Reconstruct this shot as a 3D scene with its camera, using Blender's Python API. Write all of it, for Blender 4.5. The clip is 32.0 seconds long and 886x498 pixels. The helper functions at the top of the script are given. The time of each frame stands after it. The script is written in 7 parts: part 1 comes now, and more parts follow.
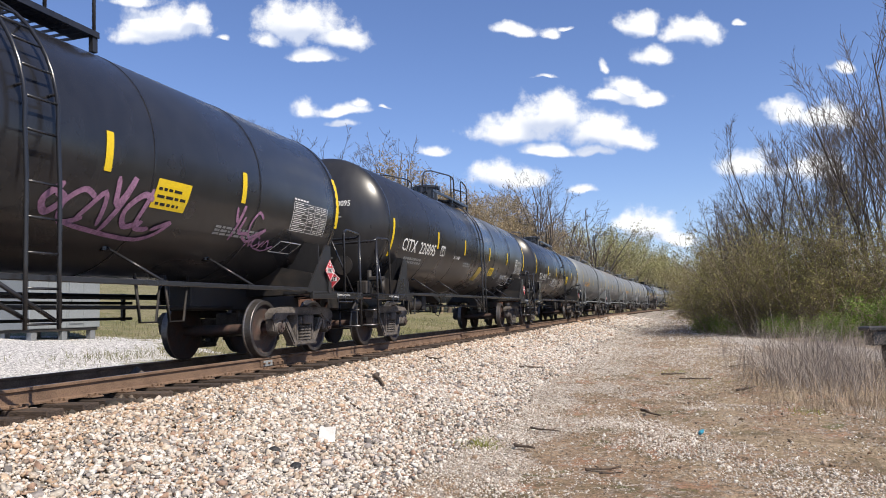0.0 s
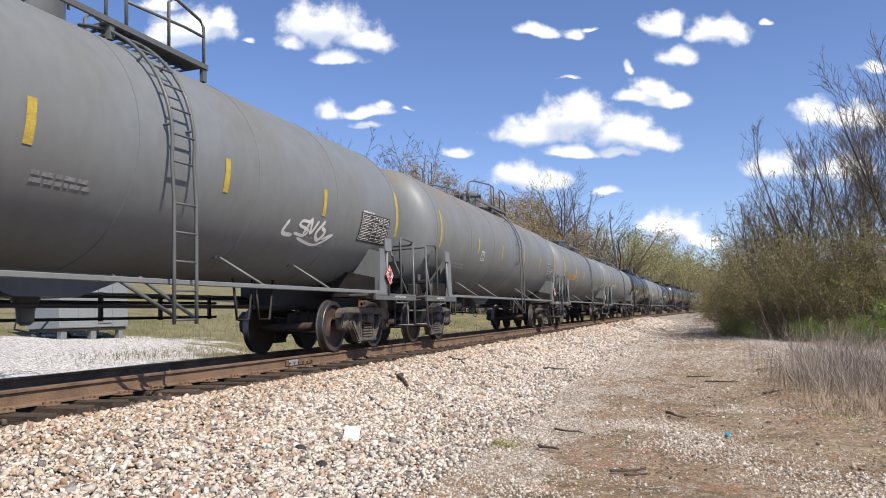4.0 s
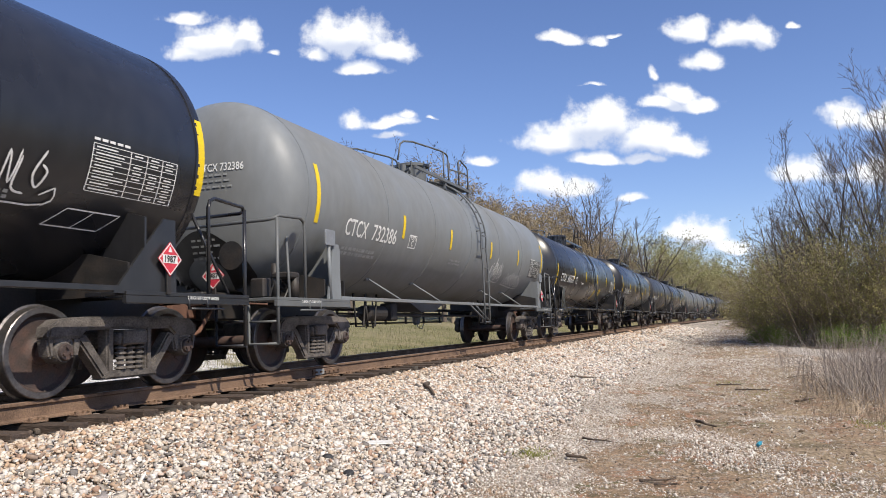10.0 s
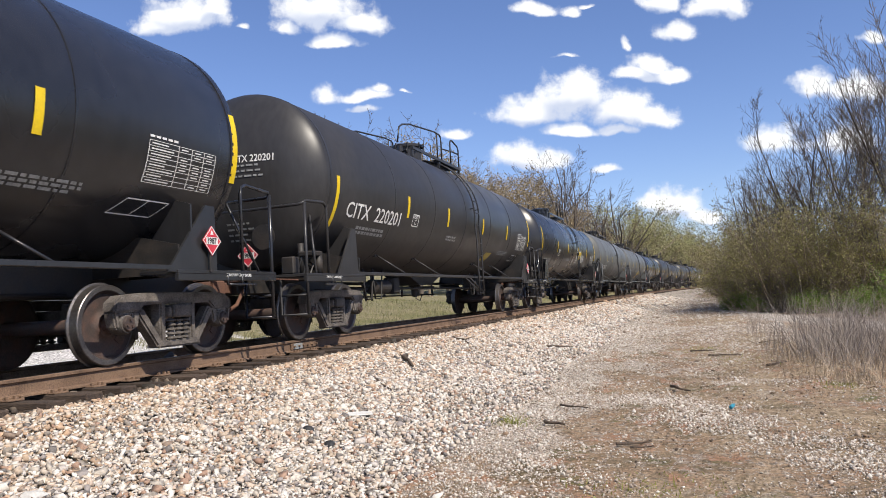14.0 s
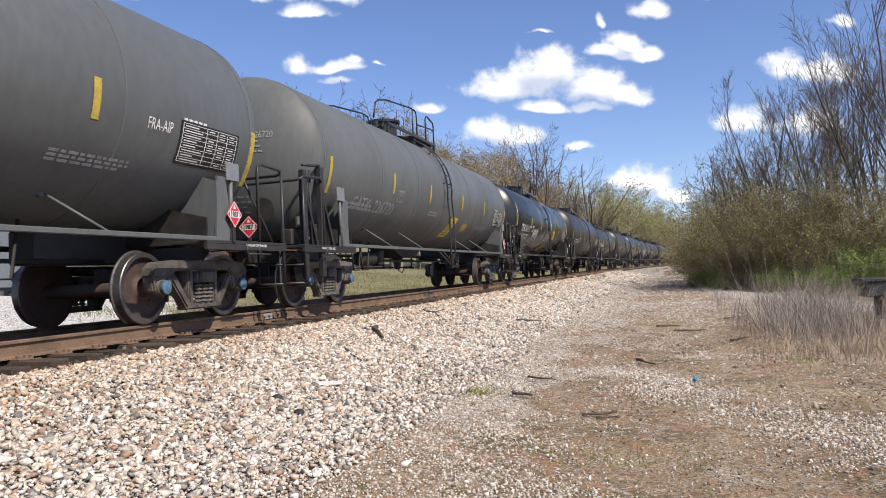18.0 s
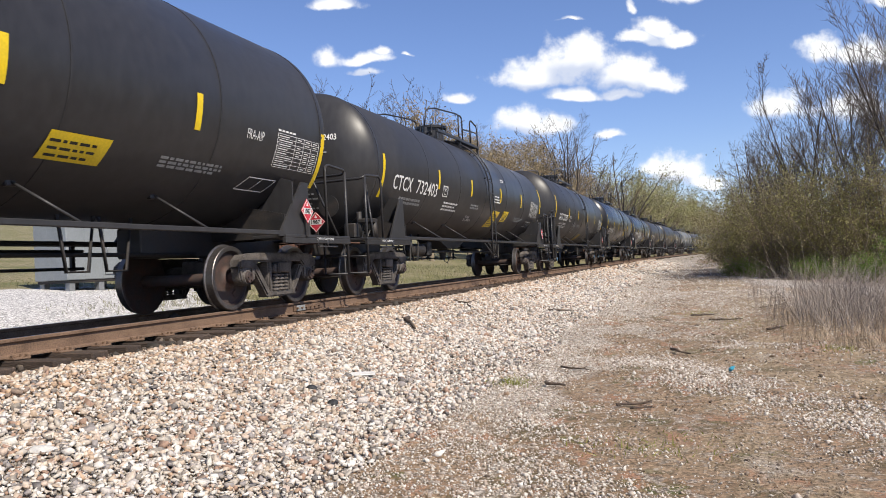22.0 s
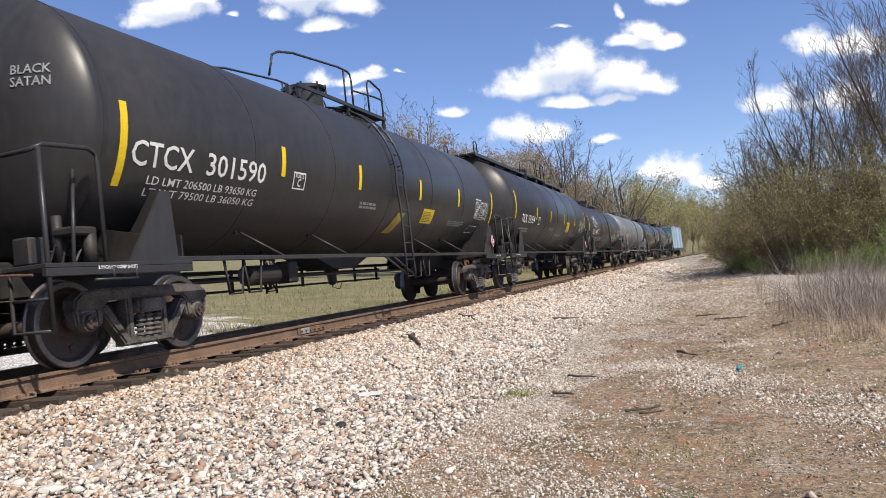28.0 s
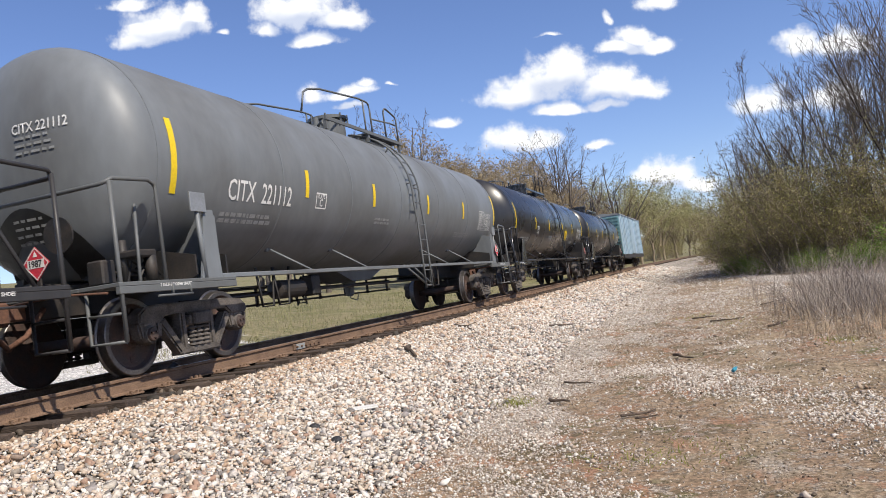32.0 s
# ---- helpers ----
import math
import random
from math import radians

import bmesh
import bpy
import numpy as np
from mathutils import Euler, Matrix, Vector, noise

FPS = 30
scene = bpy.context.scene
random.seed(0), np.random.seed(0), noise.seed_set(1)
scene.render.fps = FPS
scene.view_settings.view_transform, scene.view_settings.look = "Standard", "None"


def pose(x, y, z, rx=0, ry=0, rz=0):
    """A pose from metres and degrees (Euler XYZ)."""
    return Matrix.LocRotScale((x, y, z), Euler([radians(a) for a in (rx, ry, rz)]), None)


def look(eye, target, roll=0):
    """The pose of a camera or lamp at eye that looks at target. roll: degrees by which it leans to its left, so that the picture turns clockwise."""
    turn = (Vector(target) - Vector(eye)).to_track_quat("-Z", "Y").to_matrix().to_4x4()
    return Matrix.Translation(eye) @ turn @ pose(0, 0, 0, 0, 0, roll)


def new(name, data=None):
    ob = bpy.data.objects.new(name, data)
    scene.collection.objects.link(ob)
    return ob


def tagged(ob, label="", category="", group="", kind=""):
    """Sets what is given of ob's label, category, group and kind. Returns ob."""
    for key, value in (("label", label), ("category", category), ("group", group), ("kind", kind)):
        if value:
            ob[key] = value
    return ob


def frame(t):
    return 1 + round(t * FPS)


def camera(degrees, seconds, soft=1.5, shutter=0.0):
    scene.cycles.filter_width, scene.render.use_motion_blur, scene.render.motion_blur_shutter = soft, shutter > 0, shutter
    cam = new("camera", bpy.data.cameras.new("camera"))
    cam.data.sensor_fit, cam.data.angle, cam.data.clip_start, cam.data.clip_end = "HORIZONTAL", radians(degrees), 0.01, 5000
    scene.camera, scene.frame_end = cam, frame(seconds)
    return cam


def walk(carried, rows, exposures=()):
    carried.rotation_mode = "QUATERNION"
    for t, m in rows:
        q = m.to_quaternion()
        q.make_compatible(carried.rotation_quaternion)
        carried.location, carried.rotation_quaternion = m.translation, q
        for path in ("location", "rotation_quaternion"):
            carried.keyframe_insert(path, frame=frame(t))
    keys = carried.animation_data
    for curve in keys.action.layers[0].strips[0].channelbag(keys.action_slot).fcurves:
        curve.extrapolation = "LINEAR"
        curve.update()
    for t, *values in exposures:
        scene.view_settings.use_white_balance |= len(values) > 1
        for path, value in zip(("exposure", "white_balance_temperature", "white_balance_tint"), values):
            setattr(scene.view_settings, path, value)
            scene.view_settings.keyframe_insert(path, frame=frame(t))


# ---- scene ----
cam = camera(60.22, 32.0, soft=0.9, shutter=0.03)
EYE = (0.0, 0.0, 1.55)
SPEED, PITCH = 12.9, 17.6            # train speed in m/s, length of one car over the couplers
RAIL_Z, TRACK_X = 1.005, -7.15       # top of rail, centre line of the track


def aim(yaw, pitch, roll, dx, dy, dz):
    """A look by compass, tilt and lean from the eye, which sways a little with its holder."""
    y, p, eye = radians(yaw), radians(pitch), Vector(EYE) + Vector((dx, dy, dz))
    return look(eye, eye + Vector((-math.sin(y) * math.cos(p), math.cos(y) * math.cos(p), math.sin(p))), roll)


PATH = [
        (0, 16.69, 4.84, -2.06, 0.008, 0.040, 0.049), (0.5, 16.79, 5.04, -2.18, 0.003, 0.031, 0.047), (1, 17.32, 5.04, -2.36, 0.005, 0.026, 0.042),
        (1.5, 17.91, 4.84, -2.49, 0.008, 0.028, 0.039), (2, 18.11, 4.68, -2.47, 0.008, 0.034, 0.038), (2.5, 18.14, 4.69, -2.42, 0.007, 0.034, 0.037),
        (3, 18.08, 4.80, -2.18, 0.005, 0.025, 0.037), (3.5, 18.19, 4.95, -1.91, 0.002, 0.014, 0.036), (5.5, 19.48, 5.21, -2.10, 0.001, 0.004, 0.033),
        (6, 19.86, 5.24, -2.25, 0.004, 0.005, 0.036), (6.5, 20.11, 5.28, -2.19, -0.000, 0.010, 0.034), (7, 20.26, 5.36, -2.21, -0.002, 0.014, 0.031),
        (7.5, 20.32, 5.50, -2.28, 0.001, 0.014, 0.031), (8, 20.34, 5.57, -2.29, 0.001, 0.012, 0.033), (8.5, 20.35, 5.67, -2.23, 0.000, 0.009, 0.036),
        (9, 20.33, 5.67, -2.16, -0.000, 0.009, 0.038), (9.5, 20.32, 5.73, -2.09, -0.003, 0.011, 0.036), (10, 20.28, 5.72, -2.08, -0.006, 0.011, 0.035),
        (10.5, 20.21, 5.71, -2.06, -0.006, 0.010, 0.035), (11, 20.13, 5.74, -1.97, -0.005, 0.011, 0.035), (11.5, 20.07, 5.82, -2.03, -0.000, 0.010, 0.036),
        (12, 19.95, 5.94, -2.02, 0.000, 0.005, 0.038), (12.5, 19.76, 5.92, -1.99, -0.006, 0.001, 0.037), (13, 19.50, 5.47, -2.11, -0.012, -0.001, 0.029),
        (13.5, 19.02, 4.71, -2.56, -0.014, -0.001, 0.015), (14, 18.56, 3.69, -3.18, -0.010, -0.002, 0.002), (14.5, 17.98, 2.71, -3.75, -0.003, -0.005, -0.005),
        (16.5, 16.14, 1.57, -2.90, -0.011, -0.006, -0.031), (17, 16.02, 1.64, -2.54, -0.014, -0.010, -0.031), (17.5, 16.17, 1.72, -2.44, -0.011, -0.015, -0.032),
        (18, 16.49, 1.68, -2.40, -0.011, -0.020, -0.033), (18.5, 16.94, 1.59, -2.46, -0.016, -0.022, -0.033), (19, 17.37, 1.51, -2.48, -0.022, -0.023, -0.032),
        (19.5, 17.72, 1.48, -2.64, -0.022, -0.022, -0.031), (20, 18.01, 1.42, -2.71, -0.016, -0.022, -0.031), (20.5, 18.25, 1.35, -2.87, -0.013, -0.022, -0.032),
        (21, 18.45, 1.24, -2.87, -0.016, -0.018, -0.034), (21.5, 18.61, 1.12, -2.86, -0.020, -0.013, -0.034), (22, 18.83, 1.08, -2.90, -0.019, -0.012, -0.033),
        (22.5, 19.04, 1.08, -3.04, -0.017, -0.015, -0.032), (23, 19.25, 1.12, -3.23, -0.017, -0.015, -0.031), (23.5, 19.42, 1.12, -3.47, -0.015, -0.015, -0.030),
        (24, 19.52, 1.17, -3.83, -0.012, -0.016, -0.028), (24.5, 19.49, 1.24, -4.03, -0.013, -0.016, -0.027), (25, 19.36, 1.35, -4.32, -0.013, -0.017, -0.028),
        (25.5, 19.27, 1.47, -4.51, -0.010, -0.020, -0.030), (27.5, 19.04, 2.02, -5.61, -0.003, -0.010, -0.022), (28, 18.90, 2.13, -6.13, 0.010, -0.007, -0.018),
        (28.5, 18.74, 2.25, -6.41, 0.017, -0.003, -0.019), (29, 18.63, 2.33, -6.56, 0.023, 0.000, -0.021), (29.5, 18.67, 2.44, -6.68, 0.036, -0.001, -0.020),
        (30, 18.71, 2.54, -6.80, 0.050, -0.002, -0.021), (30.5, 18.66, 2.66, -6.97, 0.057, -0.004, -0.021), (31, 18.54, 2.72, -7.23, 0.060, -0.004, -0.020),
        (31.5, 18.38, 2.80, -7.60, 0.066, 0.001, -0.021), (32, 18.58, 2.89, -7.95, 0.074, 0.010, -0.024),
        ]
walk(cam, [(t, aim(*row)) for t, *row in PATH])

# ---- world, sun, exposure ----
SUN = Vector((0.56, -0.32, 0.70)).normalized()
scene.view_settings.exposure = 0.5


# clouds over the line, on a flat chart in thousandths: place, half width, half height, thinness
PUFFS = [
    (208, 158, 58, 38, 0), (149, 141, 59, 26, 0), (271, 138, 55, 33, 0), (308, 135, 37, 23, 0), (204, 115, 35, 11, 0), (260, 116, 28, 11, 0),
    (138, 82, 45, 28, 0), (167, 78, 33, 20, 0), (249, 66, 25, 9, 0.1), (49, 115, 25, 11, 0.15), (-295, 267, 58, 33, 0), (-321, 257, 36, 18, 0),
    (-262, 278, 25, 23, 0), (-332, 303, 41, 11, 0.15), (-121, 275, 58, 36, 0), (-70, 260, 36, 20, 0), (-166, 256, 23, 13, 0), (-103, 236, 31, 12, 0),
    (-225, 254, 11, 7, 0.2), (-118, 165, 23, 16, 0), (-70, 165, 31, 11, 0), (-51, 172, 10, 9, 0), (-70, 149, 23, 7, 0.05), (319, 283, 30, 21, 0),
    (389, 275, 39, 23, 0), (345, 243, 31, 21, 0.05), (411, 279, 16, 16, 0), (278, 230, 7, 15, 0.2), (304, 202, 27, 18, 0), (282, 189, 33, 12, 0),
    (330, 190, 36, 12, 0), (152, 276, 23, 11, 0), (197, 275, 17, 11, 0), (219, 284, 14, 5, 0.15), (197, 214, 25, 5, 0.25), (452, 292, 12, 6, 0.2),
    (-18, 167, 11, 4, 0.25), (537, 172, 36, 23, 0), (582, 164, 48, 26, 0), (471, 101, 48, 23, 0.05), (567, 101, 41, 26, 0), (604, 238, 23, 11, 0.1),
    (337, 13, 42, 26, 0), (308, 20, 25, 15, 0), (374, 1, 31, 16, 0),
]


def build_world():
    w = bpy.data.worlds.new("sky")
    scene.world = w
    w.use_nodes = True
    nt = w.node_tree
    nt.nodes.clear()
    N, L = nt.nodes.new, nt.links.new

    def math_node(op, a, b=None, clamp=False):
        n = N("ShaderNodeMath")
        n.operation, n.use_clamp = op, clamp
        for i, v in enumerate((a, b)):
            if v is None:
                continue
            if isinstance(v, (int, float)):
                n.inputs[i].default_value = v
            else:
                L(v, n.inputs[i])
        return n.outputs[0]

    sky = N("ShaderNodeTexSky")
    sky.sky_type, sky.sun_disc = "NISHITA", False
    sky.sun_elevation = math.asin(SUN.z)
    sky.sun_rotation = math.atan2(SUN.x, SUN.y)
    sky.air_density, sky.dust_density, sky.ozone_density = 1.0, 0.15, 2.5
    coord = N("ShaderNodeTexCoord")
    way = coord.outputs["Generated"]

    def dot(v):
        n = N("ShaderNodeVectorMath")
        n.operation = "DOT_PRODUCT"
        L(way, n.inputs[0])
        n.inputs[1].default_value = v
        return n.outputs["Value"]

    # a flat chart of the part of the sky over the track, in tangents of the angle
    ahead = math_node("MAXIMUM", dot((-0.3454, 0.9332, 0.0996)), 0.05)
    u = math_node("DIVIDE", dot((0.9357, 0.3505, -0.0399)), ahead)
    v = math_node("DIVIDE", dot((0.0721, -0.0794, 0.9942)), ahead)
    chart = N("ShaderNodeCombineXYZ")
    L(u, chart.inputs[0])
    L(v, chart.inputs[1])

    def noise_of(scale, detail, rough=0.6, dim="3D", vec=None):
        n = N("ShaderNodeTexNoise")
        n.noise_dimensions = dim
        n.inputs["Scale"].default_value, n.inputs["Detail"].default_value = scale, detail
        n.inputs["Roughness"].default_value = rough
        L(vec or chart.outputs[0], n.inputs["Vector"])
        return n.outputs["Fac"]

    # the puffs' outlines are pushed about a little, so that none is a plain oval
    push = N("ShaderNodeTexNoise")
    push.inputs["Scale"].default_value, push.inputs["Detail"].default_value = 13.0, 3.0
    L(chart.outputs[0], push.inputs["Vector"])
    bent = N("ShaderNodeVectorMath")
    bent.operation = "MULTIPLY_ADD"
    L(push.outputs["Color"], bent.inputs[0])
    bent.inputs[1].default_value, bent.inputs[2].default_value = (0.05, 0.03, 0), (-0.025, -0.015, 0)
    place = N("ShaderNodeVectorMath")
    L(chart.outputs[0], place.inputs[0])
    L(bent.outputs[0], place.inputs[1])
    def puffs(vec):
        """Puffs on the chart (thousandths): place, half width, half height, thinness; round above, flatter below."""
        best = None
        for x, y, wide, high, thin in PUFFS:
            n, low, cut, ln = (N("ShaderNodeVectorMath") for _ in range(4))
            n.operation, low.operation, cut.operation, ln.operation = "MULTIPLY_ADD", "MULTIPLY", "MINIMUM", "LENGTH"
            L(vec, n.inputs[0])
            n.inputs[1].default_value, n.inputs[2].default_value = (1000 / wide, 1000 / high, 0), (-x / wide, -y / high, 0)
            L(n.outputs[0], low.inputs[0])
            low.inputs[1].default_value = (1, 1.9, 1)
            L(n.outputs[0], cut.inputs[0])
            L(low.outputs[0], cut.inputs[1])
            L(cut.outputs[0], ln.inputs[0])
            d = math_node("SUBTRACT", 1.0 - thin, ln.outputs["Value"])
            if best is None:
                best = d
            else:
                best = math_node("SMOOTH_MAX", best, d)
                best.node.inputs[2].default_value = 0.12
        return best

    fine = noise_of(34.0, 10.0, 0.62)
    body = noise_of(11.0, 3.0, 0.5)
    lump = math_node("ADD", math_node("MULTIPLY", math_node("SUBTRACT", fine, 0.5), 1.7), math_node("MULTIPLY", math_node("SUBTRACT", body, 0.5), 0.8))
    dens = math_node("ADD", puffs(place.outputs[0]), lump)
    # how much cloud lies above a place, towards the sun: the under sides are in shade
    over_it = N("ShaderNodeVectorMath")
    L(place.outputs[0], over_it.inputs[0])
    over_it.inputs[1].default_value = (0.004, 0.018, 0)
    above = math_node("ADD", puffs(over_it.outputs[0]), math_node("MULTIPLY", lump, 0.6))
    # scattered clouds over the rest of the sky
    rest = noise_of(3.2, 8.0, 0.6, "3D", way)
    rest = math_node("MULTIPLY", math_node("SUBTRACT", rest, 0.60), 6.0)
    behind = math_node("LESS_THAN", dot((-0.3454, 0.9332, 0.0996)), 0.62)
    dens = math_node("MAXIMUM", dens, math_node("SUBTRACT", math_node("MULTIPLY", behind, math_node("ADD", rest, 2.0)), 2.0))
    ramp = N("ShaderNodeMapRange")
    ramp.interpolation_type = "SMOOTHSTEP"
    ramp.inputs["From Min"].default_value, ramp.inputs["From Max"].default_value = -0.22, 0.52
    L(dens, ramp.inputs["Value"])
    # white where the sun reaches them, blue-grey on their under sides
    shade = N("ShaderNodeMapRange")
    shade.interpolation_type = "SMOOTHSTEP"
    shade.inputs["From Min"].default_value, shade.inputs["From Max"].default_value = -0.1, 0.45
    shade.inputs["To Min"].default_value, shade.inputs["To Max"].default_value = 1.0, 0.0
    L(math_node("SUBTRACT", above, math_node("MULTIPLY", dens, 0.45)), shade.inputs["Value"])
    tint = N("ShaderNodeMix")
    tint.data_type = "RGBA"
    tint.inputs["A"].default_value, tint.inputs["B"].default_value = (6.8, 7.5, 9.2, 1), (11.0, 11.1, 11.3, 1)
    L(shade.outputs[0], tint.inputs["Factor"])
    mix = N("ShaderNodeMix")
    mix.data_type = "RGBA"
    L(ramp.outputs[0], mix.inputs["Factor"])
    blue = N("ShaderNodeVectorMath")
    blue.operation = "MULTIPLY"
    L(sky.outputs[0], blue.inputs[0])
    blue.inputs[1].default_value = (1.12, 1.16, 1.47)
    L(blue.outputs[0], mix.inputs["A"])
    L(tint.outputs["Result"], mix.inputs["B"])
    bg = N("ShaderNodeBackground")
    bg.inputs["Strength"].default_value = 0.07
    L(mix.outputs["Result"], bg.inputs["Color"])
    out = N("ShaderNodeOutputWorld")
    L(bg.outputs[0], out.inputs[0])


build_world()
lamp = bpy.data.lights.new("sun", "SUN")
lamp.energy, lamp.angle, lamp.color = 4.6, radians(0.55), (1.0, 0.915, 0.79)
sun = new("sun", lamp)
sun.matrix_world = look(SUN * 50, (0, 0, 0))

# ---- materials ----


def mat(name, color, rough=0.6, metal=0.0, second=None, scale=6.0, amount=0.5, fine=40.0, fine_amount=0.25, bump=0.0,
        bump_scale=60.0, coat=0.0, vary=0.0, stretch=(1, 1, 1), rough_vary=0.1, per="object", spec=0.5):
    """A surface with two scales of colour change, relief and uneven gloss. second: the colour of its stains."""
    m = bpy.data.materials.new(name)
    m.use_nodes = True
    nt = m.node_tree
    N, L = nt.nodes.new, nt.links.new
    bsdf = nt.nodes["Principled BSDF"]
    tc = N("ShaderNodeTexCoord")
    mp = N("ShaderNodeMapping")
    mp.inputs["Scale"].default_value = stretch
    L(tc.outputs["Object"], mp.inputs["Vector"])

    def noise_of(s, detail=4.0):
        n = N("ShaderNodeTexNoise")
        n.inputs["Scale"].default_value, n.inputs["Detail"].default_value = s, detail
        L(mp.outputs[0], n.inputs["Vector"])
        return n.outputs["Fac"]

    def spread(fac, lo, hi, a=0.0, b=1.0):
        r = N("ShaderNodeMapRange")
        r.inputs["From Min"].default_value, r.inputs["From Max"].default_value = lo, hi
        r.inputs["To Min"].default_value, r.inputs["To Max"].default_value = a, b
        L(fac, r.inputs["Value"])
        return r.outputs[0]

    second = second or tuple(c * 0.6 for c in color)
    big = noise_of(scale, 5.0)
    mix = N("ShaderNodeMix")
    mix.data_type = "RGBA"
    mix.inputs["A"].default_value, mix.inputs["B"].default_value = (*color, 1), (*second, 1)
    L(spread(big, 0.42, 0.68, 0.0, amount), mix.inputs["Factor"])
    small = noise_of(fine, 3.0)
    hsv = N("ShaderNodeHueSaturation")
    L(mix.outputs["Result"], hsv.inputs["Color"])
    val = spread(small, 0.3, 0.7, 1 - fine_amount, 1 + fine_amount)
    if vary:
        rnd = N("ShaderNodeObjectInfo") if per == "object" else N("ShaderNodeNewGeometry")
        r = rnd.outputs["Random" if per == "object" else "Random Per Island"]
        mul = N("ShaderNodeMath")
        mul.operation = "MULTIPLY"
        L(val, mul.inputs[0])
        L(spread(r, 0, 1, 1 - vary, 1 + vary), mul.inputs[1])
        val = mul.outputs[0]
    L(val, hsv.inputs["Value"])
    L(hsv.outputs[0], bsdf.inputs["Base Color"])
    L(spread(big, 0.3, 0.7, max(rough - rough_vary, 0.03), min(rough + rough_vary, 1)), bsdf.inputs["Roughness"])
    bsdf.inputs["Metallic"].default_value = metal
    bsdf.inputs["Specular IOR Level"].default_value = spec
    if coat:
        bsdf.inputs["Coat Weight"].default_value, bsdf.inputs["Coat Roughness"].default_value = coat, 0.12
    if bump:
        b = N("ShaderNodeBump")
        b.inputs["Strength"].default_value, b.inputs["Distance"].default_value = bump, 0.02
        L(noise_of(bump_scale, 5.0), b.inputs["Height"])
        L(b.outputs[0], bsdf.inputs["Normal"])
    return m


def stone_mat(name, cols, rough=0.85):
    """Stones of several colours, one to each piece of a joined mesh."""
    m = bpy.data.materials.new(name)
    m.use_nodes = True
    nt = m.node_tree
    N, L = nt.nodes.new, nt.links.new
    bsdf = nt.nodes["Principled BSDF"]
    geo = N("ShaderNodeNewGeometry")
    ramp = N("ShaderNodeValToRGB")
    ramp.color_ramp.interpolation = "CONSTANT"
    el = ramp.color_ramp.elements
    el[0].color = (*cols[0], 1)
    el[1].position, el[1].color = 1 / len(cols), (*cols[1], 1)
    for i, c in enumerate(cols[2:], 2):
        e = el.new(i / len(cols))
        e.color = (*c, 1)
    L(geo.outputs["Random Per Island"], ramp.inputs[0])
    tc = N("ShaderNodeTexCoord")
    n = N("ShaderNodeTexNoise")
    n.inputs["Scale"].default_value, n.inputs["Detail"].default_value = 45.0, 4.0
    L(tc.outputs["Object"], n.inputs["Vector"])
    r = N("ShaderNodeMapRange")
    r.inputs["From Min"].default_value, r.inputs["From Max"].default_value = 0.3, 0.7
    r.inputs["To Min"].default_value, r.inputs["To Max"].default_value = 0.75, 1.2
    L(n.outputs["Fac"], r.inputs["Value"])
    h = N("ShaderNodeHueSaturation")
    L(ramp.outputs[0], h.inputs["Color"])
    L(r.outputs[0], h.inputs["Value"])
    L(h.outputs[0], bsdf.inputs["Base Color"])
    bsdf.inputs["Roughness"].default_value = rough
    b = N("ShaderNodeBump")
    b.inputs["Strength"].default_value, b.inputs["Distance"].default_value = 0.35, 0.01
    L(n.outputs["Fac"], b.inputs["Height"])
    L(b.outputs[0], bsdf.inputs["Normal"])
    return m


def leaf_mat(name, color, second, vary=0.2):
    """Thin leaves and buds: light also comes through them."""
    m = mat(name, color, 0.7, second=second, scale=1.0, amount=0.7, fine=6, fine_amount=0.3, vary=vary, per="island", spec=0.25)
    nt = m.node_tree
    bsdf = nt.nodes["Principled BSDF"]
    tr, mix = nt.nodes.new("ShaderNodeBsdfTranslucent"), nt.nodes.new("ShaderNodeMixShader")
    nt.links.new(bsdf.inputs["Base Color"].links[0].from_socket, tr.inputs["Color"])
    mix.inputs[0].default_value = 0.4
    nt.links.new(bsdf.outputs[0], mix.inputs[1])
    nt.links.new(tr.outputs[0], mix.inputs[2])
    nt.links.new(mix.outputs[0], nt.nodes["Material Output"].inputs["Surface"])
    return m


M_MIDGREY = mat("mid_grey_paint", (0.150, 0.163, 0.174), 0.5, second=(0.092, 0.092, 0.090), scale=0.7, amount=0.7, fine=8.0, fine_amount=0.07, stretch=(1, 0.8, 0.4), bump=0.02, bump_scale=3.0, spec=0.3)
M_BLACK = mat("gloss_black_paint", (0.018, 0.0186, 0.0222), 0.27, second=(0.0264, 0.0252, 0.024), scale=0.8, amount=0.5, fine=9.0, fine_amount=0.16, coat=0.1, stretch=(1, 0.6, 0.35), bump=0.02, bump_scale=3.0, rough_vary=0.08, spec=0.42)
M_MATTE = mat("matt_black_paint", (0.0297, 0.029, 0.0304), 0.4, second=(0.0446, 0.0419, 0.0405), scale=0.9, amount=0.5, fine=12.0, fine_amount=0.14, stretch=(1, 0.6, 0.35), bump=0.02, bump_scale=4.0, spec=0.3)
M_SLATE = mat("dark_grey_paint", (0.107, 0.113, 0.115), 0.46, second=(0.0789, 0.0789, 0.0771), scale=0.9, amount=0.5, fine=12.0, fine_amount=0.08, stretch=(1, 0.8, 0.3), bump=0.02, bump_scale=4.0, spec=0.28)
M_GREY = mat("light_grey_paint", (0.165, 0.178, 0.187), 0.52, second=(0.140, 0.137, 0.125), scale=0.7, amount=0.6, fine=8.0, fine_amount=0.06, stretch=(1, 0.8, 0.4), bump=0.02, bump_scale=3.0, spec=0.3)
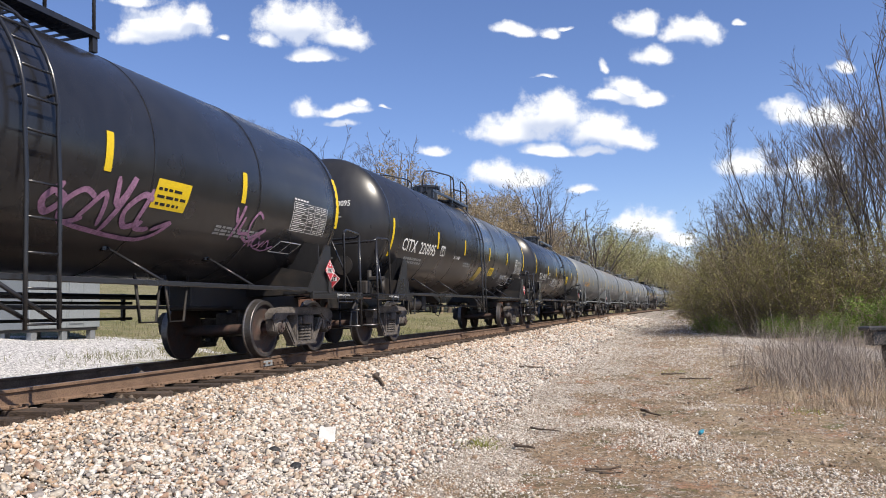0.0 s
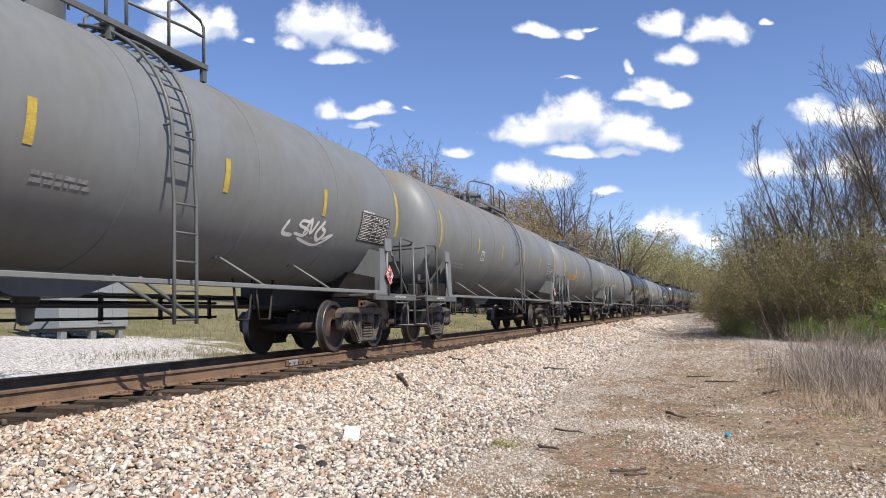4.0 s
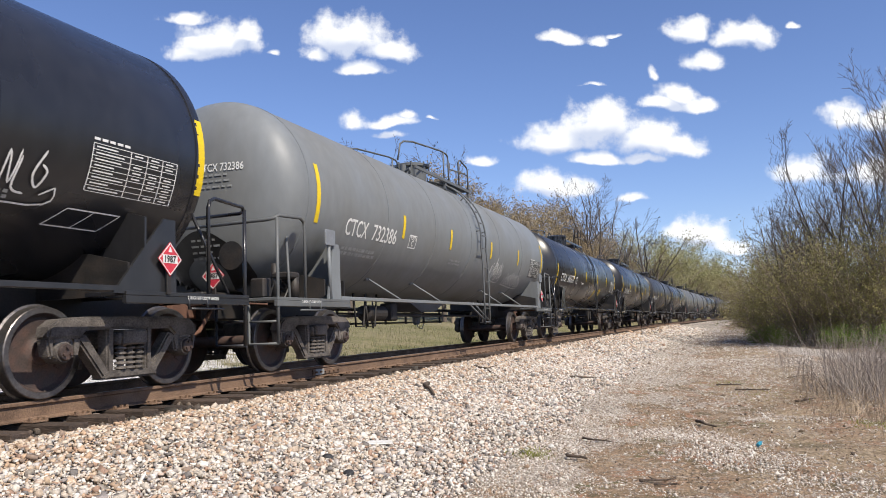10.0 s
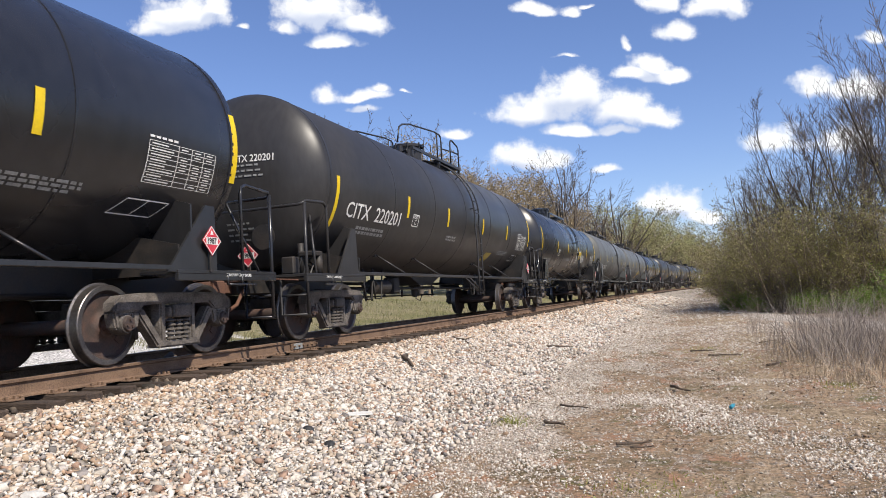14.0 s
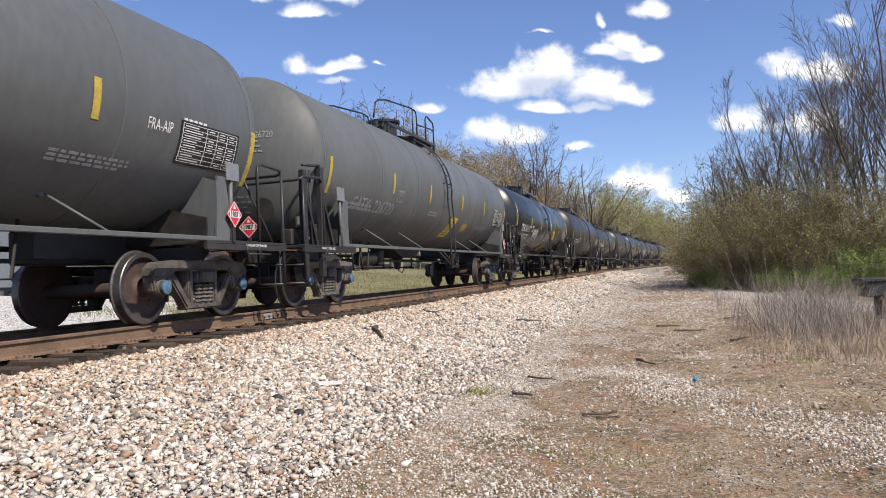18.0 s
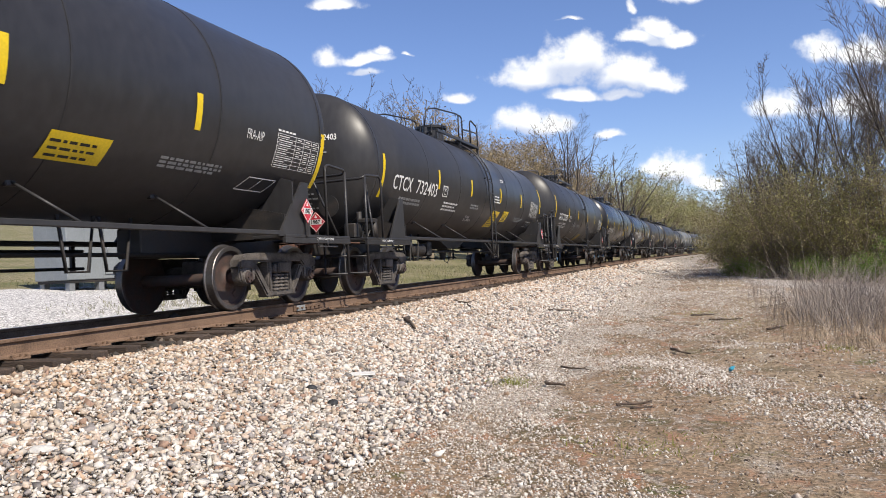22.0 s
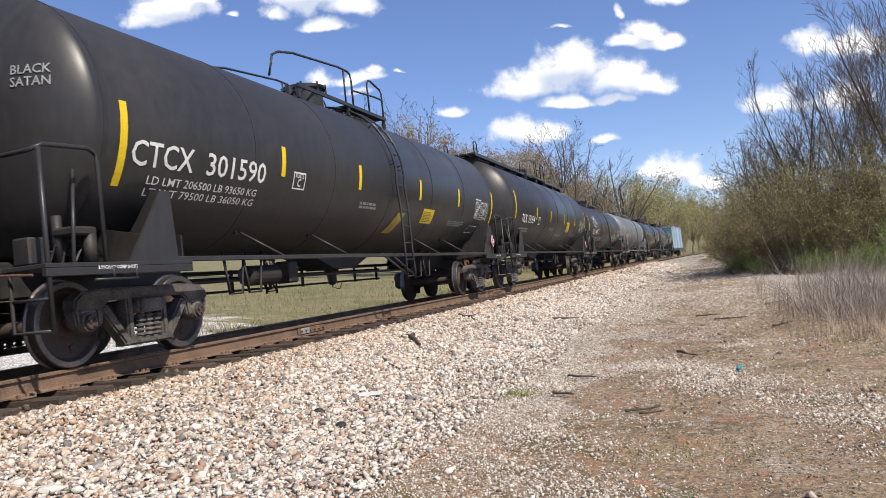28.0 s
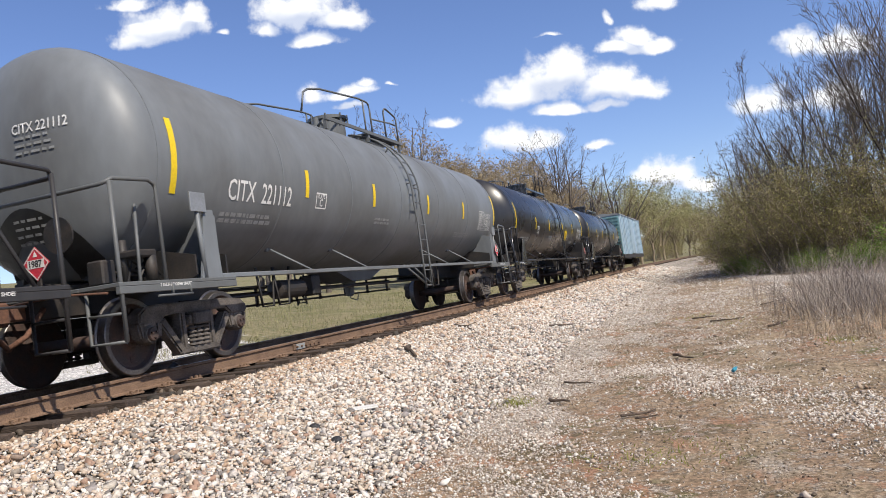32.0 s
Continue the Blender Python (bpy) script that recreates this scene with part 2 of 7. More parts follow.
M_STAINED = mat("dusty_grey_paint", (0.165, 0.178, 0.187), 0.52, second=(0.140, 0.137, 0.125), scale=0.7, amount=0.6, fine=8.0, fine_amount=0.06, stretch=(1, 0.8, 0.4), bump=0.02, bump_scale=3.0, spec=0.3)
M_IRON = mat("black_frame_steel", (0.0156, 0.0149, 0.0149), 0.6, second=(0.0426, 0.0319, 0.0249), scale=4.0, amount=0.6, fine=40, bump=0.1)
M_TRUCK = mat("dusty_cast_steel", (0.106, 0.0923, 0.0817), 0.8, second=(0.0355, 0.0298, 0.027), scale=5.0, amount=0.8, fine=50, fine_amount=0.35, bump=0.35, vary=0.25)
M_WHEEL = mat("wheel_steel", (0.045, 0.032, 0.028), 0.7, metal=0.0, second=(0.085, 0.045, 0.034), scale=7.0, amount=0.8, fine=50, bump=0.2)
M_TREAD = mat("polished_tread", (0.185, 0.17, 0.163), 0.42, metal=0.9, scale=20, amount=0.3)
M_RAIL = mat("rusty_rail", (0.17, 0.106, 0.0674), 0.85, second=(0.071, 0.0426, 0.0284), scale=3.0, amount=0.7, fine=60, fine_amount=0.35, bump=0.4)
M_RAILTOP = mat("worn_rail_head", (0.177, 0.156, 0.142), 0.45, metal=1.0, scale=9, amount=0.3)
M_TIE = mat("weathered_tie", (0.0604, 0.0412, 0.0298), 0.9, second=(0.0355, 0.0249, 0.0199), scale=3.0, amount=0.8, fine=40, fine_amount=0.45, bump=0.6, vary=0.3, stretch=(0.3, 2.0, 2.0))
M_YELLOW = mat("yellow_tape", (0.672, 0.476, 0.0082), 0.45, second=(0.574, 0.41, 0.0246), scale=6, amount=0.4, fine_amount=0.1)
M_OCHRE = mat("faded_yellow", (0.426, 0.312, 0.0492), 0.6, second=(0.287, 0.221, 0.0656), scale=6, amount=0.7, fine_amount=0.2)
M_WHITE = mat("white_lettering", (0.64, 0.64, 0.623), 0.6, second=(0.492, 0.492, 0.476), scale=10, amount=0.5, fine_amount=0.1)
M_FADED = mat("faded_white_lettering", (0.246, 0.254, 0.254), 0.7, second=(0.139, 0.139, 0.139), scale=12, amount=0.6, fine_amount=0.2)
M_ORANGE = mat("orange_lettering", (0.615, 0.295, 0.0164), 0.6, second=(0.41, 0.23, 0.041), scale=10, amount=0.5)
M_PANEL = mat("black_stencil_panel", (0.00852, 0.00852, 0.00923), 0.5, fine_amount=0.1)
M_RED = mat("placard_red", (0.508, 0.0287, 0.0492), 0.5, second=(0.41, 0.041, 0.0574), scale=12, amount=0.5)
M_BOXBLUE = mat("pale_blue_paint", (0.256, 0.355, 0.44), 0.55, second=(0.213, 0.256, 0.27), scale=1.0, amount=0.6, fine=9, fine_amount=0.15, stretch=(1, 1, 0.3))
M_BOXTEAL = mat("teal_paint", (0.114, 0.234, 0.256), 0.55, second=(0.0923, 0.142, 0.142), scale=1.0, amount=0.6, fine=9, fine_amount=0.15)
M_RUST = mat("rust", (0.114, 0.0532, 0.0319), 0.9, second=(0.0639, 0.0355, 0.0284), scale=6, amount=0.7, bump=0.3)
M_SILVER = mat("galvanised_steel", (0.256, 0.27, 0.284), 0.5, metal=0.4, second=(0.199, 0.206, 0.213), scale=3, amount=0.6, fine_amount=0.1)
M_CAPBLUE = mat("blue_bearing_cap", (0.071, 0.156, 0.256), 0.5, second=(0.0568, 0.071, 0.0852), scale=14, amount=0.7)



def brown_dust(m, low, high):
    """Brown dust that has settled on a tank's top, in uneven streaks."""
    nt = m.node_tree
    N, L = nt.nodes.new, nt.links.new
    bsdf = nt.nodes["Principled BSDF"]
    base = bsdf.inputs["Base Color"].links[0].from_socket
    tc, sep, nz, add, span, mix = N("ShaderNodeTexCoord"), N("ShaderNodeSeparateXYZ"), N("ShaderNodeTexNoise"), N("ShaderNodeMath"), N("ShaderNodeMapRange"), N("ShaderNodeMix")
    L(tc.outputs["Object"], sep.inputs[0])
    mp = N("ShaderNodeMapping")
    mp.inputs["Scale"].default_value = (1.0, 0.8, 0.35)
    L(tc.outputs["Object"], mp.inputs["Vector"])
    L(mp.outputs[0], nz.inputs["Vector"])
    nz.inputs["Scale"].default_value, nz.inputs["Detail"].default_value = 1.1, 7.0
    add.operation = "MULTIPLY_ADD"
    L(nz.outputs["Fac"], add.inputs[0])
    add.inputs[1].default_value = 1.6
    L(sep.outputs["Z"], add.inputs[2])
    span.inputs["From Min"].default_value, span.inputs["From Max"].default_value = low, high
    span.inputs["To Max"].default_value = 0.75
    L(add.outputs[0], span.inputs["Value"])
    mix.data_type = "RGBA"
    L(span.outputs[0], mix.inputs["Factor"])
    L(base, mix.inputs["A"])
    mix.inputs["B"].default_value = (0.20, 0.16, 0.115, 1)
    L(mix.outputs["Result"], bsdf.inputs["Base Color"])


brown_dust(M_STAINED, 4.1, 4.9)

# ---- small building tools ----


def part(name, bm, material, parent=None, label=""):
    """Links a bmesh as one mesh object, under a thing or a part if one is given."""
    me = bpy.data.meshes.new(name)
    bm.to_mesh(me)
    bm.free()
    me.materials.append(material)
    return put(name, me, parent, label)


def put(name, me, parent=None, label=""):
    ob = new(name, me)
    if parent is not None:
        ob.parent = parent
    return tagged(ob, label)


def smooth(bm, angle=35):
    for fc in bm.faces:
        fc.smooth = True
    lim = radians(angle)
    for e in bm.edges:
        e.smooth = len(e.link_faces) == 2 and e.calc_face_angle(0) < lim
    return bm


def box(bm, lo, hi, bevel=0.0, turn=None):
    g = bmesh.ops.create_cube(bm, size=1.0)
    lo, hi = Vector(lo), Vector(hi)
    c, d = (lo + hi) / 2, hi - lo
    for v in g["verts"]:
        v.co = Vector((v.co.x * d.x, v.co.y * d.y, v.co.z * d.z))
        if turn is not None:
            v.co = turn @ v.co
        v.co += c
    if bevel:
        es = {e for v in g["verts"] for e in v.link_edges}
        bmesh.ops.bevel(bm, geom=list(es), offset=bevel, segments=1, affect="EDGES")
    return bm


def tube(bm, pts, r, sides=8, r2=None):
    """A round bar along points, capped."""
    pts = [Vector(p) for p in pts]
    rings = []
    for i, p in enumerate(pts):
        a, b = pts[max(i - 1, 0)], pts[min(i + 1, len(pts) - 1)]
        d = (b - a).normalized()
        ref = Vector((0, 0, 1)) if abs(d.z) < 0.9 else Vector((1, 0, 0))
        s = d.cross(ref).normalized()
        t = s.cross(d)
        rr = r if r2 is None else r + (r2 - r) * i / (len(pts) - 1)
        rings.append([bm.verts.new(p + (s * math.cos(k) + t * math.sin(k)) * rr) for k in (2 * math.pi * j / sides for j in range(sides))])
    for a, b in zip(rings, rings[1:]):
        for j in range(sides):
            bm.faces.new((a[j], b[j], b[(j + 1) % sides], a[(j + 1) % sides])).smooth = sides > 5
    bm.faces.new(rings[0])
    bm.faces.new(rings[-1][::-1])
    return bm


def lathe(bm, profile, axis, centre=(0, 0, 0), seg=32, closed=False):
    """Turns (along, radius) pairs round an axis ('x', 'y' or 'z')."""
    c = Vector(centre)
    rings = []
    for s, r in profile:
        ring = []
        for j in range(seg):
            a = 2 * math.pi * j / seg
            u, v = r * math.cos(a), r * math.sin(a)
            ring.append(bm.verts.new(c + {"x": Vector((s, u, v)), "y": Vector((u, s, v)), "z": Vector((u, v, s))}[axis]))
        rings.append(ring)
    pairs = list(zip(rings, rings[1:]))
    if closed:
        pairs.append((rings[-1], rings[0]))
    for a, b in pairs:
        for j in range(seg):
            bm.faces.new((a[j], a[(j + 1) % seg], b[(j + 1) % seg], b[j]))
    if not closed:
        bm.faces.new(rings[0][::-1])
        bm.faces.new(rings[-1])
    bmesh.ops.recalc_face_normals(bm, faces=bm.faces[:])
    return bm


def plate(bm, pts, thick, axis, at=0.0):
    """A flat plate from its outline (2D points), at a place along the axis 'x' or 'y' and with a thickness along it."""
    def put_at(p, h):
        return (h, p[0], p[1]) if axis == "x" else (p[0], h, p[1])
    a = [bm.verts.new(put_at(p, at - thick / 2)) for p in pts]
    b = [bm.verts.new(put_at(p, at + thick / 2)) for p in pts]
    faces = [bm.faces.new(a[::-1]), bm.faces.new(b)]
    for i in range(len(pts)):
        j = (i + 1) % len(pts)
        faces.append(bm.faces.new((a[i], a[j], b[j], b[i])))
    bmesh.ops.recalc_face_normals(bm, faces=faces)
    return bm


def from_arrays(name, verts, faces, material, sides=3):
    me = bpy.data.meshes.new(name)
    me.vertices.add(len(verts))
    me.vertices.foreach_set("co", np.asarray(verts, np.float32).ravel())
    n = len(faces)
    me.loops.add(n * sides)
    me.loops.foreach_set("vertex_index", np.asarray(faces, np.int32).ravel())
    me.polygons.add(n)
    me.polygons.foreach_set("loop_start", np.arange(0, n * sides, sides, dtype=np.int32))
    me.update(calc_edges=True)
    me.materials.append(material)
    return me


# ---- ground ----


def lerp_table(x, table):
    return np.interp(x, [a for a, _ in table], [b for _, b in table])


def ripple(x, y):
    return 0.5 * np.sin(0.9 * x + 1.7 * np.sin(0.5 * y)) + 0.5 * np.sin(1.3 * y + 0.8 * x + 2.0)


def bend(y):
    """How far the line has swung to the right at y: straight near the camera, then a wide curve."""
    return np.maximum(np.asarray(y, float) - 40.0, 0) ** 2 / 3400.0


def ground_z(x, y):
    """Height of the ground: the ballast bank, the dirt track beside it and the rising field across the line."""
    x, y = np.asarray(x, float), np.asarray(y, float)
    x = x - np.minimum(bend(y), 400.0)
    z = lerp_table(x, [(-900, 60), (-200, 21), (-80, 7.6), (-45, 4.0), (-28, 2.35), (-18, 1.40), (-14, 1.08), (-11.5, 0.76), (-9.6, 0.60), (-8.6, 0.715),
                       (-5.8, 0.715), (-5.45, 0.70), (-3.6, 0.22), (-2.7, 0.07), (-1.5, 0.0), (3.0, 0.0), (6.0, -0.05), (900, 0.0)])
    z = z + np.where((x > -5.2) | (x < -9.6), 0.025 * ripple(x * 1.5, y * 1.5) + 0.012 * ripple(x * 5, y * 4.3), 0)
    near = np.clip((y - 60) / 80, 0, 1)
    return z + np.where(x > -5.2, near * np.clip((x + 5.2) / 2, 0, 1) * 0.5, 0)


def graded(lo, hi, dense_lo, dense_hi, step, grow=1.16):
    mid = list(np.arange(dense_lo, dense_hi + step / 2, step))
    up, s = [mid[-1]], step
    while up[-1] < hi:
        s *= grow
        up.append(up[-1] + s)
    dn, s = [mid[0]], step
    while dn[-1] > lo:
        s *= grow
        dn.append(dn[-1] - s)
    return np.array(dn[:0:-1] + mid + up[1:])


def ground_mat():
    m = bpy.data.materials.new("ground")
    m.use_nodes = True
    nt = m.node_tree
    N, L = nt.nodes.new, nt.links.new
    bsdf = nt.nodes["Principled BSDF"]
    tc = N("ShaderNodeTexCoord")
    pos = tc.outputs["Object"]
    sep = N("ShaderNodeSeparateXYZ")
    L(pos, sep.inputs[0])

    def noise_of(s, detail=5.0, stretch=None):
        n = N("ShaderNodeTexNoise")
        n.inputs["Scale"].default_value, n.inputs["Detail"].default_value, n.inputs["Roughness"].default_value = s, detail, 0.65
        if stretch:
            mp = N("ShaderNodeMapping")
            mp.inputs["Scale"].default_value = stretch
            L(pos, mp.inputs["Vector"])
            L(mp.outputs[0], n.inputs["Vector"])
        else:
            L(pos, n.inputs["Vector"])
        return n.outputs["Fac"]

    def span(v, a, b, c=0.0, d=1.0):
        r = N("ShaderNodeMapRange")
        r.inputs["From Min"].default_value, r.inputs["From Max"].default_value = a, b
        r.inputs["To Min"].default_value, r.inputs["To Max"].default_value = c, d
        L(v, r.inputs["Value"])
        return r.outputs[0]

    def mixed(a, b, fac):
        n = N("ShaderNodeMix")
        n.data_type = "RGBA"
        for k, v in (("A", a), ("B", b)):
            if isinstance(v, tuple):
                n.inputs[k].default_value = (*v, 1)
            else:
                L(v, n.inputs[k])
        L(fac, n.inputs["Factor"])
        return n.outputs["Result"]

    def plus(a, b):
        n = N("ShaderNodeMath")
        n.operation = "ADD"
        L(a, n.inputs[0])
        L(b, n.inputs[1])
        return n.outputs[0]

    def times(a, b):
        n = N("ShaderNodeMath")
        n.operation = "MULTIPLY"
        L(a, n.inputs[0])
        L(b, n.inputs[1])
        return n.outputs[0]

    def cells(s, lo, hi, a, b):
        n = N("ShaderNodeTexVoronoi")
        n.inputs["Scale"].default_value = s
        L(pos, n.inputs["Vector"])
        c = N("ShaderNodeSeparateColor")
        L(n.outputs["Color"], c.inputs[0])
        return mixed(lo, hi, span(c.outputs[0], a, b))

    # the curve of the line, far off
    away = N("ShaderNodeMath")
    away.operation = "POWER"
    L(span(sep.outputs["Y"], 40.0, 1040.0, 0.0, 17.15), away.inputs[0])
    away.inputs[1].default_value = 2.0
    off = N("ShaderNodeMath")
    off.operation = "SUBTRACT"
    L(plus(sep.outputs["X"], span(noise_of(0.55), 0.3, 0.7, -0.9, 0.9)), off.inputs[0])
    L(away.outputs[0], off.inputs[1])
    x = off.outputs[0]
    dirt = mixed((0.255, 0.166, 0.104), (0.33, 0.238, 0.155), span(noise_of(1.1), 0.4, 0.62))
    dirt = mixed(dirt, (0.105, 0.078, 0.052), span(noise_of(14.0, 9.0), 0.48, 0.60))
    dirt = mixed(dirt, (0.135, 0.106, 0.062), span(noise_of(0.9, 8.0, (1.2, 0.6, 1)), 0.49, 0.58))
    dirt = mixed(dirt, (0.31, 0.175, 0.11), span(noise_of(1.5, 8.0, (1.5, 0.7, 1)), 0.53, 0.60))
    dirt = mixed(dirt, (0.105, 0.11, 0.042), span(noise_of(1.3, 9.0, (1.0, 1.0, 1.3)), 0.58, 0.66))
    dirt = mixed(dirt, cells(60.0, (0.13, 0.10, 0.075), (0.46, 0.40, 0.33), 0.1, 0.95), span(noise_of(7.0, 6.0), 0.53, 0.58))
    gravel = mixed(cells(30.0, (0.11, 0.09, 0.07), (0.56, 0.50, 0.43), 0.10, 0.85), cells(62.0, (0.11, 0.09, 0.07), (0.52, 0.45, 0.38), 0.15, 0.8), span(noise_of(3.0), 0.4, 0.6))
    patch = span(plus(noise_of(0.5, 6.0, (1, 0.5, 1)), span(x, -2.6, -0.6, 0.12, -0.05)), 0.52, 0.56)
    base = mixed(dirt, gravel, patch)
    straw = mixed((0.37, 0.285, 0.19), (0.19, 0.145, 0.088), span(noise_of(9.0, 6.0, (2.0, 0.6, 1)), 0.42, 0.6))
    base = mixed(base, straw, times(span(noise_of(0.6, 5.0), 0.47, 0.56), span(x, -1.4, 0.8)))
    ballast = cells(14.0, (0.0994, 0.0781, 0.0604), (0.454, 0.405, 0.341), 0.1, 0.9)
    base = mixed(base, ballast, span(x, -2.4, -3.0))
    litter = mixed((0.27, 0.206, 0.142), (0.142, 0.11, 0.0781), span(noise_of(5.0, 7.0), 0.4, 0.6))
    base = mixed(base, litter, span(x, 2.6, 4.2))
    grass = mixed((0.142, 0.138, 0.0604), (0.234, 0.199, 0.121), span(noise_of(0.4, 6.0), 0.38, 0.55))
    grass = mixed(grass, (0.106, 0.11, 0.0426), span(noise_of(6.0, 4.0), 0.47, 0.64))
    base = mixed(base, grass, span(x, -10.2, -11.2))
    # the pale gravel yard across the line
    yard = N("ShaderNodeVectorMath")
    yard.operation = "MULTIPLY_ADD"
    L(pos, yard.inputs[0])
    yard.inputs[1].default_value, yard.inputs[2].default_value = (1 / 4.6, 1 / 9.5, 0), (14.9 / 4.6, -10.6 / 9.5, 0)
    far = N("ShaderNodeVectorMath")
    far.operation = "LENGTH"
    L(yard.outputs[0], far.inputs[0])
    edge = plus(far.outputs["Value"], span(noise_of(0.9), 0.3, 0.7, -0.2, 0.2))
    # a pale road behind it
    road = N("ShaderNodeVectorMath")
    road.operation = "DOT_PRODUCT"
    L(pos, road.inputs[0])
    road.inputs[1].default_value = (0.93, 0.36, 0)
    off_road = N("ShaderNodeMath")
    off_road.operation = "ABSOLUTE"
    L(plus(span(road.outputs["Value"], 0.0, 1000.0, 13.9, 1013.9), span(noise_of(0.7), 0.3, 0.7, -0.3, 0.3)), off_road.inputs[0])
    base = mixed(base, mixed((0.40, 0.39, 0.385), (0.33, 0.32, 0.31), span(noise_of(5.0), 0.4, 0.6)), times(span(off_road.outputs[0], 1.7, 1.45), span(sep.outputs["X"], -12.0, -13.0)))
    base = mixed(base, cells(26.0, (0.24, 0.23, 0.225), (0.66, 0.64, 0.62), 0.05, 0.8), span(edge, 1.0, 0.86))
    # the pale drive behind the weeds
    lane = N("ShaderNodeVectorMath")
    lane.operation = "DOT_PRODUCT"
    L(pos, lane.inputs[0])
    lane.inputs[1].default_value = (0.958, 0.287, 0)
    dist = N("ShaderNodeMath")
    dist.operation = "ABSOLUTE"
    L(span(lane.outputs["Value"], 0.0, 1000.0, -12.63, 987.37), dist.inputs[0])
    drive = times(times(span(dist.outputs[0], 1.6, 1.0), span(sep.outputs["Y"], 41.0, 39.0)), span(sep.outputs["X"], 1.2, 2.0))
    base = mixed(base, cells(16.0, (0.256, 0.22, 0.185), (0.469, 0.433, 0.391), 0.1, 0.9), drive)
    # track bed: oil-stained ground, darkened further to paint in the train's shade
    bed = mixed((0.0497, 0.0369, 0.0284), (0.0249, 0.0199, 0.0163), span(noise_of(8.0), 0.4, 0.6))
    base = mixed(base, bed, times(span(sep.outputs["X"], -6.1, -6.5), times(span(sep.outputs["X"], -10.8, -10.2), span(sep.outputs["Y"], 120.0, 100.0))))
    hsv = N("ShaderNodeHueSaturation")
    L(base, hsv.inputs["Color"])
    L(span(noise_of(34.0, 6.0), 0.36, 0.64, 0.55, 1.4), hsv.inputs["Value"])
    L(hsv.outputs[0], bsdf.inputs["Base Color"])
    bsdf.inputs["Roughness"].default_value = 0.95
    bsdf.inputs["Specular IOR Level"].default_value = 0.2
    b = N("ShaderNodeBump")
    b.inputs["Strength"].default_value, b.inputs["Distance"].default_value = 0.9, 0.03
    L(noise_of(38.0, 8.0), b.inputs["Height"])
    L(b.outputs[0], bsdf.inputs["Normal"])
    return m


def build_ground():
    xs, ys = graded(-900, 900, -12.0, 7.0, 0.2), graded(-300, 1500, 1.0, 34.0, 0.25)
    gx, gy = np.meshgrid(xs, ys)
    v = np.stack([gx, gy, ground_z(gx, gy)], -1).reshape(-1, 3)
    nx = len(xs)
    i, j = np.meshgrid(np.arange(nx - 1), np.arange(len(ys) - 1))
    a = (j * nx + i).ravel()
    me = from_arrays("ground", v, np.stack([a, a + 1, a + nx + 1, a + nx], -1), ground_mat(), 4)
    me.polygons.foreach_set("use_smooth", np.ones(len(a), bool))
    tagged(new("ground", me), "dirt and gravel ground with dry grass beside a railway line", "ground", kind="structure")


build_ground()

# ---- track ----


